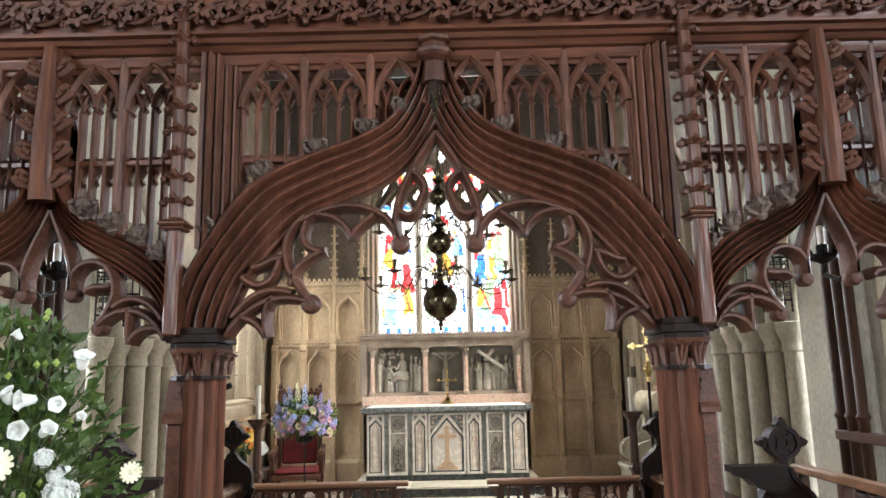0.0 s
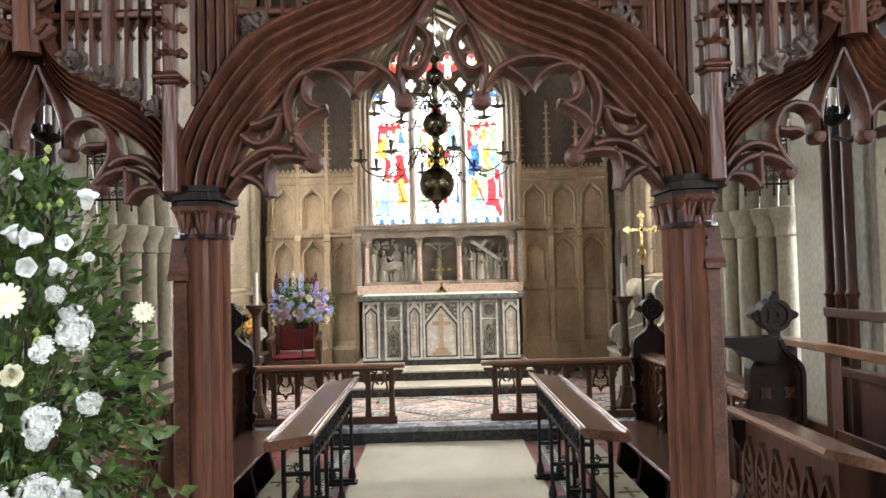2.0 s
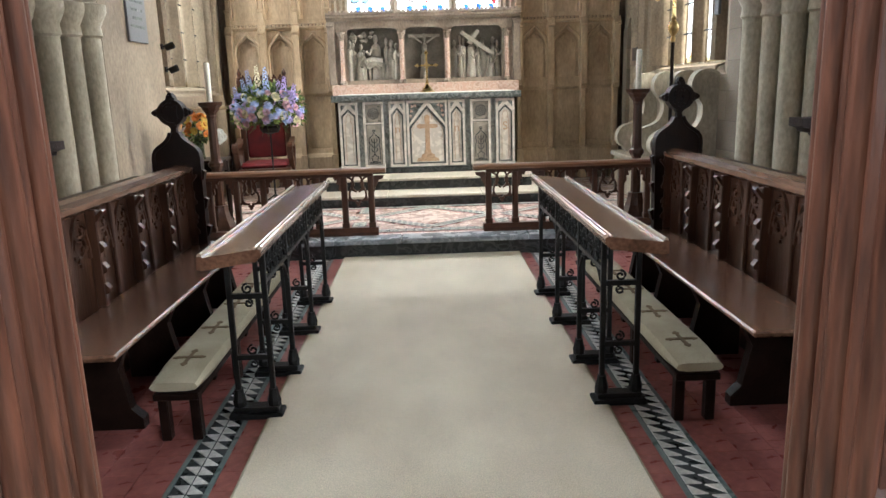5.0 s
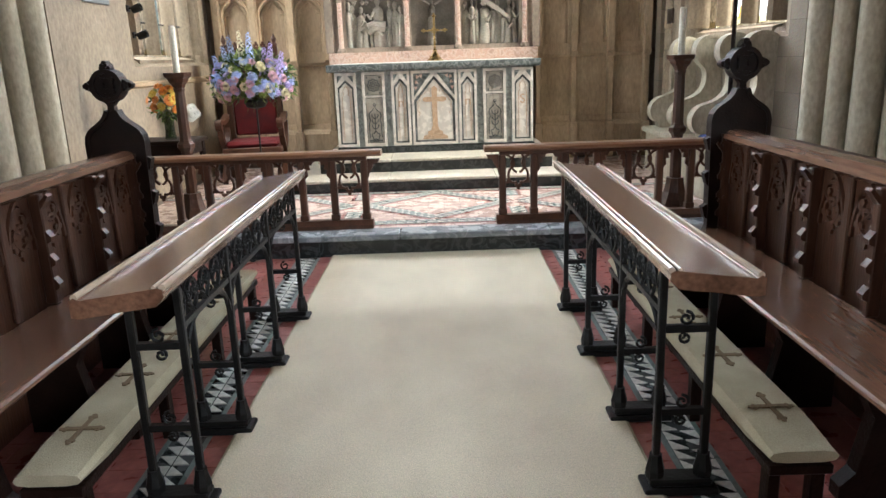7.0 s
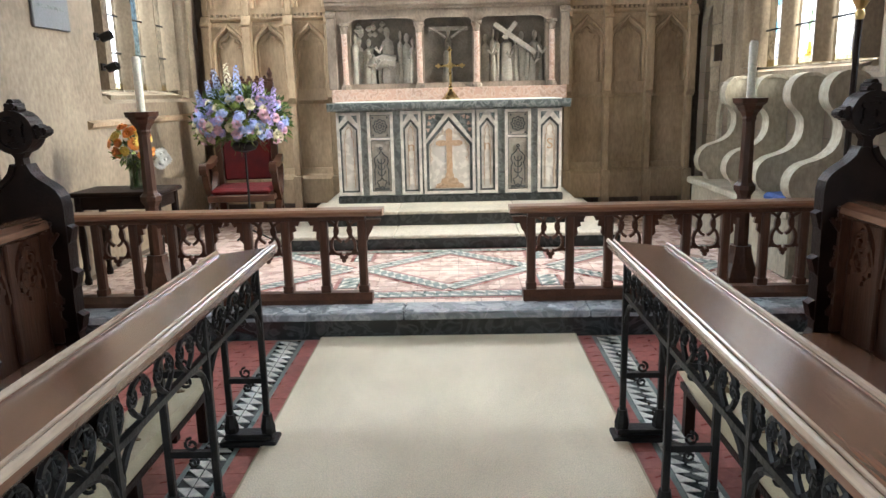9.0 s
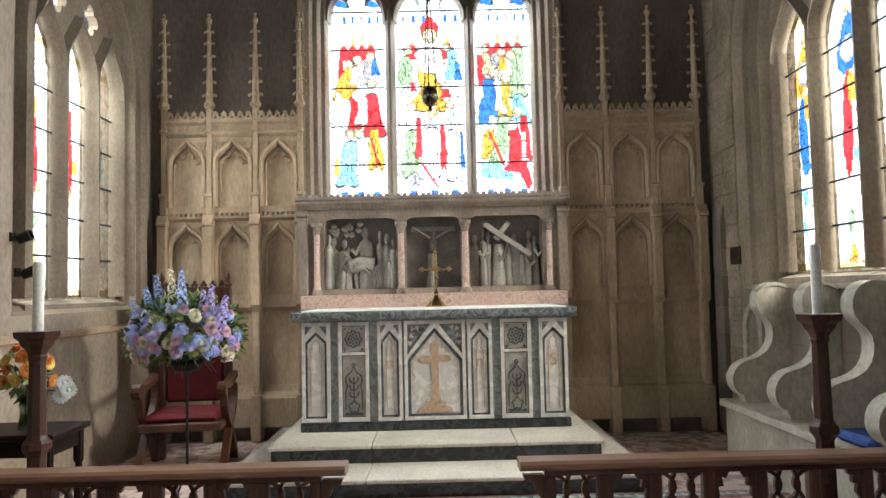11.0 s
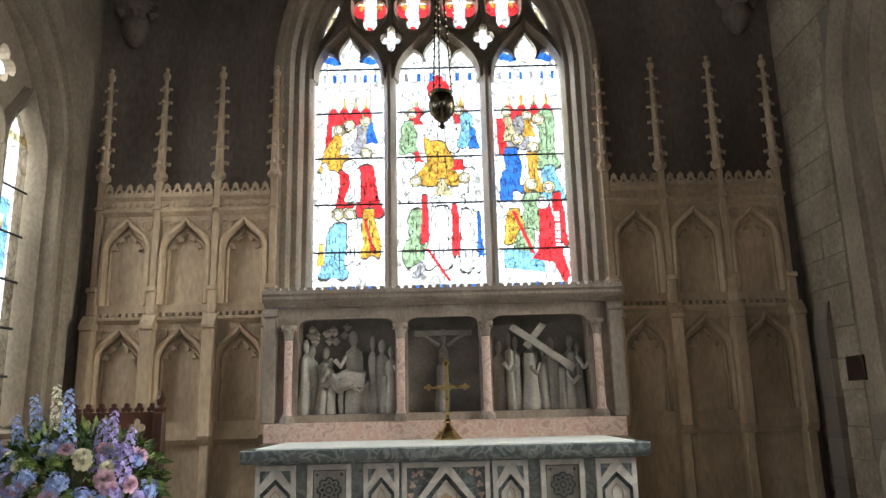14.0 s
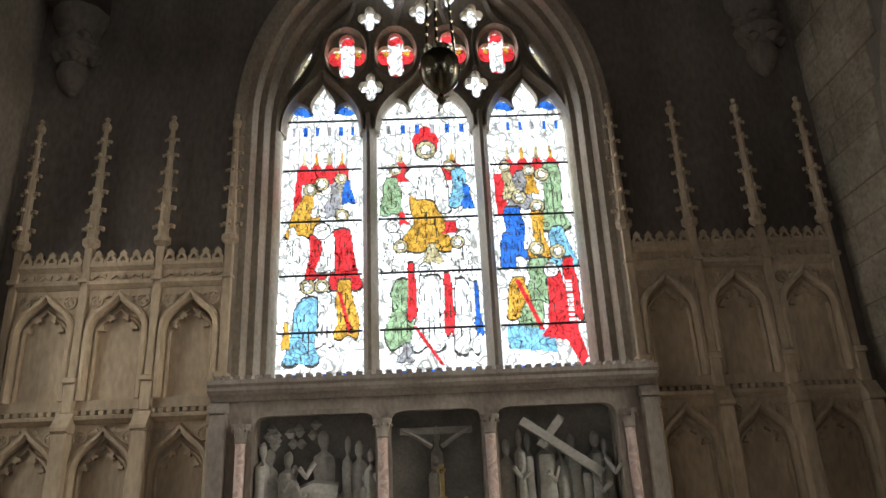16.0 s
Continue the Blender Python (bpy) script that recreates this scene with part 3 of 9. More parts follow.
bm = BM()
box(bm, CX - 3.5, CX + 3.5, 2.3, EAST + 0.6, 7.0, 7.2)
for i in range(7):
    box(bm, CX - 3.0, CX + 3.0, 3.0 + i * 1.4, 3.18 + i * 1.4, 6.75, 7.0)
whole("ceiling", bm, BOARD, "dark boarded chancel ceiling with cross beams", "ceiling", "structure")
bm = BM()
box(bm, -6.6, 6.6, -7.2, 2.3, 7.6, 7.8)
whole("ceiling_nave", bm, BOARD, "dark boarded nave ceiling", "ceiling", "structure")
bm = BM()
for s in (-1, 1):
    x0, x1 = sorted((CX + s * 3.3, CX + s * 6.6))
    box(bm, x0, x1, 2.3, 8.4, 6.0, 6.2)
whole("ceiling_chapel", bm, BOARD, "dark boarded chapel ceiling", "ceiling", "structure")

# bright sky outside the chancel windows
bm = BM()
box(bm, CX - 2.6, CX + 2.6, 13.2, 13.25, 1.6, 7.0)
whole("backdrop_east", bm, SKYCARD, "bright overcast sky outside the east window", "sky", "structure")
for s, out, y0, y1, z1 in ((-1, 4.3, 8.0, 13.0, 6.0), (1, 6.65, 8.45, 21.0, 9.5)):
    bm = BM()
    x0, x1 = sorted((CX + s * out, CX + s * (out + 0.05)))
    box(bm, x0, x1, y0, y1, 0.6, z1)
    whole("backdrop_side", bm, SKYCARD, "bright overcast sky outside the chancel window", "sky", "structure")


# ---- windows ----
def inside(x, y, poly):
    hit, n = False, len(poly)
    for i in range(n):
        (x0, y0), (x1, y1) = poly[i], poly[i - 1]
        if (y0 > y) != (y1 > y) and x < (x1 - x0) * (y - y0) / (y1 - y0) + x0:
            hit = not hit
    return hit


GLASSES = [G_WHITE, G_PALE, G_RED, G_BLUE, G_SKY, G_GOLD, G_GREEN, G_GREY, G_LINE]


def ragged(cx, cy, rx, ry, seed, k=9):
    """A drapery-like patch: an oval with two or three soft lobes."""
    r = random.Random(seed)
    p, q, u, v = r.uniform(0, 6.3), r.uniform(0, 6.3), r.uniform(0.08, 0.22), r.uniform(0.05, 0.14)
    ring = [2 * math.pi * i / 22 for i in range(22)]
    return [(cx + rx * (1 + u * math.sin(2 * a + p) + v * math.sin(3 * a + q)) * math.cos(a), cy + ry * (1 + u * math.sin(2 * a + p) + v * math.sin(3 * a + q)) * math.sin(a)) for a in ring]


def roundel(cx, cy, r):
    """A pale disc with a drawn rim."""
    ring = [(math.cos(2 * math.pi * i / 20), math.sin(2 * math.pi * i / 20)) for i in range(20)]
    return [([(cx + r * a, cy + r * b) for a, b in ring], GY_), ([(cx + 0.8 * r * a, cy + 0.8 * r * b) for a, b in ring], W)]


def spline(pts, n=6):
    """Smooth line through the points given."""
    out = []
    for i in range(len(pts) - 1):
        p0, p1, p2, p3 = pts[max(i - 1, 0)], pts[i], pts[i + 1], pts[min(i + 2, len(pts) - 1)]
        for j in range(n):
            t = j / n
            out.append(tuple(0.5 * (2 * b + (c - a) * t + (2 * a - 5 * b + 4 * c - d) * t * t + (3 * b - a - 3 * c + d) * t ** 3) for a, b, c, d in zip(p0, p1, p2, p3)))
    return out + [pts[-1]]


def glazing(name, outline, patches, P, d, parent, ground=0, cell=0.022):
    """One light of glass; coloured patches (outline, glass number) over a pale ground."""
    xs, ys = [p[0] for p in outline], [p[1] for p in outline]
    nx, ny = max(2, round((max(xs) - min(xs)) / cell)), max(2, round((max(ys) - min(ys)) / cell))
    bm, grid = BM(), {}
    for i in range(nx + 1):
        for j in range(ny + 1):
            grid[i, j] = bm.verts.new(P(min(xs) + (max(xs) - min(xs)) * i / nx, min(ys) + (max(ys) - min(ys)) * j / ny, d))
    for i in range(nx):
        for j in range(ny):
            u, v = min(xs) + (max(xs) - min(xs)) * (i + 0.5) / nx, min(ys) + (max(ys) - min(ys)) * (j + 0.5) / ny
            f = bm.faces.new((grid[i, j], grid[i + 1, j], grid[i + 1, j + 1], grid[i, j + 1]))
            f.material_index = ground
            for poly, k in patches:
                if inside(u, v, poly):
                    f.material_index = k
    pane = part(name, bm, GLASSES, parent)
    pane.visible_shadow = False
    return pane


def bars(outline_w, c, z0, z1, step, P, d, parent):
    for i in range(1, int((z1 - z0) / step) + 1):
        bm = BM()
        z = z0 + i * step
        a = [P(c - outline_w, z, d), P(c + outline_w, z, d)]
        tube(bm, a, 0.009, 5)
        part("glazing_bar", bm, LEAD, parent)


MULL = [(-0.055, 0.0), (-0.05, -0.05), (-0.022, -0.10), (-0.012, -0.15), (0.012, -0.15), (0.022, -0.10), (0.05, -0.05), (0.055, 0.0), (0.03, 0.06), (-0.03, 0.06)]
RIB = [(0.62 * u, 0.75 * d) for u, d in MULL]
THIN = [(0.42 * u, 0.55 * d) for u, d in MULL]
GY = EAST + 0.30

east = thing("window_1", "tall three-light stained glass east window with stone tracery", "window", "", "structure")
lights = [(-0.775, 0.265), (0.005, 0.335), (0.79, 0.275)]
def at_gy(a, b, d):
    return (CX + a, GY + d, b)


# moulded jambs and arch, in three orders
for k, (w, dep, rr) in enumerate(((1.265, -0.27, 0.05), (1.20, -0.19, 0.055), (1.14, -0.09, 0.06))):
    bm = BM()
    path = [(w, 2.56)] + head(w, 4.5, w * 1.37, 18) + [(-w, 2.56)]
    sweep(bm, path, [(-rr, dep - 0.03), (-rr * 0.4, dep - 0.06), (rr * 0.5, dep - 0.05), (rr, dep), (rr, dep + 0.1), (-rr, dep + 0.1)], at_gy)
    part("jamb_moulding", bm, TRACERY, east, "", True)
bm = BM()
sweep(bm, [(1.33, 2.56)] + head(1.33, 4.5, 1.84, 18) + [(-1.33, 2.56)], [(-0.05, -0.30), (-0.02, -0.36), (0.03, -0.36), (0.06, -0.30)], at_gy)
part("hood_mould", bm, TRACERY, east, "", True)
for x in (-0.42, 0.425):
    bm = BM()
    sweep(bm, [(x, 2.55), (x, 4.62)], MULL, at_gy)
    part("mullion", bm, TRACERY, east, "", True)
def light_lobes(c, w):
    """Cusped head of one light, from its left springing to its right: two round lobes and a pointed one."""
    left = [(c - w, 4.60)] + arc(c - 0.66 * w, 4.695, 0.30 * w, 190, 20, 7) + bez((c - 0.33 * w, 4.70), (c - 0.46 * w, 4.80), (c - 0.16 * w, 4.85), (c, 4.945), 6)
    return left + [(2 * c - a, b) for a, b in left[::-1]][1:]


for i, (c, w) in enumerate(lights):
    bm = BM()
    pts = bez((c + w + 0.045, 4.50), (c + w + 0.05, 4.76), (c + 0.16, 4.84), (c, 5.03), 9)
    sweep(bm, pts + [(2 * c - a, b) for a, b in pts[::-1]][1:], RIB, at_gy)
    part("light_head", bm, TRACERY, east, "", True)
    bm = BM()
    sweep(bm, light_lobes(c, w + 0.012), [(0.5 * u, 0.5 * d) for u, d in THIN], at_gy)
    part("cusping", bm, TRACERY, east, "", True)


def tall_foil(x, z, rx, rz):
    """Four-lobed light, taller than wide."""
    return [(x + (a - x) * rx, z + (b - z) * rz) for a, b in foil(x, z, 1.0, 4, 0)]


def mouchette(s, x0, z0, x1, z1, w):
    """Leaning leaf-shaped light beside the arch."""
    dx, dz = x1 - x0, z1 - z0
    k = math.hypot(dx, dz)
    nx, nz = -dz / k * w, dx / k * w
    one = bez((x0, z0), (x0 + dx * 0.2 + nx, z0 + dz * 0.2 + nz), (x0 + dx * 0.7 + nx, z0 + dz * 0.7 + nz), (x1, z1), 7)
    two = bez((x1, z1), (x0 + dx * 0.7 - nx, z0 + dz * 0.7 - nz), (x0 + dx * 0.2 - nx, z0 + dz * 0.2 - nz), (x0, z0), 7)
    return [(s * a, b) for a, b in one[:-1] + two[:-1]]


# tracery above: four tall foiled lights between small quatrefoils, a pointed light at the apex
FOUR = [(-0.595, 5.205), (-0.205, 5.205), (0.215, 5.205), (0.605, 5.205)]
SMALL = [(-0.405, 4.90, 0.085, 0.115), (0.42, 4.90, 0.085, 0.115), (-0.41, 5.545, 0.085, 0.11), (0.42, 5.545, 0.085, 0.11), (0.005, 5.60, 0.085, 0.11)]
for x, z in FOUR:
    bm = BM()
    sweep(bm, [(x + 0.172 * a, z + 0.245 * b) for a, b in arc(0, 0, 1.0, 0, 345, 19)], THIN, at_gy, True)
    part("tracery_light", bm, TRACERY, east, "", True)
for x, z, rx, rz in SMALL:
    bm = BM()
    sweep(bm, tall_foil(x, z, rx + 0.012, rz + 0.012), [(0.5 * u, 0.6 * d) for u, d in THIN], at_gy, True)
    part("quatrefoil", bm, TRACERY, east, "", True)
for s in (-1, 1):
    for pts in (bez((1.12 * s, 4.72), (0.98 * s, 4.95), (0.84 * s, 5.1), (0.80 * s, 5.40), 8), bez((0.80 * s, 5.40), (0.62 * s, 5.42), (0.55 * s, 5.55), (0.52 * s, 5.86), 8), bez((0.42 * s, 5.05), (0.40 * s, 5.2), (0.40 * s, 5.3), (0.42 * s, 5.40), 6), bez((0.22 * s, 5.45), (0.18 * s, 5.6), (0.16 * s, 5.75), (0.0, 6.12), 8)):
        bm = BM()
        sweep(bm, pts, THIN, at_gy)
        part("tracery_bar", bm, TRACERY, east, "", True)
# web of stone that closes the spaces between the foiled lights
bm = BM()
holes = [tall_foil(x, z, 0.15, 0.215) for x, z in FOUR] + [tall_foil(*q) for q in SMALL]
for s in (-1, 1):
    holes += [mouchette(s, 1.05, 4.88, 0.87, 5.30, 0.062), mouchette(s, 0.82, 5.47, 0.58, 5.77, 0.05), mouchette(s, 0.22, 5.66, 0.30, 5.86, 0.05)]
holes.append([(0.005 + (a - 0.005) * 0.5, b) for a, b in tall_foil(0.005, 5.87, 0.17, 0.13)])
low = []
for c, w in lights:
    low += light_lobes(c, w)
holed(bm, low + head(1.18, 4.605, 1.52, 18), holes, -0.02, 0.03, at_gy)
part("tracery_web", bm, TRACERY, east)

def rect(x0, x1, z0, z1):
    return [(x0, z0), (x1, z0), (x1, z1), (x0, z1)]


W, PA, R_, B_, SK, GO, GR, GY_ = range(8)
DRAWN = 8


def robe(x, z, w, h, k, lean=0.0, seed=0, flare=1.25):
    """A drapery patch with a leaded outline and dark folds; x and w in half widths of the light."""
    q = random.Random(seed * 7 + 1)
    left = [(-0.55, 1.0), (-0.8, 0.6), (-0.75, 0.1), (-flare * 0.9, -0.5), (-flare, -0.95)]
    right = [(flare, -0.9), (flare * 0.85, -0.4), (0.8, 0.15), (0.75, 0.65), (0.5, 1.0)]
    hem = [(-flare * 0.4, -1.05), (0.1, -0.9), (flare * 0.55, -1.06)]
    turn = q.uniform(-0.35, 0.35)
    knots = [(1.12 * a * q.uniform(0.75, 1.25) + (lean + turn) * b, b) for a, b in left + hem + right]
    line = spline(knots + knots[:1], 3)[:-1]
    grow = lambda g: [(x + a * w * g, z + b * h * g) for a, b in line]
    out = [(grow(1.0), DRAWN), (grow(0.93), k)]
    for i in range(3):
        f = -0.5 + 0.45 * i + q.uniform(-0.1, 0.1)
        out.append(([(x + (f + lean * 0.5) * w * 0.7, z + 0.55 * h), (x + (f + 0.05 + lean * 0.5) * w * 0.7, z + 0.55 * h), (x + (f * 1.3 - lean * 0.6 + 0.03) * w, z - 0.7 * h), (x + (f * 1.3 - lean * 0.6 - 0.03) * w, z - 0.7 * h)], DRAWN))
    return out


def halo(x, z, r, wide, k=None):
    """A pale disc with a drawn rim."""
    ring = [(math.cos(2 * math.pi * i / 18), math.sin(2 * math.pi * i / 18)) for i in range(18)]
    out = []
    for g, kk in ((1.0, DRAWN), (0.85, PA if k is None else k), (0.55, DRAWN), (0.46, W)):
        out.append(([(x + g * r * a / wide, z + g * r * b) for a, b in ring], kk))
    return out


def sash(x0, z0, x1, z1, w, k):
    return [([(x0 - w, z0), (x0 + w, z0), (x1 + w, z1), (x1 - w, z1)], k)]


def canopy(z, reach, seed):
    """Red hanging under pinnacled canopy work, with a scalloped upper edge."""
    out = [([(-reach, z - 0.10), (reach, z - 0.10), (reach, z + 0.02), (-reach, z + 0.02)], R_)]
    for i in range(4):
        a = -reach + reach * (i + 0.5) / 2
        out.append(([(a - 0.2, z), (a + 0.2, z), (a, z + 0.10)], R_))
        out.append(([(a - 0.05, z + 0.06), (a + 0.05, z + 0.06), (a + 0.03, z + 0.16), (a - 0.03, z + 0.16)], GO if i % 2 else PA))
    return out


# each light: pale canopy work, a red hanging, plain draped masses of colour, blue badges at the foot; across in half widths
left_light = canopy(4.20, 0.72, 1) + sash(-0.66, 4.12, -0.72, 3.82, 0.10, R_) + robe(0.66, 4.03, 0.18, 0.10, B_, 0, 1) + robe(0.36, 3.98, 0.20, 0.16, GY_, 0.2, 2) + robe(-0.46, 3.86, 0.36, 0.19, GO, 0.2, 3)
left_light += halo(-0.34, 4.06, 0.055, 0.265) + halo(-0.02, 4.10, 0.06, 0.265) + halo(0.52, 4.14, 0.05, 0.265) + robe(-0.1, 3.93, 0.16, 0.10, W, 0, 4) + sash(0.42, 4.22, 0.66, 3.6, 0.02, PA)
left_light += robe(0.62, 3.50, 0.30, 0.24, R_, -0.1, 5) + robe(-0.16, 3.52, 0.20, 0.18, R_, 0.1, 6) + robe(0.16, 3.56, 0.20, 0.16, W, 0, 7) + halo(0.0, 3.72, 0.07, 0.265, W) + halo(0.55, 3.84, 0.055, 0.265) + robe(-0.78, 3.62, 0.14, 0.14, W, 0, 8)
left_light += robe(0.66, 3.13, 0.26, 0.22, GO, -0.15, 9) + sash(0.5, 3.25, 0.78, 2.95, 0.05, R_) + halo(-0.36, 3.30, 0.06, 0.265) + halo(0.02, 3.30, 0.06, 0.265) + robe(0.08, 3.06, 0.26, 0.20, W, 0.1, 10) + robe(-0.42, 2.98, 0.34, 0.25, SK, 0.15, 11) + robe(-0.62, 2.84, 0.26, 0.10, SK, 0, 12) + robe(-0.9, 2.95, 0.08, 0.10, GO, 0, 13)
mid_light = [([(-0.28, 4.36), (0.28, 4.36), (0.30, 4.46), (0.16, 4.54), (0.0, 4.57), (-0.16, 4.54), (-0.30, 4.46)], R_)] + canopy(4.20, 0.78, 2) + [([(-0.34, 4.02), (0.34, 4.02), (0.36, 4.34), (-0.36, 4.34)], W)] + halo(0.0, 4.36, 0.085, 0.335)
mid_light += robe(0.0, 4.03, 0.46, 0.20, W, 0, 21) + robe(-0.78, 3.98, 0.20, 0.16, GR, 0, 22) + robe(0.72, 4.04, 0.20, 0.17, SK, 0.1, 23) + robe(0.88, 3.96, 0.10, 0.10, B_, 0, 24) + halo(-0.70, 4.20, 0.05, 0.335) + halo(0.52, 4.22, 0.05, 0.335)
mid_light += robe(-0.04, 3.74, 0.40, 0.21, GO, 0.1, 25) + sash(-0.36, 3.98, -0.12, 3.70, 0.06, GO) + robe(0.52, 3.72, 0.20, 0.05, R_, 0, 26) + robe(-0.56, 3.80, 0.08, 0.05, R_, 0, 27) + robe(0.04, 3.52, 0.16, 0.08, PA, 0, 28)
for i, (x, z) in enumerate(((-0.78, 3.74), (-0.62, 3.58), (0.74, 3.74), (0.62, 3.60), (-0.10, 3.40))):
    mid_light += robe(x, z - 0.20, 0.17, 0.16, W, 0.1 if x < 0 else -0.1, 30 + i) + halo(x, z, 0.055, 0.335, None if i % 2 else W)
mid_light += robe(-0.62, 3.08, 0.24, 0.26, GR, 0.1, 36) + robe(-0.40, 3.24, 0.09, 0.22, R_, 0.1, 37) + robe(0.36, 3.14, 0.10, 0.24, R_, 0, 38) + robe(0.97, 3.1, 0.06, 0.2, B_, 0, 39) + robe(0.70, 3.05, 0.20, 0.28, W, 0, 40) + robe(-0.06, 3.08, 0.26, 0.28, W, 0, 41) + sash(-0.36, 2.98, 0.20, 2.70, 0.04, R_) + robe(-0.55, 2.80, 0.12, 0.07, GY_, 0, 42)
right_light = canopy(4.20, 0.80, 3) + sash(-0.88, 4.14, -0.86, 3.80, 0.14, R_) + robe(-0.34, 4.0, 0.28, 0.16, GY_, 0.1, 51) + robe(0.54, 3.94, 0.30, 0.28, GR, 0, 52) + robe(-0.62, 4.04, 0.16, 0.12, PA, 0, 53) + robe(-0.02, 4.06, 0.12, 0.10, GO, 0, 54)
right_light += halo(-0.70, 4.20, 0.05, 0.275) + halo(-0.05, 4.16, 0.05, 0.275) + halo(0.30, 4.12, 0.06, 0.275) + halo(-0.38, 3.94, 0.06, 0.275) + halo(0.10, 3.86, 0.06, 0.275)
right_light += robe(-0.56, 3.66, 0.30, 0.21, B_, -0.2, 55) + robe(-0.80, 3.52, 0.18, 0.14, B_, 0, 56) + robe(0.04, 3.64, 0.22, 0.19, GO, 0.1, 57) + robe(-0.2, 3.66, 0.10, 0.14, W, 0, 58) + robe(0.60, 3.54, 0.26, 0.16, SK, 0, 59) + halo(-0.02, 3.53, 0.06, 0.275) + halo(0.52, 3.50, 0.06, 0.275)
right_light += robe(0.0, 3.28, 0.34, 0.18, GR, 0, 60) + robe(-0.6, 3.16, 0.28, 0.16, GO, 0.2, 61) + robe(-0.30, 3.00, 0.34, 0.14, GR, 0, 62) + [([(-0.95, 2.80), (0.3, 2.76), (0.2, 2.92), (-0.95, 2.97)], SK)] + sash(-0.62, 3.30, -0.04, 2.92, 0.06, R_)
right_light += robe(0.78, 3.22, 0.20, 0.24, R_, 0, 63) + robe(0.42, 3.14, 0.26, 0.26, R_, 0, 64) + [([(-0.1, 2.88), (0.3, 3.02), (0.8, 2.98), (1.05, 2.72), (0.85, 2.66), (0.55, 2.84)], R_)] + halo(0.30, 3.36, 0.06, 0.275, W) + [([(0.66, 2.98), (0.80, 2.98), (0.80, 3.28), (0.66, 3.28)], W)]
for i in range(8):
    right_light.append(([(0.64, 3.0 + 0.036 * i), (0.82, 3.0 + 0.036 * i), (0.82, 3.012 + 0.036 * i), (0.64, 3.012 + 0.036 * i)], R_))
for (c, w), pat in zip(lights, (left_light, mid_light, right_light)):
    if abs(c) > 0.5:
        pat += [(ragged(u, 4.715, 0.28, 0.040, 11), B_) for u in (-0.6, 0.6)]
    for i in range(3):
        pat += [([(-0.72 + 0.66 * i, 2.60), (-0.6 + 0.66 * i, 2.57), (-0.48 + 0.66 * i, 2.60), (-0.48 + 0.66 * i, 2.68), (-0.72 + 0.66 * i, 2.68)], B_)]
    for i in range(6):
        x = -0.85 + 0.34 * i
        pat += sash(x, 4.50, x, 4.58, 0.05, B_ if i % 3 else GY_) + sash(x + 0.17, 4.22, x + 0.17, 4.56, 0.012, GY_)
    for i in range(11):
        x = -0.95 + 0.19 * i
        pat += sash(x, 2.73 + 0.02 * (i % 2), x + 0.08, 2.73 + 0.02 * (i % 2), 0.06, DRAWN) if i % 2 else []
    pat = [([(c + a * w, b) for a, b in poly], k) for poly, k in pat]
    glazing("pane", rect(c - w - 0.04, c + w + 0.04, 2.54, 4.98), pat, at_gy, 0.0, east, W, 0.0085)
    bars(w + 0.03, c, 2.545, 4.65, 0.415, at_gy, -0.02, east)
reds = []
for x, z in FOUR:
    reds += [([(x + s * 0.05, z - 0.09), (x + s * 0.155, z - 0.07), (x + s * 0.155, z + 0.08), (x + s * 0.05, z + 0.07)], R_) for s in (-1, 1)]
    reds += [(ragged(x, z + 0.16, 0.055, 0.05, round(90 * x)), R_), (ragged(x, z - 0.17, 0.03, 0.03, round(80 * x)), R_), (ragged(x, z + 0.02, 0.055, 0.12, round(70 * x)), W)]
    for s in (-1, 1):
        reds.append((ragged(x + s * 0.085, z + 0.055, 0.02, 0.03, round(60 * x) + s), GO))
for s in (-1, 1):
    reds += [(mouchette(s, 1.0, 5.0, 0.90, 5.24, 0.03), PA), (mouchette(s, 0.84, 5.47, 0.66, 5.74, 0.03), GO), (mouchette(s, 0.80, 5.50, 0.70, 5.64, 0.02), R_)]
glazing("tracery_pane", rect(-1.15, 1.15, 4.98, 6.16), reds, at_gy, 0.035, east, W, 0.012)
for x0, x1 in ((-1.16, -1.085), (-0.465, -0.375), (0.385, 0.47), (1.11, 1.16)):
    glazing("tracery_pane", rect(x0, x1, 4.70, 4.98), [], at_gy, 0.035, east, W, 0.02)


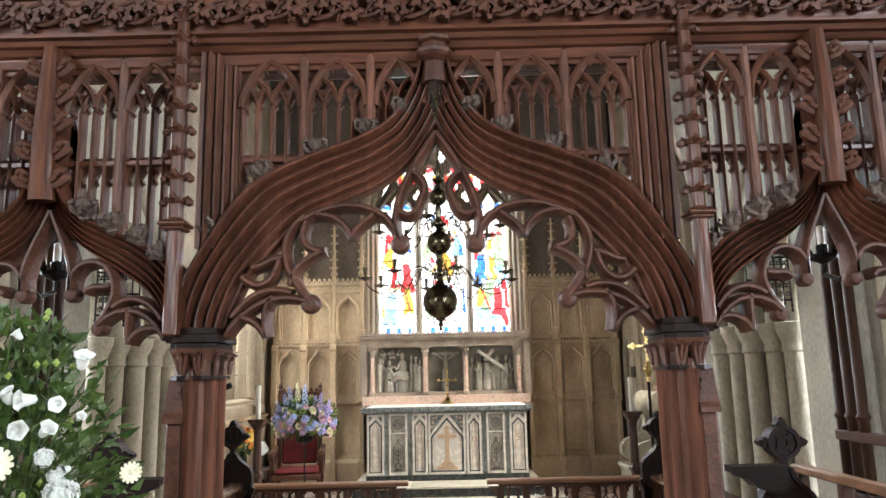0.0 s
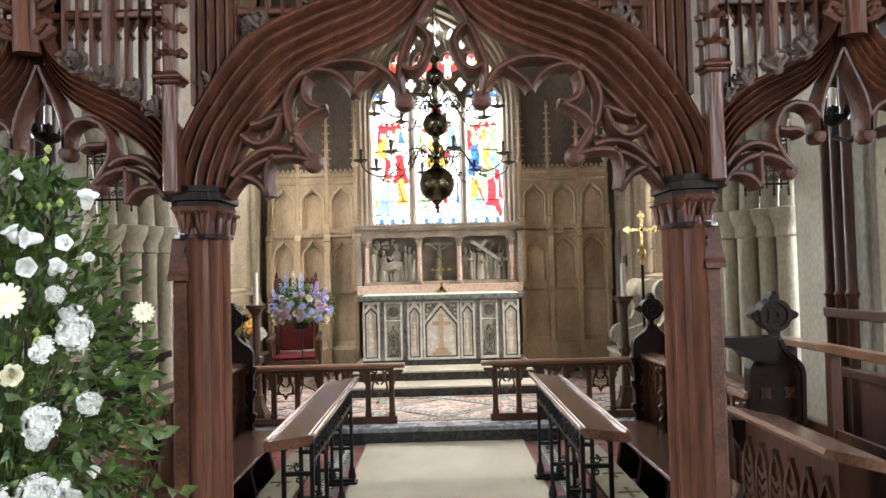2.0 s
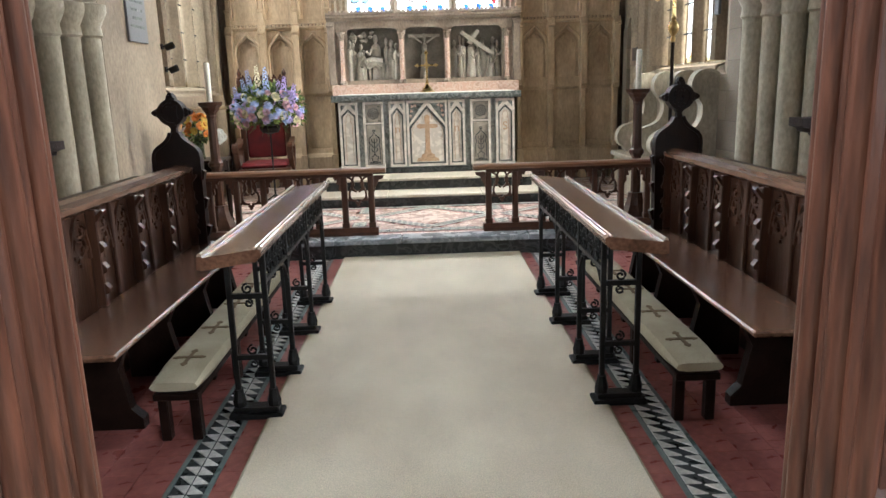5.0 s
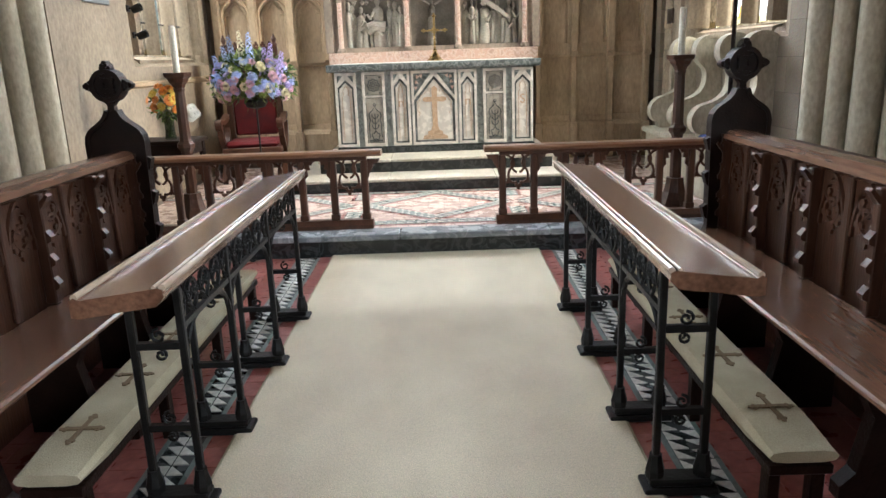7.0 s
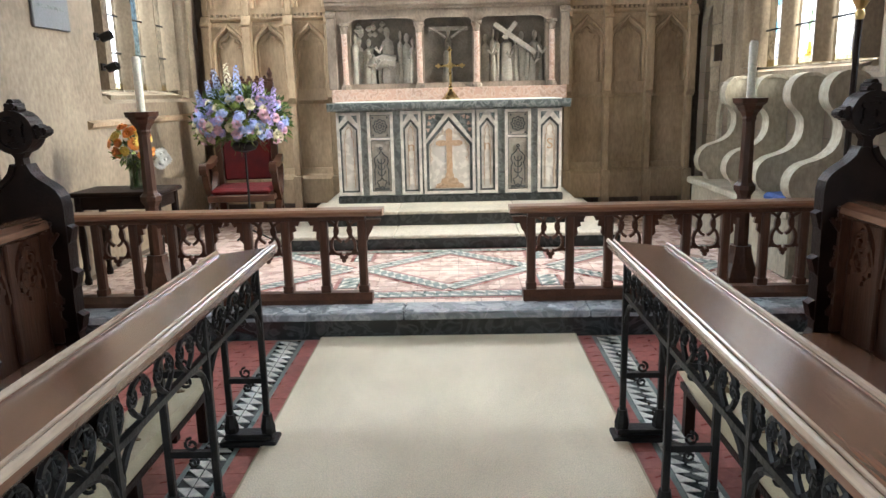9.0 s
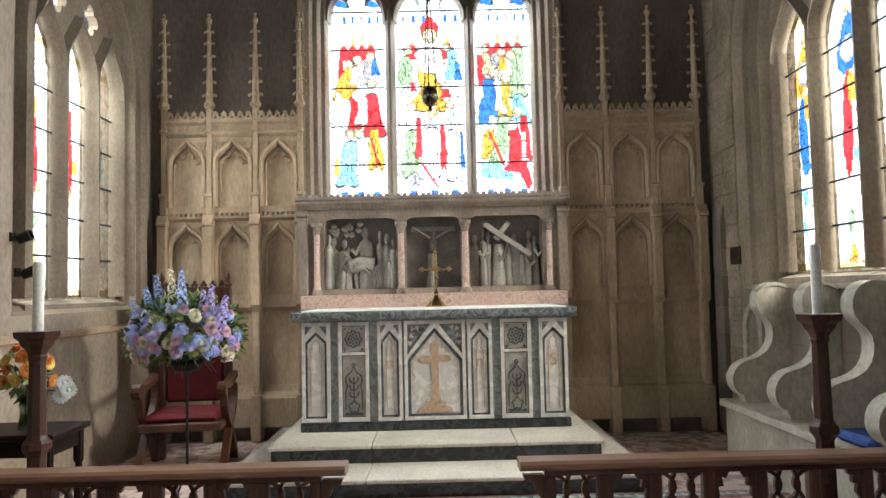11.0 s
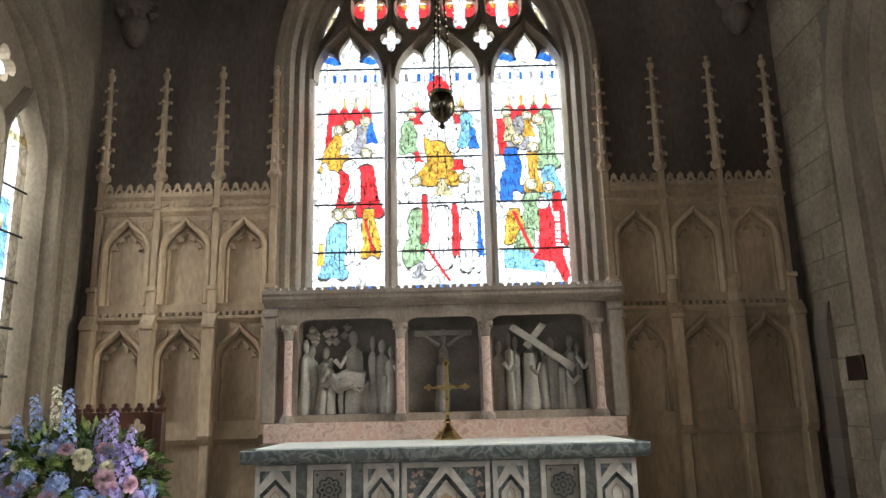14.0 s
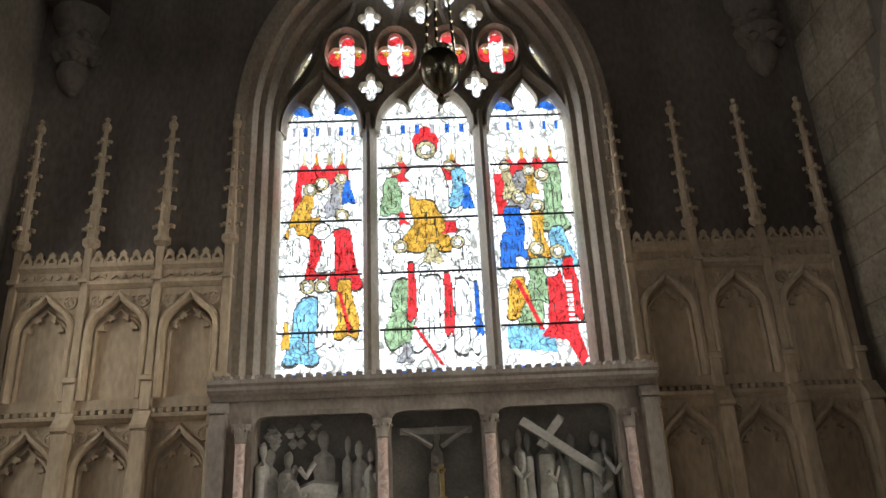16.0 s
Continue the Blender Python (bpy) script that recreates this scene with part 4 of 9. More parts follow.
def side_window(name, s, y0, y1, sill, seed, label):
    """Three-light side window, deep in the wall."""
    win = thing(name, label, "window", "", "structure")
    P = side(s, WALL + 0.17)
    c, w = (y0 + y1) / 2, (y1 - y0) / 2
    for k, (ww, dep, rr) in enumerate(((w - 0.02, -0.12, 0.045), (w - 0.09, -0.05, 0.05))):
        bm = BM()
        sweep(bm, [(c + ww, sill)] + head(ww, 3.55, w * 1.22, 12, c) + [(c - ww, sill)], [(-rr, dep - 0.03), (0, dep - 0.06), (rr, dep), (rr, dep + 0.14), (-rr, dep + 0.14)], P)
        part("jamb_moulding", bm, TRACERY, win, "", True)
    lw = (2 * (w - 0.13) - 0.16) / 6
    cs = [c - 2 * lw - 0.08, c, c + 2 * lw + 0.08]
    for x in (c - lw - 0.04, c + lw + 0.04):
        bm = BM()
        sweep(bm, [(x, sill), (x, 3.62)], [(0.68 * u, 0.8 * d) for u, d in MULL], P)
        part("mullion", bm, TRACERY, win, "", True)
    bm = BM()
    holes = []
    low = []
    for q in cs:
        pts = bez((q + lw, 3.5), (q + lw, 3.72), (q + 0.06, 3.76), (q, 3.95), 6)
        low += [(2 * q - a, b) for a, b in pts] + pts[::-1][1:]
    for x, z, r in ((c - lw - 0.05, 4.08, 0.14), (c + lw + 0.05, 4.08, 0.14), (c, 4.42, 0.13)):
        holes.append(foil(x, z, r, 4, 0))
    holed(bm, [(c - w + 0.06, 3.5)] + low + [(c + w - 0.06, 3.5)] + head(w - 0.04, 3.56, w * 1.16, 12, c)[1:-1], holes, -0.03, 0.05, P)
    part("tracery_web", bm, TRACERY, win)
    for q in cs:
        bm = BM()
        pts = bez((q + lw + 0.03, 3.48), (q + lw + 0.04, 3.72), (q + 0.08, 3.78), (q, 3.99), 7)
        sweep(bm, pts + [(2 * q - a, b) for a, b in pts[::-1]][1:], RIB, P)
        part("light_head", bm, TRACERY, win, "", True)
    # splayed reveal in three stepped orders
    outer, inner = REVEAL[s]
    cuts = ((0.0, 0.0, 0.30, 0.03), (0.30, 0.03, 0.34, 0.07), (0.34, 0.07, 0.66, 0.10), (0.66, 0.10, 0.72, 0.14), (0.72, 0.14, 1.04, 0.17))
    Q = side(s)
    for t0, d0, t1, d1 in cuts:
        bm = BM()
        ring = [[bm.verts.new(Q(o[0] + (i[0] - o[0]) * t, o[1] + (i[1] - o[1]) * t, d)) for o, i in zip(outer, inner)] for t, d in ((t0, d0), (t1, d1), (t1, d1 + 0.12), (t0, d0 + 0.12))]
        n = len(outer)
        for a, b in ((0, 1), (1, 2), (2, 3), (3, 0)):
            for k in range(n):
                bm.faces.new((ring[a][k], ring[a][(k + 1) % n], ring[b][(k + 1) % n], ring[b][k]))
        part("reveal", bm, TRACERY, win)
    r = random.Random(seed)
    for k, q in enumerate(cs):
        robe = ((B_, R_, B_) if s > 0 else (R_, R_, SK))[k]
        pat = []
        for i in range(8 if s > 0 else 6):
            pat.append((ragged(q + r.uniform(-0.1, 0.1), sill + 0.1 + 0.25 * i, r.uniform(0.03, 0.06), r.uniform(0.05, 0.10), seed * 100 + 10 * k + i), r.choice((PA, PA, GO, GR, SK, GY_))))
        if s > 0:
            pat.append((ragged(q, sill + 1.62, 0.14, 0.20, seed + k), (R_, B_, GO)[k]))
            pat += [(ragged(q + 0.03, sill + 1.08, 0.085, 0.36, seed + 7 + k), robe), (ragged(q - 0.03, sill + 1.30, 0.05, 0.14, seed + 9), GO), (ragged(q - 0.05, sill + 1.02, 0.035, 0.20, seed + 5), W)]
            pat += roundel(q, sill + 1.60, 0.095)
        else:
            pat += [(ragged(q + 0.02, sill + 1.15, 0.045, 0.32, seed + 7 + k), robe), (ragged(q - 0.03, sill + 0.75, 0.03, 0.22, seed + 3 + k), R_ if k else GO), (ragged(q, sill + 1.5, 0.06, 0.08, seed + k), (GO, R_, SK)[k])]
        for zz in (0.0, 2.0):
            pat.append((rect(q - lw, q + lw, sill + zz, sill + zz + 0.07), PA))
        glazing("pane", rect(q - lw - 0.03, q + lw + 0.03, sill - 0.02, 3.98), pat, P, 0.02, win, W, 0.02)
        bars(lw + 0.02, q, sill, 3.5, 0.33, P, -0.0, win)
    glazing("tracery_pane", rect(c - w + 0.1, c + w - 0.1, 3.9, 4.7), [(ragged(c, 4.42, 0.1, 0.1, 3), R_)], P, 0.055, win, W, 0.05)
    bm = BM()
    slab(bm, [(0.06, sill - 0.05), (0.36, sill + 0.02), (0.36, sill - 0.16), (0.06, sill - 0.16)], y0 + 0.05, y1 - 0.05, lambda a, b, d: (CX + s * (WALL + a), d, b))
    part("window_sill", bm, TRACERY, win)
    return win


side_window("window_2", -1, LY0, LY1, 1.62, 5, "three-light stained glass window in pale stone, north chancel wall")
side_window("window_3", 1, RY0, RY1, 1.70, 9, "three-light stained glass window with blue and ruby robes, south wall")

# ---- chancel screen ----
SY = 2.30
screen = thing("chancel_screen", "tall carved red-brown oak chancel screen with ogee arches", "rood screen", "", "", pose(CX, SY, 0))


def flip(pts, s):
    return [(s * a, b) for a, b in pts]


# posts with clustered shafts, capitals and stepped buttress
def screen_post(s, x):
    p = part("post", BM(), OAK, screen, "clustered oak post with moulded shafts")
    bm = BM()
    box(bm, -0.045, 0.045, -0.07, 0.10, 0.0, 2.0, 0.012)
    bm.to_mesh(p.data)
    bm.free()
    p.matrix_basis = pose(s * (x + 0.01), 0, 0)
    for k, (dx, dy, r) in enumerate(((-0.042, -0.02, 0.027), (-0.058, 0.05, 0.023), (-0.036, 0.11, 0.022), (-0.012, -0.08, 0.024), (-0.030, -0.055, 0.012), (-0.055, 0.012, 0.011))):
        bm = BM()
        lathe(bm, [(r + 0.02, 0), (r + 0.02, 0.18), (r + 0.012, 0.22), (r, 0.25), (r, 1.86), (r + 0.004, 1.868), (r, 1.876), (r, 1.90)], 12, (s * dx, dy, 0))
        part("shaft", bm, OAK, p, "", True)
    bm = BM()
    box(bm, -0.028, 0.028, -0.05, 0.0, 0, 0.70, 0.006)
    box(bm, -0.024, 0.024, -0.03, 0.0, 0.70, 1.74, 0.005)
    for z, d in ((0.70, 0.055), (1.74, 0.036)):
        slab(bm, [(-d - 0.012, z), (-d - 0.012, z + 0.015), (-d, z + 0.03), (-0.005, z + 0.13), (0.0, z + 0.13), (0, z)], -0.03, 0.03, lambda a, b, e: (e, a, b))
    leaf_string = BM()
    for k in range(34):
        z, e = 0.30 + 0.046 * k, 1 if k % 2 else -1
        slab(leaf_string, foil(s * 0.004 * e, z, 0.013, 3, 90 + 40 * e, 3), -0.008, 0.004)
        tube(leaf_string, [(0, 0, z - 0.023), (s * 0.004 * e, -0.003, z), (0, 0, z + 0.023)], 0.003, 4)
    ob = part("leaf_string", leaf_string, CARVED, p, "running string of small carved leaves")
    ob.matrix_basis = pose(s * 0.016, -0.083, 0)
    ob = part("buttress", bm, CARVED, p, "oak buttress with sloping offsets")
    ob.matrix_basis = pose(s * 0.03, -0.065, 0)
    # octagonal capital: necking, carved bell and moulded abacus
    def ring(o):
        x0, x1, y0, y1, c = -0.070 - o, 0.044 + o, -0.092 - o, 0.115 + o, 0.03
        return [(x0 + c, y0), (x1 - c, y0), (x1, y0 + c), (x1, y1 - c), (x1 - c, y1), (x0 + c, y1), (x0, y1 - c), (x0, y0 + c)]
    flat = lambda a, b, d: (s * a, b, d)
    bm = BM()
    for z0, z1, o in ((1.868, 1.880, 0.010), (1.962, 1.978, 0.014), (1.981, 2.004, 0.024), (2.007, 2.026, 0.015)):
        slab(bm, ring(o), z0, z1, flat)
    ob = part("abacus", bm, DARK, p, "dark moulded octagonal abacus")
    bm = BM()
    rows = [[bm.verts.new(flat(a, b, z)) for a, b in ring(o)] for z, o in ((1.878, 0.0), (1.92, 0.002), (1.945, 0.010), (1.963, 0.018))]
    for a, b in zip(rows, rows[1:]):
        for k in range(8):
            bm.faces.new((a[k], a[(k + 1) % 8], b[(k + 1) % 8], b[k]))
    bell_part = part("capital", bm, CARVED, p, "carved leaf capital")
    for k, (dx, dy) in enumerate(((-0.078, -0.06), (-0.082, 0.01), (-0.080, 0.08), (-0.045, -0.104), (0.01, -0.106))):
        bm = BM()
        for t in (-1, 0, 1):
            tx, ty = (0.0, 0.014 * t) if k < 3 else (0.014 * t, 0.0)
            ox, oy = (-0.012, 0.0) if k < 3 else (0.0, -0.012)
            tube(bm, [(s * (dx + tx * 0.4), dy + ty * 0.4, 1.884), (s * (dx + tx + ox * 0.4), dy + ty + oy * 0.4, 1.92), (s * (dx + tx * 1.3 + ox), dy + ty * 1.3 + oy, 1.950), (s * (dx + tx * 1.3 + ox * 1.6), dy + ty * 1.3 + oy * 1.6, 1.942)], 0.0062, 5)
        part("capital_leaf", bm, CARVED, bell_part)


for s in (-1, 1):
    for x in (0.765, 1.735):
        screen_post(s, x)

# moulded ogee bands
BAND = []
at = 0.0
for wide, deep in ((0.15, -0.034), (0.05, 0.016), (0.11, -0.026), (0.06, 0.018), (0.13, -0.028), (0.07, 0.018), (0.10, -0.022), (0.06, 0.016), (0.11, -0.018), (0.06, 0.010), (0.10, -0.012)):
    for k in range(5):
        t = at + wide * k / 5
        BAND.append((t, -0.062 + 0.068 * t + 0.62 * deep * math.sin(math.pi * k / 5)))
    at += wide
BAND += [(1.0, 0.012), (1.0, 0.06), (0.8, 0.09), (0.3, 0.12), (0.0, 0.11)]


OUT = spline([(0.84, 2.01), (0.825, 2.13), (0.765, 2.27), (0.62, 2.475), (0.44, 2.575), (0.25, 2.645), (0.14, 2.715), (0.075, 2.82), (0.045, 2.92)])
INN = spline([(0.685, 2.01), (0.665, 2.08), (0.605, 2.20), (0.44, 2.37), (0.32, 2.43), (0.20, 2.485), (0.10, 2.555), (0.04, 2.63), (0.0, 2.70)])
OUT2 = spline([(0.795, 2.01), (0.80, 2.12), (0.84, 2.22), (0.93, 2.30), (1.05, 2.355), (1.14, 2.40), (1.20, 2.475), (1.228, 2.60), (1.232, 2.96)])
INN2 = spline([(0.87, 2.01), (0.89, 2.08), (0.94, 2.15), (1.02, 2.21), (1.09, 2.255), (1.15, 2.295), (1.20, 2.345), (1.245, 2.42), (1.258, 2.50)])


def outer_at(x):
    """Height of the arches' upper edge at a distance from the middle."""
    x = abs(x)
    if x > 1.26:
        x = 2.52 - x
    line = OUT if x < 0.83 else OUT2
    best = min(line, key=lambda p: abs(p[0] - x))
    return best[1]


for s in (-1, 1):
    bm = BM()
    loft(bm, flip(OUT, s), flip(INN, s), BAND)
    part("arch", bm, OAK, screen, "deeply moulded oak ogee arch", True)
    for mirror in (False, True):
        o = [(2.516 - a, b) for a, b in OUT2] if mirror else OUT2
        i = [(2.516 - a, b) for a, b in INN2] if mirror else INN2
        bm = BM()
        loft(bm, flip(o, s), flip(i, s), [(u, 1.15 * d - 0.02 if d < 0 else d) for u, d in BAND])
        part("side_arch", bm, OAK, screen, "moulded oak ogee side arch", True)
    bm = BM()
    tube(bm, [(s * 1.258, -0.09, 2.44), (s * 1.258, -0.105, 2.62), (s * 1.258, -0.105, 2.80), (s * 1.258, -0.10, 2.955)], 0.042, 10, 0.55)
    part("arch_stem", bm, OAK, screen, "tall tapering oak stem over the side arch")

# cusping inside the arches
CP = [(-0.015, -0.014), (-0.011, -0.030), (-0.004, -0.042), (0.004, -0.042), (0.011, -0.030), (0.015, -0.014), (0.015, 0.03), (-0.015, 0.03)]
for s in (-1, 1):
    lines = [((0.68, 2.0), (0.62, 2.10), (0.52, 2.145), (0.415, 2.105)), ((0.66, 2.06), (0.60, 2.14), (0.55, 2.16), (0.47, 2.135)),
             ((0.53, 2.125), (0.565, 2.09), (0.555, 2.03), (0.548, 1.995)), ((0.64, 2.06), (0.60, 2.06), (0.57, 2.04), (0.55, 1.995)),
             ((0.415, 2.11), (0.50, 2.20), (0.53, 2.32), (0.43, 2.385)), ((0.475, 2.16), (0.47, 2.22), (0.42, 2.25), (0.365, 2.27)),
             ((0.425, 2.365), (0.455, 2.30), (0.42, 2.265), (0.365, 2.27)), ((0.44, 2.37), (0.33, 2.45), (0.15, 2.43), (0.125, 2.295)),
             ((0.40, 2.39), (0.33, 2.39), (0.30, 2.36), (0.278, 2.31)), ((0.205, 2.385), (0.235, 2.36), (0.265, 2.35), (0.278, 2.31)),
             ((0.125, 2.30), (0.16, 2.40), (0.10, 2.52), (0.0, 2.66)), ((0.13, 2.40), (0.09, 2.36), (0.06, 2.39), (0.05, 2.44)),
             ((0.085, 2.53), (0.03, 2.50), (0.035, 2.46), (0.05, 2.44)), ((0.63, 2.19), (0.58, 2.13), (0.52, 2.17), (0.51, 2.25)),
             ((0.60, 2.22), (0.56, 2.22), (0.54, 2.25), (0.50, 2.25))]
    for ln in lines:
        bm = BM()
        sweep(bm, flip(bez(*ln, 8), s), CP)
        part("cusp", bm, CARVED, screen, "", True)
    for x, z in ((0.412, 2.10), (0.122, 2.287)):
        bm = BM()
        lathe(bm, [(0.008, -0.042), (0.024, -0.036), (0.031, -0.022), (0.033, 0.0), (0.03, 0.02), (0.02, 0.03)], 14, (s * x, 0, z), Matrix.Rotation(radians(-90), 4, "X"))
        part("boss", bm, CARVED, screen, "carved rosette boss", True)
    for mir in (False, True):
        for ln in (((0.87, 2.0), (0.92, 2.10), (1.02, 2.12), (1.085, 2.045)), ((0.88, 2.06), (0.93, 2.14), (1.0, 2.14), (1.04, 2.10)), ((0.99, 2.10), (0.985, 2.05), (0.99, 2.02), (0.985, 1.985)), ((0.89, 2.03), (0.94, 2.04), (0.97, 2.02), (0.985, 1.985)),
                   ((1.085, 2.05), (1.03, 2.12), (1.02, 2.18), (1.07, 2.235)), ((1.07, 2.235), (1.12, 2.27), (1.19, 2.24), (1.18, 2.16)), ((1.18, 2.16), (1.17, 2.26), (1.22, 2.32), (1.256, 2.42)), ((1.05, 2.17), (1.09, 2.16), (1.11, 2.18), (1.13, 2.15))):
            pts = bez(*ln, 7)
            if mir:
                pts = [(2.516 - a, b) for a, b in pts]
            bm = BM()
            sweep(bm, flip(pts, s), CP)
            part("cusp", bm, CARVED, screen, "", True)
        for x, z in ((1.085, 2.035), (1.18, 2.145)):
            x = 2.516 - x if mir else x
            bm = BM()
            lathe(bm, [(0.006, -0.035), (0.02, -0.03), (0.026, -0.012), (0.024, 0.02), (0.014, 0.03)], 10, (s * x, 0, z), Matrix.Rotation(radians(-90), 4, "X"))
            part("boss", bm, CARVED, screen, "", True)

# crockets
def crocket_mesh():
    bm = BM()
    lathe(bm, [(0.010, -0.012), (0.020, 0.0), (0.014, 0.016), (0.024, 0.030), (0.026, 0.042), (0.016, 0.056), (0.004, 0.060)], 8)
    for k in range(5):
        a = 2 * math.pi * k / 5
        tube(bm, [(0.012 * math.cos(a), 0.012 * math.sin(a), 0.014), (0.036 * math.cos(a), 0.036 * math.sin(a), 0.028), (0.040 * math.cos(a), 0.040 * math.sin(a), 0.046), (0.026 * math.cos(a), 0.026 * math.sin(a), 0.056)], 0.011, 6, 0.6)
    return bm


first = part("crocket", crocket_mesh(), CROCKET, screen, "knobby carved leaf crocket, grey with dust", True)
spots = []
for s in (-1, 1):
    for x, k in ((0.715, 1.0), (0.565, 1.0), (0.395, 1.0), (0.23, 0.95), (0.125, 0.9)):
        z = outer_at(x)
        slope = {0.715: 50, 0.565: 35, 0.395: 22, 0.23: 30, 0.125: 50}[x]
        spots.append((s * x, -0.035, z, s * slope, k))
    for mir in (1, -1):
        for x, k, slope in ((0.86, 0.85, -50), (0.93, 0.9, -38), (1.02, 1.0, -28), (1.11, 1.05, -35)):
            z = outer_at(x)
            xx = x if mir > 0 else 2.516 - x
            spots.append((s * xx, -0.10, z, s * slope * mir, k))
for i, (x, y, z, turn, k) in enumerate(spots):
    m = pose(x, y, z - 0.004, 0, turn * 0.7, 35 * i) @ Matrix.Scale(k, 4)
    if i == 0:
        first.matrix_basis = m
    else:
        again(first, "crocket", screen, m)

# long drooping leaves up the stems of the side arches
bm = BM()
tube(bm, [(0, 0, -0.014), (0.03, -0.012, -0.010), (0.05, -0.018, -0.002), (0.066, -0.014, 0.014)], 0.015, 7, 1.1)
tube(bm, [(0.0, -0.004, 0.012), (0.026, -0.02, 0.026), (0.048, -0.022, 0.036), (0.058, -0.018, 0.030)], 0.010, 6, 1.1)
tube(bm, [(0.004, -0.012, 0.004), (0.02, -0.030, 0.0), (0.034, -0.034, 0.010), (0.036, -0.026, 0.022)], 0.010, 6, 0.9)
lathe(bm, [(0.003, -0.012), (0.014, -0.004), (0.014, 0.006), (0.003, 0.013)], 7, (0.062, -0.016, 0.010))
leaf1 = part("stem_leaf", bm, CARVED, screen, "curled carved oak leaf", True)
n = 0
for s in (-1, 1):
    for i in range(5):
        for q in (-1, 1):
            m = pose(s * 1.258 + q * 0.022, -0.085, 2.50 + 0.094 * i, 0, 0, 0 if q > 0 else 180) @ Matrix.Diagonal((0.95 - 0.04 * i, 1.0 if q > 0 else -1.0, 1.0, 1))
            if n == 0:
                leaf1.matrix_basis = m
            else:
                again(leaf1, "stem_leaf", screen, m)
            n += 1

# pinnacles on the posts
pin = None
for s in (-1, 1):
    for x in (0.815, 1.70):
        if pin is None:
            bm = BM()
            box(bm, -0.022, 0.022, -0.022, 0.022, 2.0, 2.33, 0.006)
            for z0, z1, o in ((2.325, 2.337, 0.014), (2.337, 2.35, 0.022), (2.35, 2.36, 0.012)):
                box(bm, -0.022 - o, 0.022 + o, -0.022 - o, 0.022 + o, z0, z1, 0.005)
            box(bm, -0.019, 0.019, -0.019, 0.019, 2.36, 3.03, 0.006)
            lathe(bm, [(0.018, 3.03), (0.03, 3.045), (0.016, 3.055), (0.022, 3.075), (0.006, 3.10)], 6)
            pin = part("pinnacle", bm, OAK, screen, "slender square oak pinnacle")
            pin.matrix_basis = pose(s * x, -0.12, 0)
            bm = BM()
            for q in (-1, 1):
                tube(bm, [(q * 0.018, 0, 0), (q * 0.036, 0, 0.010), (q * 0.045, 0, 0.0), (q * 0.040, 0, -0.012)], 0.010, 6, 0.8)
            tube(bm, [(0, -0.018, 0.0), (0, -0.038, 0.010), (0, -0.044, -0.004)], 0.013, 6, 0.8)
            for q in (-1, 1):
                lathe(bm, [(0.003, -0.012), (0.013, -0.006), (0.014, 0.004), (0.003, 0.012)], 7, (q * 0.040, -0.004, -0.006))
            lathe(bm, [(0.024, -0.010), (0.029, -0.002), (0.024, 0.006)], 8)
            tier = part("crocket_tier", bm, CARVED, pin, "", True)
            tier.matrix_basis = pose(0, 0, 2.42)
            for k in range(1, 9):
                again(tier, "crocket_tier", pin, pose(0, 0, 2.42 + 0.077 * k))
        else:
            o = again(pin, "pinnacle", screen, pose(s * x, -0.12, 0))
            for k in range(9):
                again(tier, "crocket_tier", o, pose(0, 0, 2.42 + 0.077 * k))

# finial over the middle arch
bm = BM()
lathe(bm, [(0.045, 2.86), (0.04, 2.93), (0.062, 2.945), (0.07, 2.955), (0.07, 2.968), (0.055, 2.975), (0.052, 2.992), (0.066, 3.0), (0.066, 3.012), (0.045, 3.02), (0.034, 3.05), (0.026, 3.12), (0.03, 3.16), (0.05, 3.18), (0.03, 3.22), (0.008, 3.25)], 8, (0, -0.05, 0))
part("finial", bm, OAK, screen, "octagonal oak finial with moulded collar").location.z = -0.04
bm = BM()
for k in range(8):
    a = 2 * math.pi * k / 8
    tube(bm, [(0.03 * math.cos(a), -0.05 + 0.03 * math.sin(a), 3.12), (0.07 * math.cos(a), -0.05 + 0.07 * math.sin(a), 3.14), (0.09 * math.cos(a), -0.05 + 0.09 * math.sin(a), 3.17), (0.07 * math.cos(a), -0.05 + 0.07 * math.sin(a), 3.19)], 0.016, 6, 0.7)
part("finial_leaf", bm, CROCKET, screen, "", True).location.z = -0.06

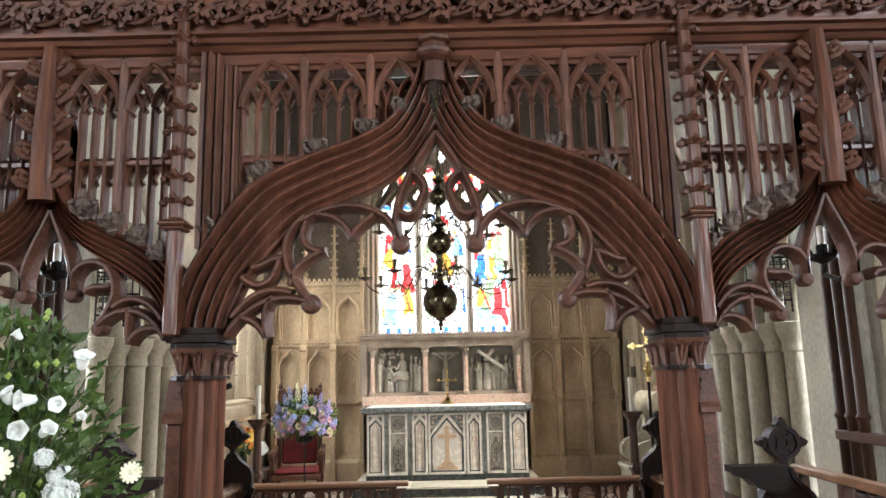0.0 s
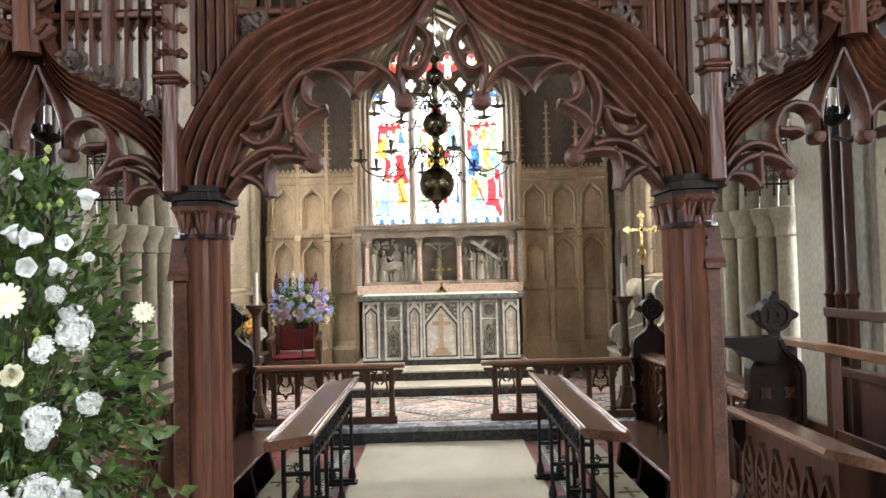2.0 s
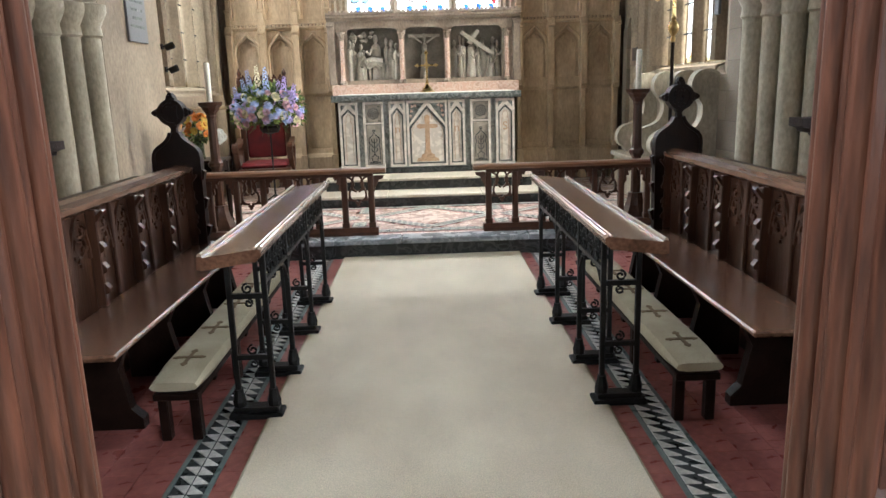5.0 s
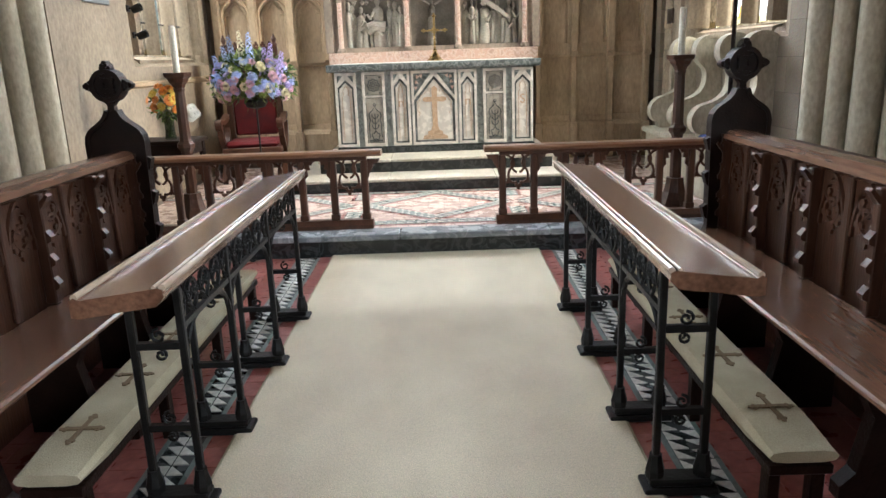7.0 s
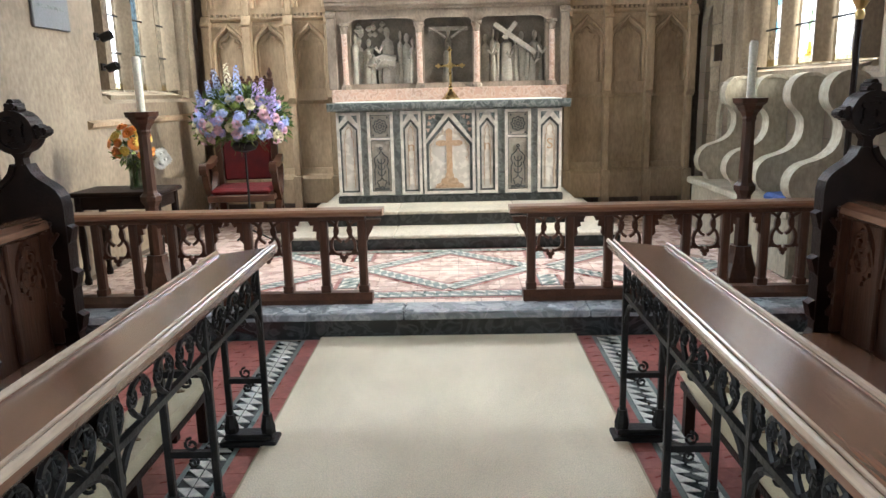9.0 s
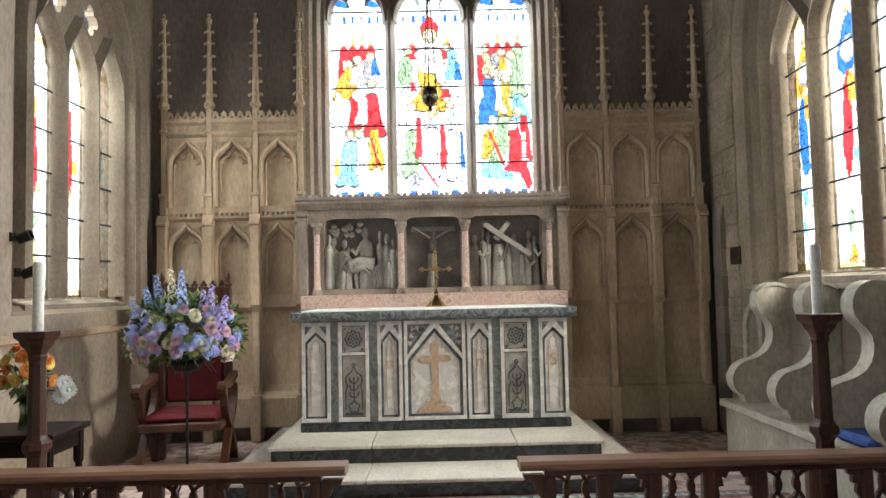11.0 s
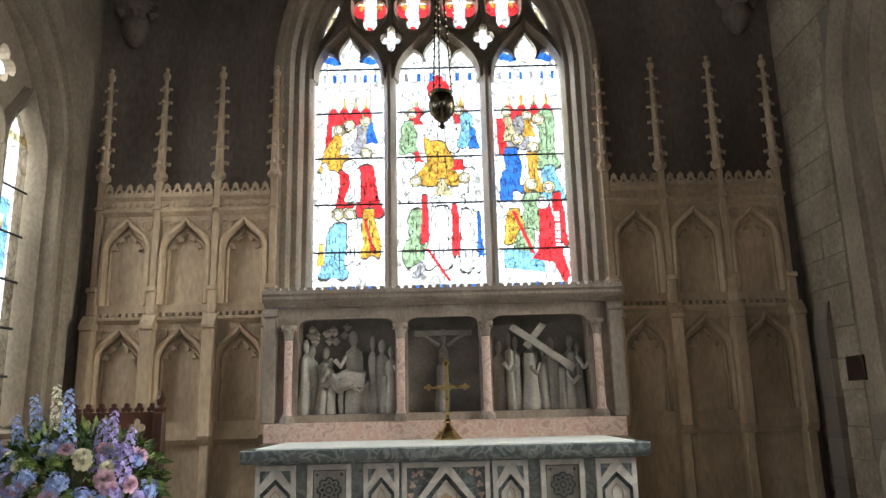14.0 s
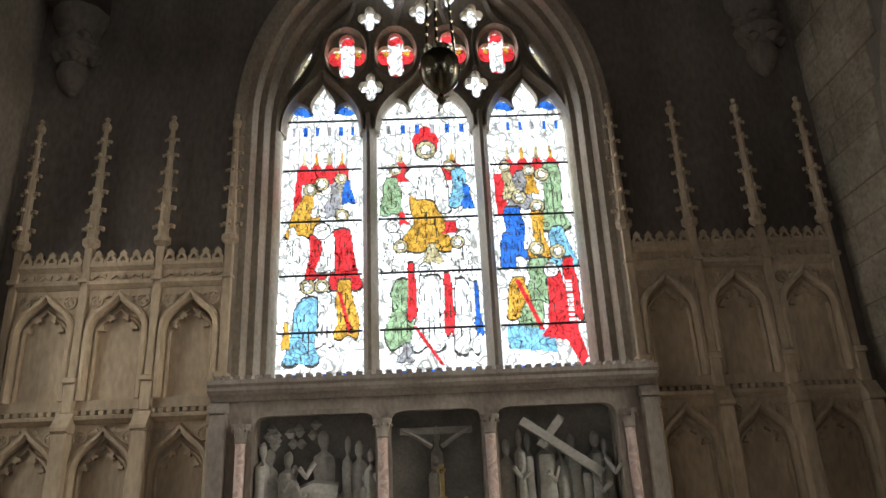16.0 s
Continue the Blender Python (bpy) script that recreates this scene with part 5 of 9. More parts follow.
# pierced panels between arches and beam
def screen_panel(x0, x1):
    w = x1 - x0
    c = (x0 + x1) / 2
    foot = [(x, outer_at(x) - 0.06) for x in [x0 + w * i / 6 for i in range(7)]]
    holes, lw = [], w * 0.086

    def lancet(q, z0, z1):
        """Light with a trefoil-cusped head."""
        return [(q - lw, z0), (q + lw, z0), (q + lw, z1 - 0.052), (q + lw * 0.45, z1 - 0.042), (q + lw * 0.85, z1 - 0.026), (q + lw * 0.4, z1 - 0.010), (q, z1), (q - lw * 0.4, z1 - 0.010), (q - lw * 0.85, z1 - 0.026), (q - lw * 0.45, z1 - 0.042), (q - lw, z1 - 0.052)]
    for k in range(4):
        q = x0 + w * (0.17 + 0.22 * k)
        holes.append(lancet(q, 2.605, 2.80 if k in (0, 3) else 2.815))
        zt, zb = 2.560, max(outer_at(q - lw), outer_at(q + lw)) - 0.015
        if zt - zb > 0.07:
            holes.append(lancet(q, zb, zt))
    holes.append(foil(c, 2.873, 0.046, 4, 0))
    for e in (-1, 1):
        holes.append(foil(c + e * w * 0.27, 2.842, 0.017, 3, 90))
        holes.append(foil(c + e * w * 0.41, 2.918, 0.016, 3, 90))
    holes = [h for h in holes if all(b > outer_at(a) - 0.035 for a, b in h)]
    bm = BM()
    holed(bm, foot + [(x1, 2.95), (x0, 2.95)], holes, 0.0, 0.022)
    p = part("pierced_panel", bm, PANEL, screen, "oak panel pierced with tracery lights")
    bm = BM()
    pr = [(-0.009, -0.018), (0.0, -0.026), (0.009, -0.018), (0.010, 0.002), (-0.010, 0.002)]
    arch = head(w / 2 - 0.012, 2.76, 0.165, 8, c)
    if outer_at(c) < 2.75:
        sweep(bm, arch, [(1.25 * u, 1.7 * d) for u, d in pr])
        sweep(bm, foil(c, 2.873, 0.052, 4, 0), [(0.5 * u, 0.9 * d) for u, d in pr], xz, True)
        for e in (-1, 1):
            sweep(bm, head(w * 0.225, 2.775, 0.085, 6, c + e * w * 0.22), [(0.75 * u, 1.2 * d) for u, d in pr])
        for k in range(5):
            q = x0 + w * (0.06 + 0.22 * k)
            zb = outer_at(q)
            if zb < 2.74:
                sweep(bm, [(q, max(zb - 0.03, 2.2)), (q, 2.76)], [(0.6 * u, 1.1 * d) for u, d in pr])
        for k in range(4):
            q = x0 + w * (0.17 + 0.22 * k)
            sweep(bm, head(w * 0.11, 2.765, 0.058, 4, q), [(0.5 * u, 0.8 * d) for u, d in pr])
        part("tracery_moulding", bm, PANEL, p)
    else:
        bm.free()
    zt = max(outer_at(x0), outer_at(x1))
    if min(outer_at(x0), outer_at(x1)) < 2.56:
        bm = BM()
        xa, xb = x0, x1
        box(bm, xa, xb, -0.02, 0.03, 2.572, 2.592, 0.004)
        part("transom", bm, OAK_H, p)


edges = [(0.03, 0.215), (0.215, 0.437), (0.437, 0.66)]
edges2 = [(0.85, 1.045), (1.045, 1.245), (1.27, 1.47), (1.47, 1.67)]
for s in (-1, 1):
    for a, b in edges + edges2:
        screen_panel(*sorted((s * a, s * b)))
    for a in (0.437, 0.215, 1.045, 1.47):
        bm = BM()
        z = outer_at(a) - 0.06
        box(bm, s * a - 0.014, s * a + 0.014, -0.045, 0.04, z, 2.95, 0.008)
        part("muntin", bm, PANEL, screen)
    bm = BM()
    prof = [(0.655, 0.03), (0.655, -0.02)]
    for k in range(4):
        prof += [(0.660 + 0.026 * k + 0.0065 * j, -0.02 - 0.012 * k - (0.014 * math.sin(math.pi * j / 3.0))) for j in range(4)]
    prof += [(0.775, -0.065), (0.775, 0.03)]
    slab(bm, [(s * a, b) for a, b in prof], 2.28, 2.95, lambda a, b, d: (a, b, d))
    part("moulded_jamb", bm, PANEL, screen, "oak jamb with fine upright rolls")
    # dado of the side bay
    bm = BM()
    x0, x1 = sorted((s * 0.83, s * 1.67))
    box(bm, x0, x1, -0.05, 0.06, 0.83, 0.90, 0.012)
    box(bm, x0, x1, -0.03, 0.05, 0.0, 0.12, 0.01)
    box(bm, x0, x1, 0.0, 0.03, 0.12, 0.83)
    part("dado", bm, OAK_H, screen, "moulded oak dado panel")

# beam with coved mouldings and vine trail
bm = BM()
slab(bm, [(0.06, 2.945), (-0.02, 2.945), (-0.025, 2.958), (-0.035, 2.962), (-0.045, 2.985), (-0.045, 2.992), (-0.06, 2.996), (-0.075, 3.012), (-0.09, 3.016), (-0.10, 3.03), (-0.12, 3.034), (-0.12, 3.044), (-0.11, 3.048), (-0.11, 3.168), (-0.135, 3.172), (-0.15, 3.185), (-0.16, 3.20), (-0.17, 3.24), (-0.18, 3.30), (0.10, 3.30), (0.10, 2.96)], -3.3, 3.3, lambda a, b, d: (d, a, b))
part("beam", bm, OAK_H, screen, "moulded oak beam with coved edges").location.z = -0.05
bm = BM()
L = 0.30
wave = [(L * i / 16, 3.108 + 0.035 * math.sin(2 * math.pi * i / 16)) for i in range(17)]
tube(bm, [(a, -0.13, b) for a, b in wave], 0.009, 6)
tube(bm, [(a, -0.138, 6.216 - b) for a, b in wave], 0.0065, 6)
r = random.Random(4)
for k in range(4):
    c, sgn = L * (0.125 + 0.25 * k), (-1 if k % 2 == 0 else 1)
    tube(bm, [(c - 0.04, -0.13, 3.108 - sgn * 0.03), (c - 0.016, -0.15, 3.108), (c, -0.145, 3.108 + sgn * 0.02)], 0.005, 5)
    for j in range(5):
        a = 72 * j + 25 * k
        x, z = c + 0.022 * math.cos(radians(a)), 3.108 + sgn * 0.016 + 0.022 * math.sin(radians(a))
        slab(bm, foil(x, z, 0.019, 3, a, 4), -0.142 - 0.008 * (j % 3), -0.112)
    for j in range(4):
        lathe(bm, [(0.003, -0.008), (0.008, 0), (0.003, 0.008)], 6, (c + 0.03 + r.uniform(-0.014, 0.014), -0.14, 3.108 - sgn * 0.036 + r.uniform(-0.01, 0.01)))
vine = part("vine_trail", bm, CARVED, screen, "carved running vine with leaves and berries")
vine.matrix_basis = pose(-3.3, 0, -0.05)
for i in range(1, 22):
    again(vine, "vine_trail", screen, pose(-3.3 + L * i, 0, -0.05))
# screen carries on to the walls beyond the side bays
for s in (-1, 1):
    for x in (1.80, 2.02, 2.24, 2.46):
        bm = BM()
        x0, x1 = sorted((s * x, s * (x + 0.22)))
        holes = []
        for k in range(4):
            q = x0 + 0.22 * (0.17 + 0.22 * k)
            for z0, z1 in ((2.605, 2.82), (2.2, 2.55)):
                holes.append([(q - 0.016, z0), (q + 0.016, z0), (q + 0.016, z1 - 0.03), (q, z1), (q - 0.016, z1 - 0.03)])
        holes.append(foil((x0 + x1) / 2, 2.875, 0.036, 4))
        holed(bm, [(x0, 2.1), (x1, 2.1), (x1, 2.95), (x0, 2.95)], holes, 0.0, 0.03)
        part("pierced_panel", bm, PANEL, screen)
    bm = BM()
    x0, x1 = sorted((s * 1.8, s * 3.3))
    box(bm, x0, x1, -0.05, 0.06, 0.0, 0.90, 0.01)
    part("dado", bm, OAK_H, screen)

# ---- communion rails ----
def trefoil_drop(bm, c, w, z0, z1, d0, d1):
    """Pierced tracery infill between two balusters: hanging scrolls with leaf drops."""
    pr = [(-0.009, d0), (0.009, d0), (0.009, d1), (-0.009, d1)]
    for s in (-1, 1):
        sweep(bm, bez((c + s * w, z1), (c + s * w * 0.2, z1 - 0.03), (c + s * w * 0.2, z1 - 0.09), (c + s * w * 0.62, z0 + 0.16), 7), pr)
        sweep(bm, bez((c + s * w * 0.62, z0 + 0.16), (c + s * w * 1.0, z0 + 0.10), (c + s * w * 0.7, z0 + 0.03), (c + s * w * 0.12, z0 + 0.05), 7), pr)
        sweep(bm, bez((c + s * w * 0.3, z1), (c + s * w * 0.75, z1 - 0.08), (c + s * w * 0.5, z1 - 0.13), (c + s * w * 0.1, z0 + 0.13), 6), pr)
        slab(bm, foil(c + s * w * 0.78, z0 + 0.06, 0.026, 3, 90), d0, d1)
    slab(bm, foil(c, z0 + 0.02, 0.03, 3, -90), d0, d1)


def spandrel(bm, c, w, z1, d0, d1):
    """Open bay: a trefoil pierced in a shaped bracket."""
    for s in (-1, 1):
        slab(bm, [(c + s * w, z1), (c + s * w * 0.25, z1), (c + s * w * 0.42, z1 - 0.035), (c + s * w * 0.62, z1 - 0.03), (c + s * w * 0.55, z1 - 0.07), (c + s * w * 0.8, z1 - 0.075), (c + s * w * 0.75, z1 - 0.12), (c + s * w, z1 - 0.15)][::s], d0, d1)


def communion_rail(s, x_in, x_out):
    r = thing("communion_rail", "dark oak communion rail with pierced tracery between balusters", "altar rail", "communion rails", "", pose(CX, 7.78, STEP1 + 0.004))
    a, b = sorted((s * x_in, s * x_out))
    top = 0.63
    bm = BM()
    P = lambda p, q, d: (d, p, q)
    slab(bm, [(-0.075, top - 0.028), (-0.08, top - 0.01), (-0.06, top + 0.002), (0.06, top + 0.002), (0.08, top - 0.01), (0.075, top - 0.028), (0.05, top - 0.045), (-0.05, top - 0.045)], a, b, P)
    part("handrail", bm, RAILTOP, r, "worn mid-brown oak handrail")
    ia, ib = (a + 0.12, b - 0.12)
    if s < 0:
        ia = a + 0.02
    else:
        ib = b - 0.02
    bm = BM()
    box(bm, ia, ib, -0.035, 0.035, 0.555, 0.588, 0.005)
    part("under_rail", bm, STALL, r)
    bm = BM()
    slab(bm, [(-0.065, 0), (-0.065, 0.03), (-0.045, 0.055), (-0.035, 0.07), (0.035, 0.07), (0.045, 0.055), (0.065, 0.03), (0.065, 0)], ia - 0.03, ib + 0.03, P)
    part("base_rail", bm, STALL, r)
    xs = [s * (0.555 + 0.252 * i) for i in range(8)]
    for i, x in enumerate(xs):
        bm = BM()
        box(bm, x - 0.028, x + 0.028, -0.03, 0.03, 0.07, 0.56, 0.010)
        box(bm, x - 0.034, x + 0.034, -0.036, 0.036, 0.07, 0.12, 0.006)
        part("baluster", bm, STALL_V, r)
        if i < 7:
            bm = BM()
            c = x + s * 0.126
            if i % 2 == 0:
                trefoil_drop(bm, c, 0.10, 0.28, 0.556, -0.012, 0.012)
            else:
                spandrel(bm, c, 0.10, 0.556, -0.014, 0.014)
            part("tracery", bm, STALL, r)
    bm = BM()
    q = s * 0.525
    slab(bm, [(q, 0.56), (q - s * 0.10, 0.56), (q - s * 0.085, 0.53), (q - s * 0.05, 0.52), (q - s * 0.035, 0.48), (q - s * 0.015, 0.45), (q, 0.40)], -0.02, 0.02)
    part("bracket", bm, STALL, r)


communion_rail(-1, 0.41, 2.56)
communion_rail(1, 0.41, 2.39)


# ---- choir desks on iron frames ----
def scroll(bm, at, r, s, P, thick=0.008, n=14, turns=1.3):
    pts = []
    for i in range(n + 1):
        t = i / n
        a = math.pi / 2 - s * turns * 2 * math.pi * t
        k = r * (1 - 0.75 * t)
        pts.append(P(at[0] + k * math.cos(a) * 1.0, at[1] - r + k * math.sin(a)))
    tube(bm, pts, thick, 5)


def choir_desk(s):
    """s: side of the aisle; local x points away from the aisle."""
    d = thing("choir_desk", "long oak book desk on a black wrought iron frame", "choir desk", "choir desks", "", pose(CX, 0, 0))
    X = lambda x: s * x
    y0, y1 = 4.03, 6.26
    bm = BM()
    sec = [(0.735, 0.842), (0.735, 0.866), (0.75, 0.872), (0.985, 0.842), (1.0, 0.85), (1.012, 0.842), (1.012, 0.79), (0.99, 0.786), (0.76, 0.816)]
    slab(bm, sec[::s], y0, y1, lambda a, b, e: (X(a), e, b))
    part("desktop", bm, SEAT, d, "worn polished oak sloping top")
    # beads carry the desk's bright reflection lines in their colour
    for a, b, rad in ((0.738, 0.873, 0.011), (0.762, 0.874, 0.006), (0.998, 0.850, 0.011)):
        bm = BM()
        tube(bm, [(X(a), y0 + 0.004, b), (X(a), y1 - 0.004, b)], rad, 8)
        part("edge_bead", bm, EDGE, d, "rounded edge in pale highlight colour", True)
    ys = (4.27, 4.79, 5.46, 6.12)
    for i, y in enumerate(ys):
        f = new("frame")
        f.parent = d
        for x in (0.79, 0.955):
            bm = BM()
            box(bm, min(X(x - 0.013), X(x + 0.013)), max(X(x - 0.013), X(x + 0.013)), y - 0.013, y + 0.013, 0.05, 0.80, 0.004)
            lathe(bm, [(0.03, 0.05), (0.034, 0.08), (0.024, 0.12), (0.022, 0.14)], 8, (X(x), y, 0))
            part("upright", bm, IRON, d)
        bm = BM()
        x0, x1 = sorted((X(0.745), X(1.0)))
        box(bm, x0, x1, y - 0.055, y + 0.055, 0.0, 0.028, 0.006)
        box(bm, x0 + 0.02, x1 - 0.02, y - 0.04, y + 0.04, 0.028, 0.055, 0.006)
        part("foot", bm, IRON, d, "black painted iron foot")
        for z in (0.30, 0.60):
            bm = BM()
            x0, x1 = sorted((X(0.79), X(0.955)))
            box(bm, x0, x1, y - 0.012, y + 0.012, z - 0.012, z + 0.012)
            part("tie_bar", bm, IRON, d)
            bm = BM()
            scroll(bm, (0.87, z + 0.06), 0.026, 1, lambda a, b: (X(a), y, b), 0.006)
            scroll(bm, (0.87, z - 0.012), 0.022, -1, lambda a, b: (X(a), y, b), 0.006)
            part("scroll", bm, IRON, d)
        bpy.data.objects.remove(f)
        if i < 3:
            yb = ys[i + 1]
            bm = BM()
            for x in (0.79,):
                box(bm, min(X(x - 0.01), X(x + 0.01)), max(X(x - 0.01), X(x + 0.01)), y, yb, 0.655, 0.675)
                pr = 0.009
                n = 4
                part("fret_rail", bm, IRON, d)
                bm = BM()
                for k in range(n):
                    c, w = y + (yb - y) * (k + 0.5) / n, (yb - y) / n / 2
                    for q in (-1, 1):
                        tube(bm, [(X(x), a, b) for a, b in bez((c + q * w * 0.95, 0.79), (c + q * w * 0.1, 0.78), (c + q * w * 0.1, 0.72), (c + q * w * 0.9, 0.68), 6)], pr, 5)
                        scroll(bm, (c + q * w * 0.45, 0.775), 0.028, q, lambda a, b: (X(x), a, b), 0.007)
                    part("fretwork", bm, IRON, d, "black iron scrolled fretwork")
                    bm = BM()
                for e, q in ((y, 1), (yb, -1)):
                    tube(bm, [(X(x), a, b) for a, b in bez((e, 0.50), (e + q * 0.02, 0.60), (e + q * 0.06, 0.65), (e + q * 0.16, 0.66), 7)], 0.011, 6)
            part("corner_brace", bm, IRON, d)
            bm = BM()
            x = 0.955
            box(bm, min(X(x - 0.008), X(x + 0.008)), max(X(x - 0.008), X(x + 0.008)), y, yb, 0.72, 0.745)
            part("rear_bar", bm, IRON, d)


choir_desk(-1)
choir_desk(1)


# ---- kneelers ----
def kneeler(s):
    k = thing("kneeler", "long low kneeler with cream embroidered cross cushion", "kneeler", "choir kneelers", "", pose(CX, 0, 0))
    x0, x1 = sorted((s * 1.05, s * 1.27))
    bm = BM()
    n = 24
    y0, y1 = 4.0, 6.2
    rings = []
    for i in range(n + 1):
        t = i / n
        y = y0 + (y1 - y0) * t
        e = min(1, 6 * min(t, 1 - t) + 0.45)
        ring = []
        for j in range(10):
            a = math.pi * 2 * j / 10
            ring.append(bm.verts.new(((x0 + x1) / 2 + 0.112 * math.copysign(abs(math.cos(a)) ** 0.5, math.cos(a)) * (0.9 + 0.1 * e), y, 0.275 + 0.045 * e * math.copysign(abs(math.sin(a)) ** 0.7, math.sin(a)))))
        rings.append(ring)
    for a, b in zip(rings, rings[1:]):
        for j in range(10):
            bm.faces.new((a[j], a[(j + 1) % 10], b[(j + 1) % 10], b[j]))
    bm.faces.new(rings[0])
    bm.faces.new(rings[-1])
    pad = part("cushion", bm, CUSHION, k, "cream wool cushion with brown crosses", True)
    for i in range(5):
        c, m = y0 + 0.24 + 0.43 * i, (x0 + x1) / 2
        bm = BM()
        z = 0.318
        P = lambda a, b, d: (m + a, c + b, z + d)
        slab(bm, [(-0.009, -0.085), (0.009, -0.085), (0.007, 0.085), (-0.007, 0.085)], 0, 0.005, P)
        slab(bm, [(-0.06, -0.009), (0.06, -0.009), (0.06, 0.009), (-0.06, 0.009)], 0.001, 0.007, P)
        for a, b, t in ((0, 0.085, 90), (0, -0.085, -90), (0.06, 0, 0), (-0.06, 0, 180)):
            slab(bm, foil(a, b, 0.018, 3, t), 0.001, 0.005, P)
        part("cross", bm, THREAD, pad)
    bm = BM()
    box(bm, x0 + 0.01, x1 - 0.01, y0 + 0.01, y1 - 0.01, 0.205, 0.238, 0.004)
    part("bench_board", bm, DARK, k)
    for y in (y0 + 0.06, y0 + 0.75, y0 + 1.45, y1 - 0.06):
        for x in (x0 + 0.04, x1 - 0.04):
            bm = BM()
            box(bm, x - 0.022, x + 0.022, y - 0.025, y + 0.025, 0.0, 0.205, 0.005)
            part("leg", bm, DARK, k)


kneeler(-1)
kneeler(1)


# ---- choir stalls ----
def poppyhead(parent, P, c, z, k=1.0):
    """Carved poppyhead: a disc with leaf lobes at the compass points on a slim neck."""
    bm = BM()
    slab(bm, arc(c, z, 0.086 * k, 0, 345, 23), -0.034, 0.034, P)
    sweep(bm, arc(c, z, 0.080 * k, 0, 345, 23), [(-0.012, -0.05), (0.012, -0.05), (0.016, 0), (0.012, 0.05), (-0.012, 0.05)], P, True)
    for i in range(4):
        a = radians(45 + 90 * i)
        slab(bm, foil(c + 0.034 * k * math.cos(a), z + 0.034 * k * math.sin(a), 0.03 * k, 3, 45 + 90 * i), -0.046, 0.046, P)
    slab(bm, [(c - 0.022, z - 0.16), (c + 0.022, z - 0.16), (c + 0.018, z - 0.11), (c + 0.045, z - 0.07), (c - 0.045, z - 0.07), (c - 0.018, z - 0.11)], -0.024, 0.024, P)
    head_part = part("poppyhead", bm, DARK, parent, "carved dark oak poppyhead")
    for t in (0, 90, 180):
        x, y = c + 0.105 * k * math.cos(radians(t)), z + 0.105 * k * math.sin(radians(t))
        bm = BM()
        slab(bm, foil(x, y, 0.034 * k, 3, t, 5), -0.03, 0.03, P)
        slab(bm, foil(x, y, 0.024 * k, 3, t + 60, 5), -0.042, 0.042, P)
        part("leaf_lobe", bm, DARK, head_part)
    return head_part


def stall_end(parent, s, y, x0, x1, top, zf, thick=0.055):
    """Shaped bench end between x0 and x1 with a poppyhead at its middle."""
    P = lambda a, b, d: (s * a, y + d, b)
    c = (x0 + x1) / 2
    out = [(x0, 0), (x0, 0.42), (x0 + 0.02, 0.46), (x0 + 0.02, top - 0.10)] + bez((x0 + 0.02, top - 0.10), (x0 + 0.02, top), (c - 0.05, top - 0.02), (c - 0.025, zf - 0.14), 7)[1:]
    out += [(2 * c - a, b) for a, b in bez((x0 + 0.02, top - 0.10), (x0 + 0.02, top), (c - 0.05, top - 0.02), (c - 0.025, zf - 0.14), 7)[::-1]] + [(x1, 0)]
    bm = BM()
    slab(bm, out, -thick / 2, thick / 2, P)
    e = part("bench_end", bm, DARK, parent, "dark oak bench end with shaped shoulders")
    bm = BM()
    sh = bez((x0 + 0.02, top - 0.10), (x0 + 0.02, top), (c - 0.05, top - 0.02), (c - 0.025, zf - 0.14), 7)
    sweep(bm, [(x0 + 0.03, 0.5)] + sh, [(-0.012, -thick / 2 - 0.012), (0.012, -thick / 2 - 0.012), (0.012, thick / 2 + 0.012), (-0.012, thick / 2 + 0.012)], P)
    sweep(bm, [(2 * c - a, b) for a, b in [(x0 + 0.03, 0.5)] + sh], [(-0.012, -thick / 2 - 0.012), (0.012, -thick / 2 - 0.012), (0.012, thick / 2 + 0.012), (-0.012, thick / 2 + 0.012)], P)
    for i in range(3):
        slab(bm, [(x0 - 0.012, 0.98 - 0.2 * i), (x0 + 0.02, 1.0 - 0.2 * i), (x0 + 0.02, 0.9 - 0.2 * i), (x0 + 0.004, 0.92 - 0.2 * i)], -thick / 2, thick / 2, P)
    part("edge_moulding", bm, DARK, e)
    for row in range(3):
        for col in (-1, 1):
            u, v = c + col * (x1 - x0) * 0.21, top - 0.20 - 0.17 * row
            bm = BM()
            for k in range(4):
                a = radians(45 + 90 * k)
                slab(bm, foil(u + 0.022 * math.cos(a), v + 0.022 * math.sin(a), 0.021, 3, 45 + 90 * k, 4), -thick / 2 - 0.012, -thick / 2 + 0.002, P)
            slab(bm, arc(u, v, 0.011, 0, 330, 9), -thick / 2 - 0.018, -thick / 2 + 0.002, P)
            part("carved_rosette", bm, STALL_V, e)
    poppyhead(parent, P, c, zf)


def leaf_panel(bm, c, w, z0, z1, P):
    """Carved tracery head of a panel: two leafy lobes in an arch."""
    pr = [(-0.007, -0.012), (0.007, -0.012), (0.009, 0.004), (-0.009, 0.004)]
    for s in (-1, 1):
        sweep(bm, bez((c + s * w, z0), (c + s * w, z0 + 0.1), (c + s * w * 0.5, z1 - 0.02), (c, z1), 7), pr, P)
        sweep(bm, bez((c, z0 + 0.02), (c + s * w * 0.9, z0 + 0.06), (c + s * w * 0.6, z0 + 0.12), (c, z0 + 0.13), 7), pr, P)
        sweep(bm, bez((c, z0 + 0.10), (c + s * w * 0.9, z0 + 0.13), (c + s * w * 0.7, z1 - 0.03), (c, z1 - 0.03), 7), pr, P)
    leaves = [(c, z0, w * 0.34, -90)]
    for s in (-1, 1):
        leaves += [(c + s * w * 0.5, z0 + 0.05, w * 0.36, 90 - 60 * s), (c + s * w * 0.45, z0 + 0.14, w * 0.34, 90 + 30 * s)]
    return leaves


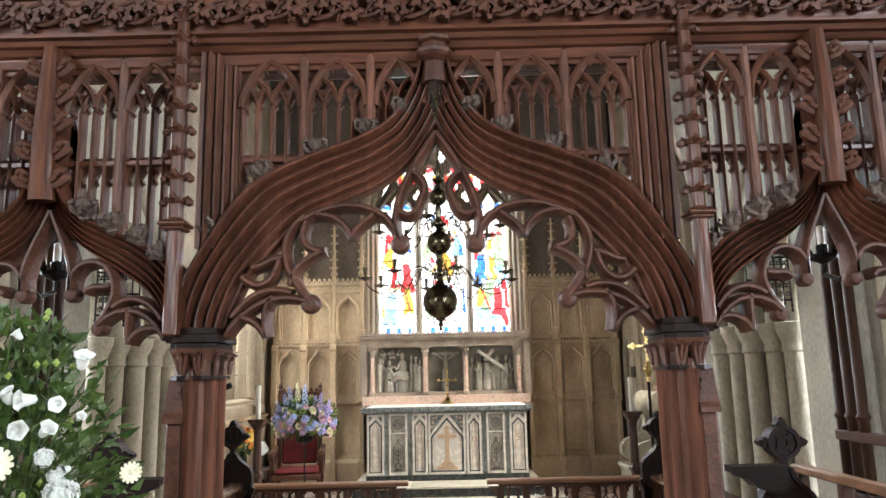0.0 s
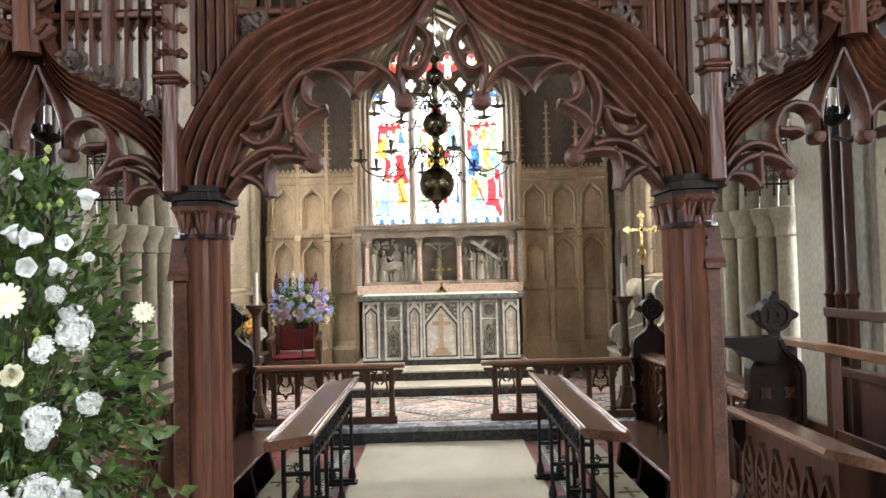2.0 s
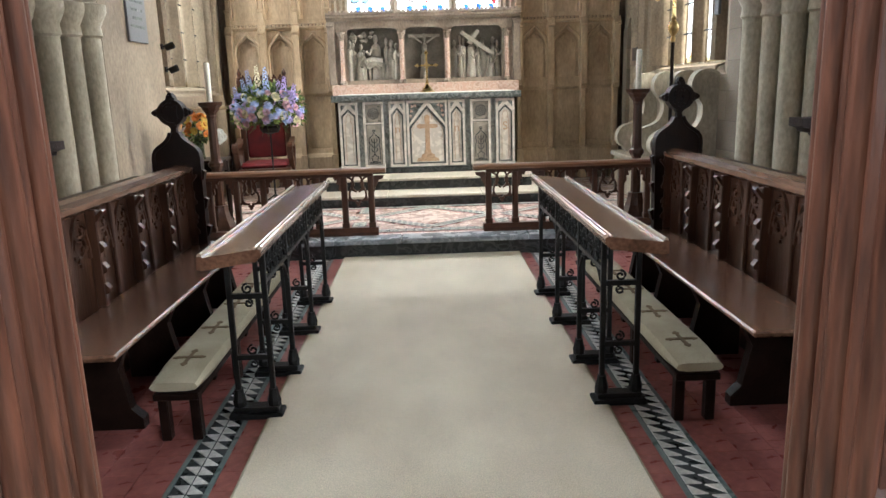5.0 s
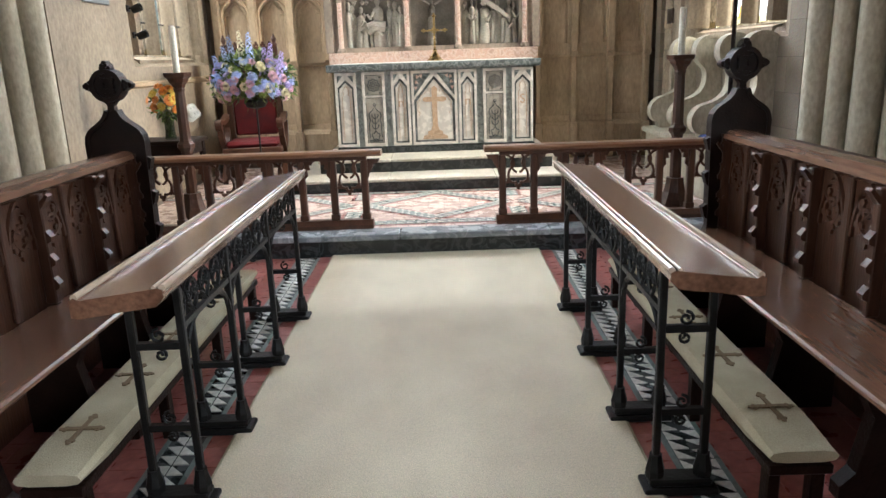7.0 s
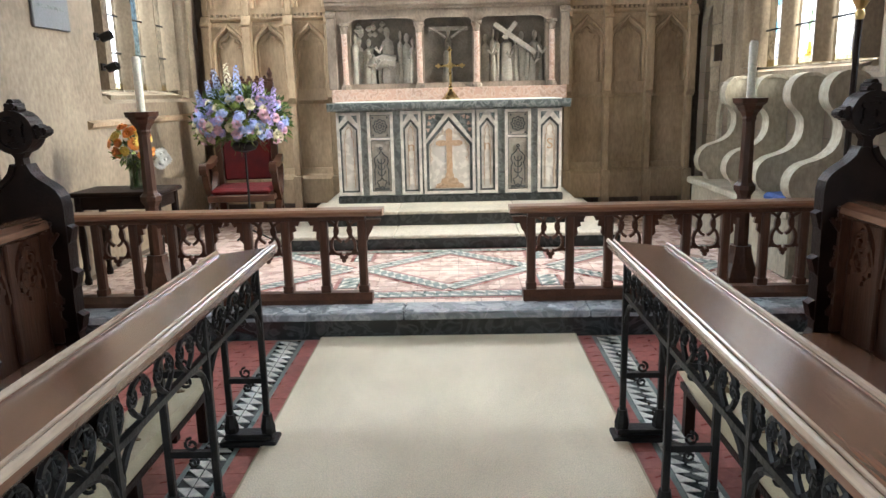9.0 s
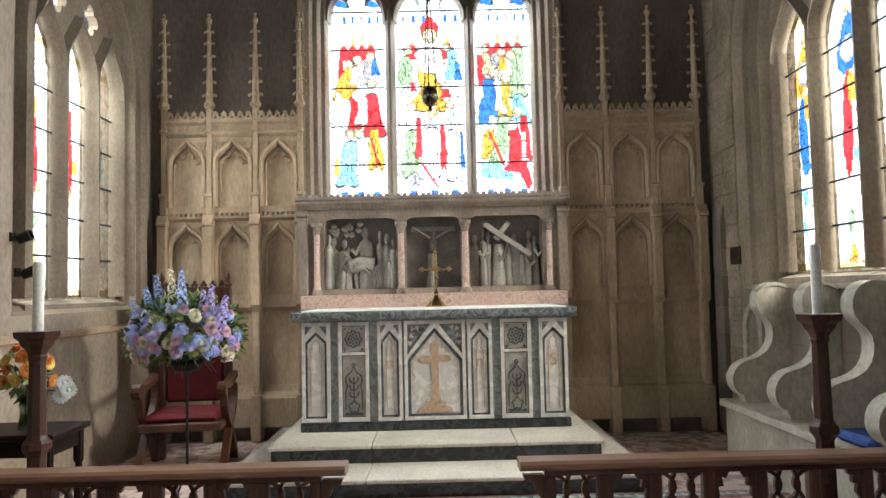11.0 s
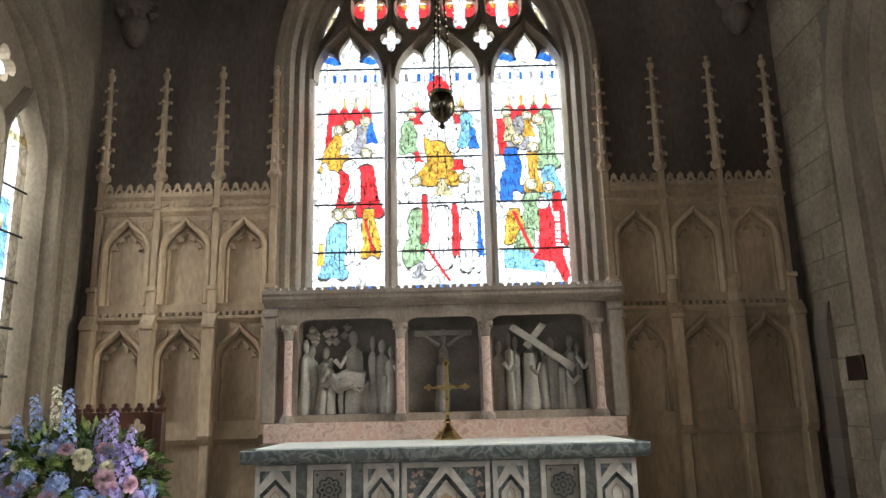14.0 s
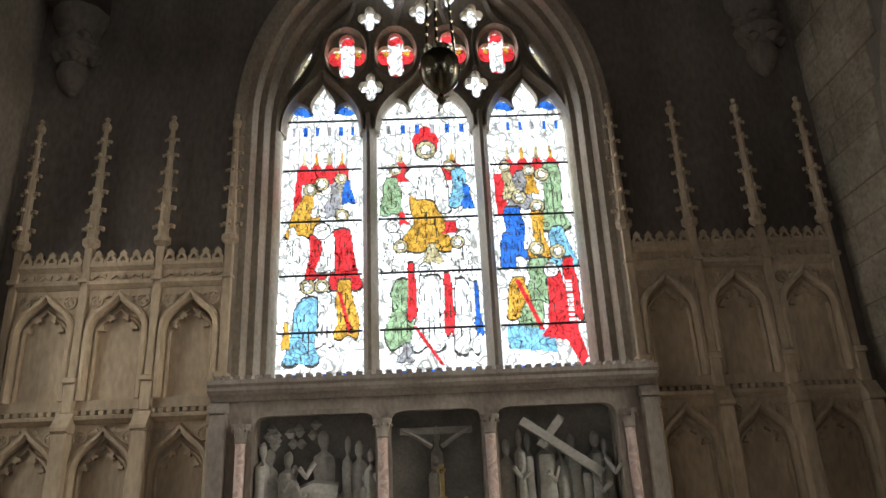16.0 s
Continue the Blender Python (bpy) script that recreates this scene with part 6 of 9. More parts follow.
def choir_stall(s):
    st = thing("choir_stall", "dark oak choir stall with panelled back and poppyhead ends", "choir stall", "choir stalls", "", pose(CX, 0, 0))
    X = lambda x: s * x
    y0, y1 = 4.18, 6.22
    bm = BM()
    x0, x1 = sorted((X(1.36), X(1.74)))
    box(bm, x0, x1, y0 - 0.25, y1 - 0.03, 0.425, 0.455, 0.009)
    part("seat", bm, SEAT, st, "worn polished oak seat board")
    for y in (4.2, 4.85, 5.5, 6.1):
        bm = BM()
        slab(bm, [(1.40, 0), (1.70, 0), (1.70, 0.425), (1.42, 0.425), (1.44, 0.36), (1.47, 0.30), (1.45, 0.2), (1.43, 0.1), (1.38, 0.05), (1.38, 0)], y - 0.03, y + 0.03, lambda a, b, d: (X(a), d, b))
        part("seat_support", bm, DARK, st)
    bm = BM()
    x0, x1 = sorted((X(1.76), X(1.79)))
    box(bm, x0, x1, y0, y1, 0.0, 0.97)
    part("back_board", bm, STALL_V, st, "vertical oak back panels")
    bm = BM()
    slab(bm, [(1.70, 0.985), (1.705, 1.01), (1.74, 1.03), (1.80, 1.035), (1.84, 1.01), (1.84, 0.985), (1.80, 0.975), (1.75, 0.955), (1.725, 0.975)], y0 - 0.02, y1, lambda a, b, d: (X(a), d, b))
    part("top_rail", bm, SEAT, st, "moulded oak top rail with worn edge")
    P = lambda a, b, d: (X(1.758 + d), a, b)
    n = 8
    step = (y1 - y0) / n
    for i in range(n + 1):
        bm = BM()
        y = y0 + i * step
        deep = 0.055 if i % 2 == 0 else 0.022
        x0, x1 = sorted((X(1.76 - deep), X(1.76)))
        box(bm, x0, x1, y - 0.022, y + 0.022, 0.455, 0.965, 0.006)
        if i % 2 == 0:
            slab(bm, [(1.706, 0.90), (1.665, 0.955), (1.675, 0.965), (1.71, 0.93)], y - 0.022, y + 0.022, lambda a, b, d: (X(a), d, b))
            for k in range(3):
                slab(bm, [(1.706, 0.74 - 0.11 * k), (1.685, 0.75 - 0.11 * k), (1.682, 0.77 - 0.11 * k), (1.706, 0.80 - 0.11 * k)], y - 0.02, y + 0.02, lambda a, b, d: (X(a), d, b))
        part("stile", bm, STALL_V, st)
        if i < n:
            bm = BM()
            leaves = leaf_panel(bm, y + step / 2, step / 2 - 0.03, 0.72, 0.95, P)
            tracery = part("carved_panel_head", bm, STALL_V, st)
            for a, b, r, t in leaves:
                bm = BM()
                slab(bm, foil(a, b, r, 3, t, 4), -0.010, 0.004, P)
                part("carved_leaf", bm, STALL_V, tracery)
    stall_end(st, s, y1 + 0.02, 1.62, 1.98, 1.18, 1.40)
    stall_end(st, s, 4.17, 1.72, 2.06, 1.22, 1.46)
    # book ledge behind the back, for the row above
    bm = BM()
    x0, x1 = sorted((X(1.80), X(2.1)))
    box(bm, x0, x1, y0 + 0.05, y1 - 0.05, 0.94, 0.97, 0.005)
    part("book_ledge", bm, STALL, st)


choir_stall(-1)
choir_stall(1)


def return_desk(s):
    """Desk and seat behind the side bay of the screen, with carved front, and the high rail beyond."""
    d = thing("return_desk", "dark oak return desk with carved panel front and sloping top", "choir desk", "return desks", "", pose(CX, 0, 0))
    X = lambda x: s * x
    bm = BM()
    slab(bm, [(1.40, 1.03), (1.41, 1.05), (1.66, 0.99), (1.67, 0.96), (1.66, 0.945), (1.41, 1.01)], 2.75, 3.66, lambda a, b, e: (X(a), e, b))
    part("desktop", bm, SEAT, d, "polished sloping oak top")
    bm = BM()
    x0, x1 = sorted((X(1.47), X(1.50)))
    box(bm, x0, x1, 2.78, 3.62, 0.0, 1.0)
    part("front_board", bm, STALL_V, d)
    P = lambda a, b, e: (X(1.466 + e), a, b)
    for i in range(6):
        bm = BM()
        c = 2.85 + 0.14 * i
        pr = [(-0.010, -0.014), (0.010, -0.014), (0.012, 0.004), (-0.012, 0.004)]
        sweep(bm, [(c - 0.055, 0.2), (c - 0.055, 0.74)] + bez((c - 0.055, 0.74), (c - 0.055, 0.86), (c, 0.88), (c, 0.92), 5) + bez((c, 0.92), (c, 0.88), (c + 0.055, 0.86), (c + 0.055, 0.74), 5) + [(c + 0.055, 0.2)], pr, P)
        for k in range(9):
            for q in (-1, 1):
                slab(bm, [(c, 0.30 + 0.055 * k), (c + q * 0.042, 0.34 + 0.055 * k), (c + q * 0.036, 0.365 + 0.055 * k), (c, 0.335 + 0.055 * k)], -0.010, 0.004, P)
        part("carved_panel", bm, STALL_V, d, "oak panel carved with leaf ornament")
    bm = BM()
    slab(bm, [(1.42, 0), (1.62, 0), (1.62, 0.9), (1.50, 0.98), (1.40, 0.99), (1.41, 0.9), (1.46, 0.82), (1.48, 0.7), (1.44, 0.6), (1.40, 0.52)], 3.60, 3.66, lambda a, b, e: (X(a), e, b))
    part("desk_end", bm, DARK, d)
    r = thing("return_stall", "oak return stall with paler rail on slim posts", "choir stall", "return stalls", "", pose(CX, 0, 0))
    bm = BM()
    x0, x1 = sorted((X(2.04), X(2.12)))
    box(bm, x0, x1, 2.55, 4.42, 1.265, 1.31, 0.008)
    part("rail", bm, RAILTOP, r, "oak rail, paler than its posts")
    for y in (2.7, 3.3, 3.9, 4.36):
        bm = BM()
        x0, x1 = sorted((X(2.05), X(2.11)))
        box(bm, x0, x1, y - 0.03, y + 0.03, 0, 1.266, 0.006)
        part("post", bm, STALL_V, r)
    bm = BM()
    x0, x1 = sorted((X(2.07), X(2.095)))
    box(bm, x0, x1, 2.6, 4.4, 0, 0.86)
    part("panel", bm, STALL_V, r)
    bm = BM()
    x0, x1 = sorted((X(1.70), X(2.05)))
    box(bm, x0, x1, 2.75, 3.9, 0.42, 0.455, 0.008)
    part("seat", bm, RAILTOP, r, "tan oak seat board")
    bm = BM()
    x0, x1 = sorted((X(1.80), X(1.84)))
    box(bm, x0, x1, 2.8, 3.85, 0, 0.42)
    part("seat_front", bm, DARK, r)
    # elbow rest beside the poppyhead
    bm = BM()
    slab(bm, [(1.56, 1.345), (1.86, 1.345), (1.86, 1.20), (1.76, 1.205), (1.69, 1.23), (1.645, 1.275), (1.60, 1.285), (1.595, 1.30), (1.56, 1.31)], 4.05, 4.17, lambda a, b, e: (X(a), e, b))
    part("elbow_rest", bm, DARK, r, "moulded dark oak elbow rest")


return_desk(-1)
return_desk(1)

# ---- stone panelling of the east wall ----
def ogee_head(c, w, zs, zt, n=6):
    right = bez((c + w, zs), (c + w, zs + (zt - zs) * 0.55), (c + w * 0.35, zs + (zt - zs) * 0.6), (c, zt), n)
    return right + [(2 * c - a, b) for a, b in right[::-1]][1:]


PX = (1.33, 1.78, 2.25, 2.71)
FY = EAST - 0.075
ST = [(-0.022, -0.012), (-0.010, -0.034), (0.010, -0.034), (0.022, -0.012), (0.024, 0.03), (-0.024, 0.03)]


def at_fy(a, b, d):
    return (CX + a, FY + d, b)


def stone_bay(parent, c, w, z0, z1, crest):
    """One niche panel with ogee head, cusps, carved spandrels and a moulded top."""
    lo, hi = z0 + 0.06, z1 - 0.20
    opening = [(c - w * 0.82, lo), (c + w * 0.82, lo)] + ogee_head(c, w * 0.82, hi - 0.12, hi + 0.08)
    bm = BM()
    holed(bm, [(c - w, z0), (c + w, z0), (c + w, z1 - 0.04), (c - w, z1 - 0.04)], [opening], 0.0, 0.075, at_fy)
    part("panel_surround", bm, CARVE, parent)
    bm = BM()
    slab(bm, [(c - w * 0.9, z0 + 0.02), (c + w * 0.9, z0 + 0.02), (c + w * 0.9, z1 - 0.06), (c - w * 0.9, z1 - 0.06)], 0.045, 0.07, at_fy)
    part("panel_field", bm, CARVE, parent)
    bm = BM()
    sweep(bm, [(c + w * 0.88, lo)] + ogee_head(c, w * 0.88, hi - 0.12, hi + 0.12) + [(c - w * 0.88, lo)], ST, at_fy)
    part("ogee_moulding", bm, CARVE, parent, "", True)
    bm = BM()
    sweep(bm, [(c + w * 0.70, lo)] + ogee_head(c, w * 0.70, hi - 0.14, hi + 0.03) + [(c - w * 0.70, lo)], [(0.5 * u, 0.5 * d + 0.035) for u, d in ST], at_fy)
    for x, z, t in ((-0.50, hi - 0.10, 200), (-0.24, hi - 0.035, 240), (0.24, hi - 0.035, 300), (0.50, hi - 0.10, 340)):
        slab(bm, foil(c + w * x, z, 0.026, 3, t, 4), 0.005, 0.06, at_fy)
    part("cusping", bm, CARVE, parent)
    bm = BM()
    for s in (-1, 1):
        x, z = c + s * w * 0.72, hi + 0.075
        sweep(bm, arc(x, z, 0.040, 0, 330, 11), [(-0.006, -0.014), (0.006, -0.014), (0.008, 0.004), (-0.008, 0.004)], at_fy, True)
        for k in range(5):
            a = radians(72 * k + 20)
            slab(bm, foil(x + 0.022 * math.cos(a), z + 0.022 * math.sin(a), 0.014, 3, 72 * k, 3), -0.012, 0.003, at_fy)
        for k in range(3):
            slab(bm, foil(x - s * w * (0.18 + 0.14 * k), z + 0.028 + 0.006 * k, 0.018, 3, 90 * k + 30, 4), -0.012, 0.003, at_fy)
    part("spandrel_carving", bm, CARVE, parent)
    bm = BM()
    P = lambda a, b, d: (CX + d, FY + a, b)
    slab(bm, [(0.07, z1 - 0.05), (-0.01, z1 - 0.045), (-0.045, z1 - 0.02), (-0.05, z1), (-0.03, z1 + 0.006), (0.07, z1 + 0.006)], c - w, c + w, P)
    part("string_course", bm, CARVE, parent)
    if crest:
        bm = BM()
        slab(bm, [(0.06, z1 + 0.006), (-0.012, z1 + 0.006), (-0.012, z1 + 0.075), (-0.05, z1 + 0.10), (-0.05, z1 + 0.12), (0.06, z1 + 0.12)], c - w, c + w, P)
        for k in range(7):
            slab(bm, foil(c - w * 0.84 + w * 0.28 * k, z1 + 0.042, 0.022, 3, 60 * k, 4), -0.024, -0.01, at_fy)
        part("frieze", bm, CARVE, parent, "carved leaf frieze")
        for k in range(5):
            q, u, z = c - w * 0.8 + w * 0.4 * k, w * 0.19, z1 + 0.12
            bm = BM()
            holed(bm, [(q - u, z), (q + u, z), (q + u * 0.95, z + 0.035), (q + u * 0.55, z + 0.055), (q + u * 0.6, z + 0.075), (q, z + 0.10), (q - u * 0.6, z + 0.075), (q - u * 0.55, z + 0.055), (q - u * 0.95, z + 0.035)], [foil(q, z + 0.035, u * 0.5, 3, 90, 4)], -0.03, 0.0, at_fy)
            part("cresting", bm, CARVE, parent)
    else:
        for k in range(8):
            q = c - w * 0.875 + w * 0.25 * k
            bm = BM()
            box(bm, CX + q - 0.016, CX + q + 0.016, FY - 0.035, FY + 0.03, z1 + 0.006, z1 + 0.034, 0.004)
            part("merlon", bm, CARVE, parent)


pinn = tiers = None
for s in (-1, 1):
    pan = thing("stone_panelling", "carved limestone wall panelling with crocketed pinnacles", "wall panelling", "east wall panelling", "structure")
    for i in range(3):
        c, w = s * (PX[i] + PX[i + 1]) / 2, (PX[i + 1] - PX[i]) / 2 - 0.028
        stone_bay(pan, c, w, 1.55, 2.40, False)
        stone_bay(pan, c, w, 2.44, 3.26, True)
        bm = BM()
        P = lambda a, b, d: (CX + d, EAST + a, b)
        slab(bm, [(0, 1.44), (-0.05, 1.44), (-0.08, 1.48), (-0.085, 1.55), (0, 1.55)], c - w, c + w, P)
        slab(bm, [(0, 0.3), (-0.13, 0.3), (-0.13, 0.58), (-0.10, 0.62), (-0.06, 0.64), (-0.04, 0.70), (0, 0.72)], c - w, c + w, P)
        part("string_course", bm, CARVE, pan)
        bm = BM()
        slab(bm, rect(c - w, c + w, 0.70, 1.45), 0.045, 0.074, at_fy)
        part("lower_field", bm, CARVE, pan)
    for x in PX:
        bm = BM()
        X = CX + s * x
        box(bm, X - 0.05, X + 0.05, EAST - 0.17, EAST, STEP1, 0.62, 0.008)
        box(bm, X - 0.036, X + 0.036, EAST - 0.13, EAST, 0.62, 1.5, 0.008)
        box(bm, X - 0.046, X + 0.046, EAST - 0.17, EAST, 1.5, 2.30, 0.008)
        slab(bm, [(-0.17, 2.30), (-0.185, 2.31), (-0.185, 2.33), (-0.12, 2.42), (0, 2.42), (0, 2.3)], X - 0.05, X + 0.05, lambda a, b, d: (d, EAST + a, b))
        box(bm, X - 0.034, X + 0.034, EAST - 0.12, EAST, 2.42, 2.62, 0.006)
        box(bm, X - 0.042, X + 0.042, EAST - 0.14, EAST, 2.60, 2.64, 0.008)
        box(bm, X - 0.028, X + 0.028, EAST - 0.10, EAST, 2.64, 3.50, 0.006)
        box(bm, X - 0.036, X + 0.036, EAST - 0.12, EAST, 3.26, 3.29, 0.006)
        slab(bm, [(-0.13, 1.44), (-0.17, 1.50), (0, 1.50), (0, 1.44)], X - 0.046, X + 0.046, lambda a, b, d: (d, EAST + a, b))
        part("buttress_shaft", bm, CARVE, pan)
        if pinn is None:
            bm = BM()
            lathe(bm, [(0.03, 3.50), (0.058, 3.53), (0.058, 3.56), (0.042, 3.57), (0.036, 3.60), (0.016, 4.38), (0.03, 4.40), (0.034, 4.43), (0.012, 4.46), (0.02, 4.485), (0.004, 4.50)], 8)
            pinn = part("pinnacle", bm, CARVE, pan, "tapering stone pinnacle")
            pinn.matrix_basis = pose(X, EAST - 0.075, 0)
            bm = BM()
            for k in range(4):
                a = radians(90 * k)
                tube(bm, [(0.02 * math.cos(a), 0.02 * math.sin(a), -0.02), (0.05 * math.cos(a), 0.05 * math.sin(a), 0.0), (0.066 * math.cos(a), 0.066 * math.sin(a), -0.004), (0.062 * math.cos(a), 0.062 * math.sin(a), -0.026)], 0.015, 6, 0.85)
            tiers = part("crocket_tier", bm, CARVE, pinn, "", True)
            zs = [3.655, 3.79, 3.925, 4.06, 4.19, 4.31]
            tiers.matrix_basis = pose(0, 0, zs[0])
            for k in range(1, 6):
                again(tiers, "crocket_tier", pinn, pose(0, 0, zs[k]) @ Matrix.Scale(1 - 0.06 * k, 4))
        else:
            o = again(pinn, "pinnacle", pan, pose(X, EAST - 0.075, 0))
            for k in range(6):
                again(tiers, "crocket_tier", o, pose(0, 0, zs[k]) @ Matrix.Scale(1 - 0.06 * k, 4))

# ---- reredos ----
rer = thing("reredos", "marble reredos with three relief panels between pink columns", "reredos", "", "")
bm = BM()
box(bm, CX - 1.30, CX + 1.30, 11.28, EAST - 0.002, 1.445, 1.585, 0.008)
part("gradine", bm, PINK_MARBLE, rer, "mottled pink marble shelf block")
OPEN = [(-1.09, -0.345), (-0.285, 0.285), (0.345, 1.09)]
bm = BM()
holes = []
for a, b in OPEN:
    holes.append([(a, 1.64), (b, 1.64), (b, 2.25)] + bez((b, 2.25), (b, 2.33), (b - 0.04, 2.345), (b - 0.10, 2.35), 4)[1:] + bez((a + 0.10, 2.35), (a + 0.04, 2.345), (a, 2.33), (a, 2.25), 4))
holed(bm, [(-1.27, 1.585), (1.27, 1.585), (1.27, 2.43), (-1.27, 2.43)], holes, 11.36, 11.50, lambda a, b, d: (CX + a, d, b))
part("frame", bm, RER_STONE, rer, "pale carved stone frame")
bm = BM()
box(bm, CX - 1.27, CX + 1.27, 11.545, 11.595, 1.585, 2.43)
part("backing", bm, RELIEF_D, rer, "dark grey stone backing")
for a, b in OPEN:
    bm = BM()
    for e in (a, b):
        box(bm, CX + e - 0.012, CX + e + 0.012, 11.50, 11.545, 1.62, 2.36)
    box(bm, CX + a, CX + b, 11.50, 11.545, 1.62, 1.645)
    part("reveal", bm, RER_STONE, rer)
    bm = BM()
    sweep(bm, [(a, 1.64), (a, 2.25)] + bez((a, 2.25), (a, 2.33), (a + 0.04, 2.345), (a + 0.10, 2.35), 4)[1:] + bez((b - 0.10, 2.35), (b - 0.04, 2.345), (b, 2.33), (b, 2.25), 4) + [(b, 1.64)], [(-0.014, 11.345), (0.014, 11.345), (0.014, 11.37), (-0.014, 11.37)], lambda p, q, d: (CX + p, d, q))
    part("arch_moulding", bm, RER_STONE, rer)
for x in (-1.14, -0.315, 0.315, 1.14):
    bm = BM()
    lathe(bm, [(0.05, 1.585), (0.05, 1.61), (0.036, 1.64), (0.03, 1.67), (0.03, 2.2)], 12, (CX + x, 11.33, 0))
    part("column", bm, PINK_MARBLE, rer, "slim pink marble column", True)
    bm = BM()
    lathe(bm, [(0.03, 2.18), (0.036, 2.19), (0.032, 2.20), (0.04, 2.24), (0.056, 2.275), (0.058, 2.29)], 12, (CX + x, 11.33, 0))
    for k in range(8):
        a = 2 * math.pi * k / 8
        lathe(bm, [(0.004, -0.012), (0.013, 0.0), (0.004, 0.012)], 5, (CX + x + 0.05 * math.cos(a), 11.33 + 0.05 * math.sin(a), 2.255))
    foot = BM()
    lathe(foot, [(0.055, 1.585), (0.055, 1.615), (0.04, 1.64)], 8, (CX + x, 11.33, 0))
    part("column_base", foot, RER_STONE, rer)
    part("capital", bm, RER_STONE, rer, "", True)
bm = BM()
slab(bm, [(11.60, 2.43), (11.33, 2.43), (11.31, 2.45), (11.27, 2.46), (11.25, 2.48), (11.25, 2.50), (11.23, 2.515), (11.23, 2.54), (11.60, 2.54)], CX - 1.33, CX + 1.33, lambda a, b, d: (d, a, b))
part("cornice", bm, RER_STONE, rer, "moulded stone cornice")
for k in range(44):
    bm = BM()
    q = CX - 1.30 + 2.6 * (k + 0.5) / 44
    box(bm, q - 0.018, q + 0.018, 11.235, 11.30, 2.54, 2.565, 0.004)
    part("merlon", bm, RER_STONE, rer)
for s in (-1, 1):
    bm = BM()
    box(bm, CX + s * 1.28 - 0.05, CX + s * 1.28 + 0.05, 11.31, EAST, 1.585, 2.36, 0.008)
    slab(bm, [(11.29, 2.36), (11.29, 2.38), (11.36, 2.44), (EAST, 2.44), (EAST, 2.36)], CX + s * 1.28 - 0.055, CX + s * 1.28 + 0.055, lambda a, b, d: (d, a, b))
    part("side_pier", bm, RER_STONE, rer)


def blob(bm, x, z, w, h, d, lean=0.0, n=14):
    """A plain draped upright mass of the relief, half sunk in the ground."""
    prof = ((0.0, 1.0), (0.12, 1.0), (0.3, 0.82), (0.5, 0.7), (0.66, 0.8), (0.74, 0.72), (0.79, 0.3), (0.82, 0.26), (0.87, 0.46), (0.94, 0.46), (0.985, 0.25), (1.0, 0.05))
    rings = []
    for t, k in prof:
        rings.append([bm.verts.new((CX + x + lean * t * h + w * k * math.cos(math.pi * 2 * j / n) * (1 + 0.22 * math.sin(2.6 * j + x * 40) * (1 if t < 0.76 else 0.1)), 11.545 - d * k * (0.35 + 0.65 * math.sin(math.pi * 2 * j / n)), z + h * t)) for j in range(n)])
    for a, b in zip(rings, rings[1:]):
        for j in range(n):
            bm.faces.new((a[j], a[(j + 1) % n], b[(j + 1) % n], b[j]))
    bm.faces.new(rings[-1])


rr = random.Random(11)
groups = [[(-1.0, 0.52, 0.07, -0.02), (-0.92, 0.50, 0.06, 0.05), (-0.66, 0.62, 0.075, -0.05), (-0.48, 0.55, 0.06, 0.02), (-0.40, 0.5, 0.045, 0.0), (-0.44, 0.36, 0.04, 0.0), (-0.56, 0.34, 0.05, 0.1), (-1.05, 0.56, 0.05, 0), (-0.86, 0.42, 0.045, 0), (-0.54, 0.58, 0.04, 0)],
          [(0.0, 0.62, 0.045, 0.0), (-0.02, 0.45, 0.05, 0.02)],
          [(0.42, 0.52, 0.055, 0.0), (0.64, 0.56, 0.075, 0.03), (0.55, 0.55, 0.045, 0), (0.84, 0.54, 0.06, -0.04), (0.95, 0.55, 0.06, 0.03), (1.02, 0.5, 0.045, 0), (0.75, 0.5, 0.04, 0), (0.5, 0.58, 0.04, 0.0), (0.9, 0.4, 0.04, 0)]]
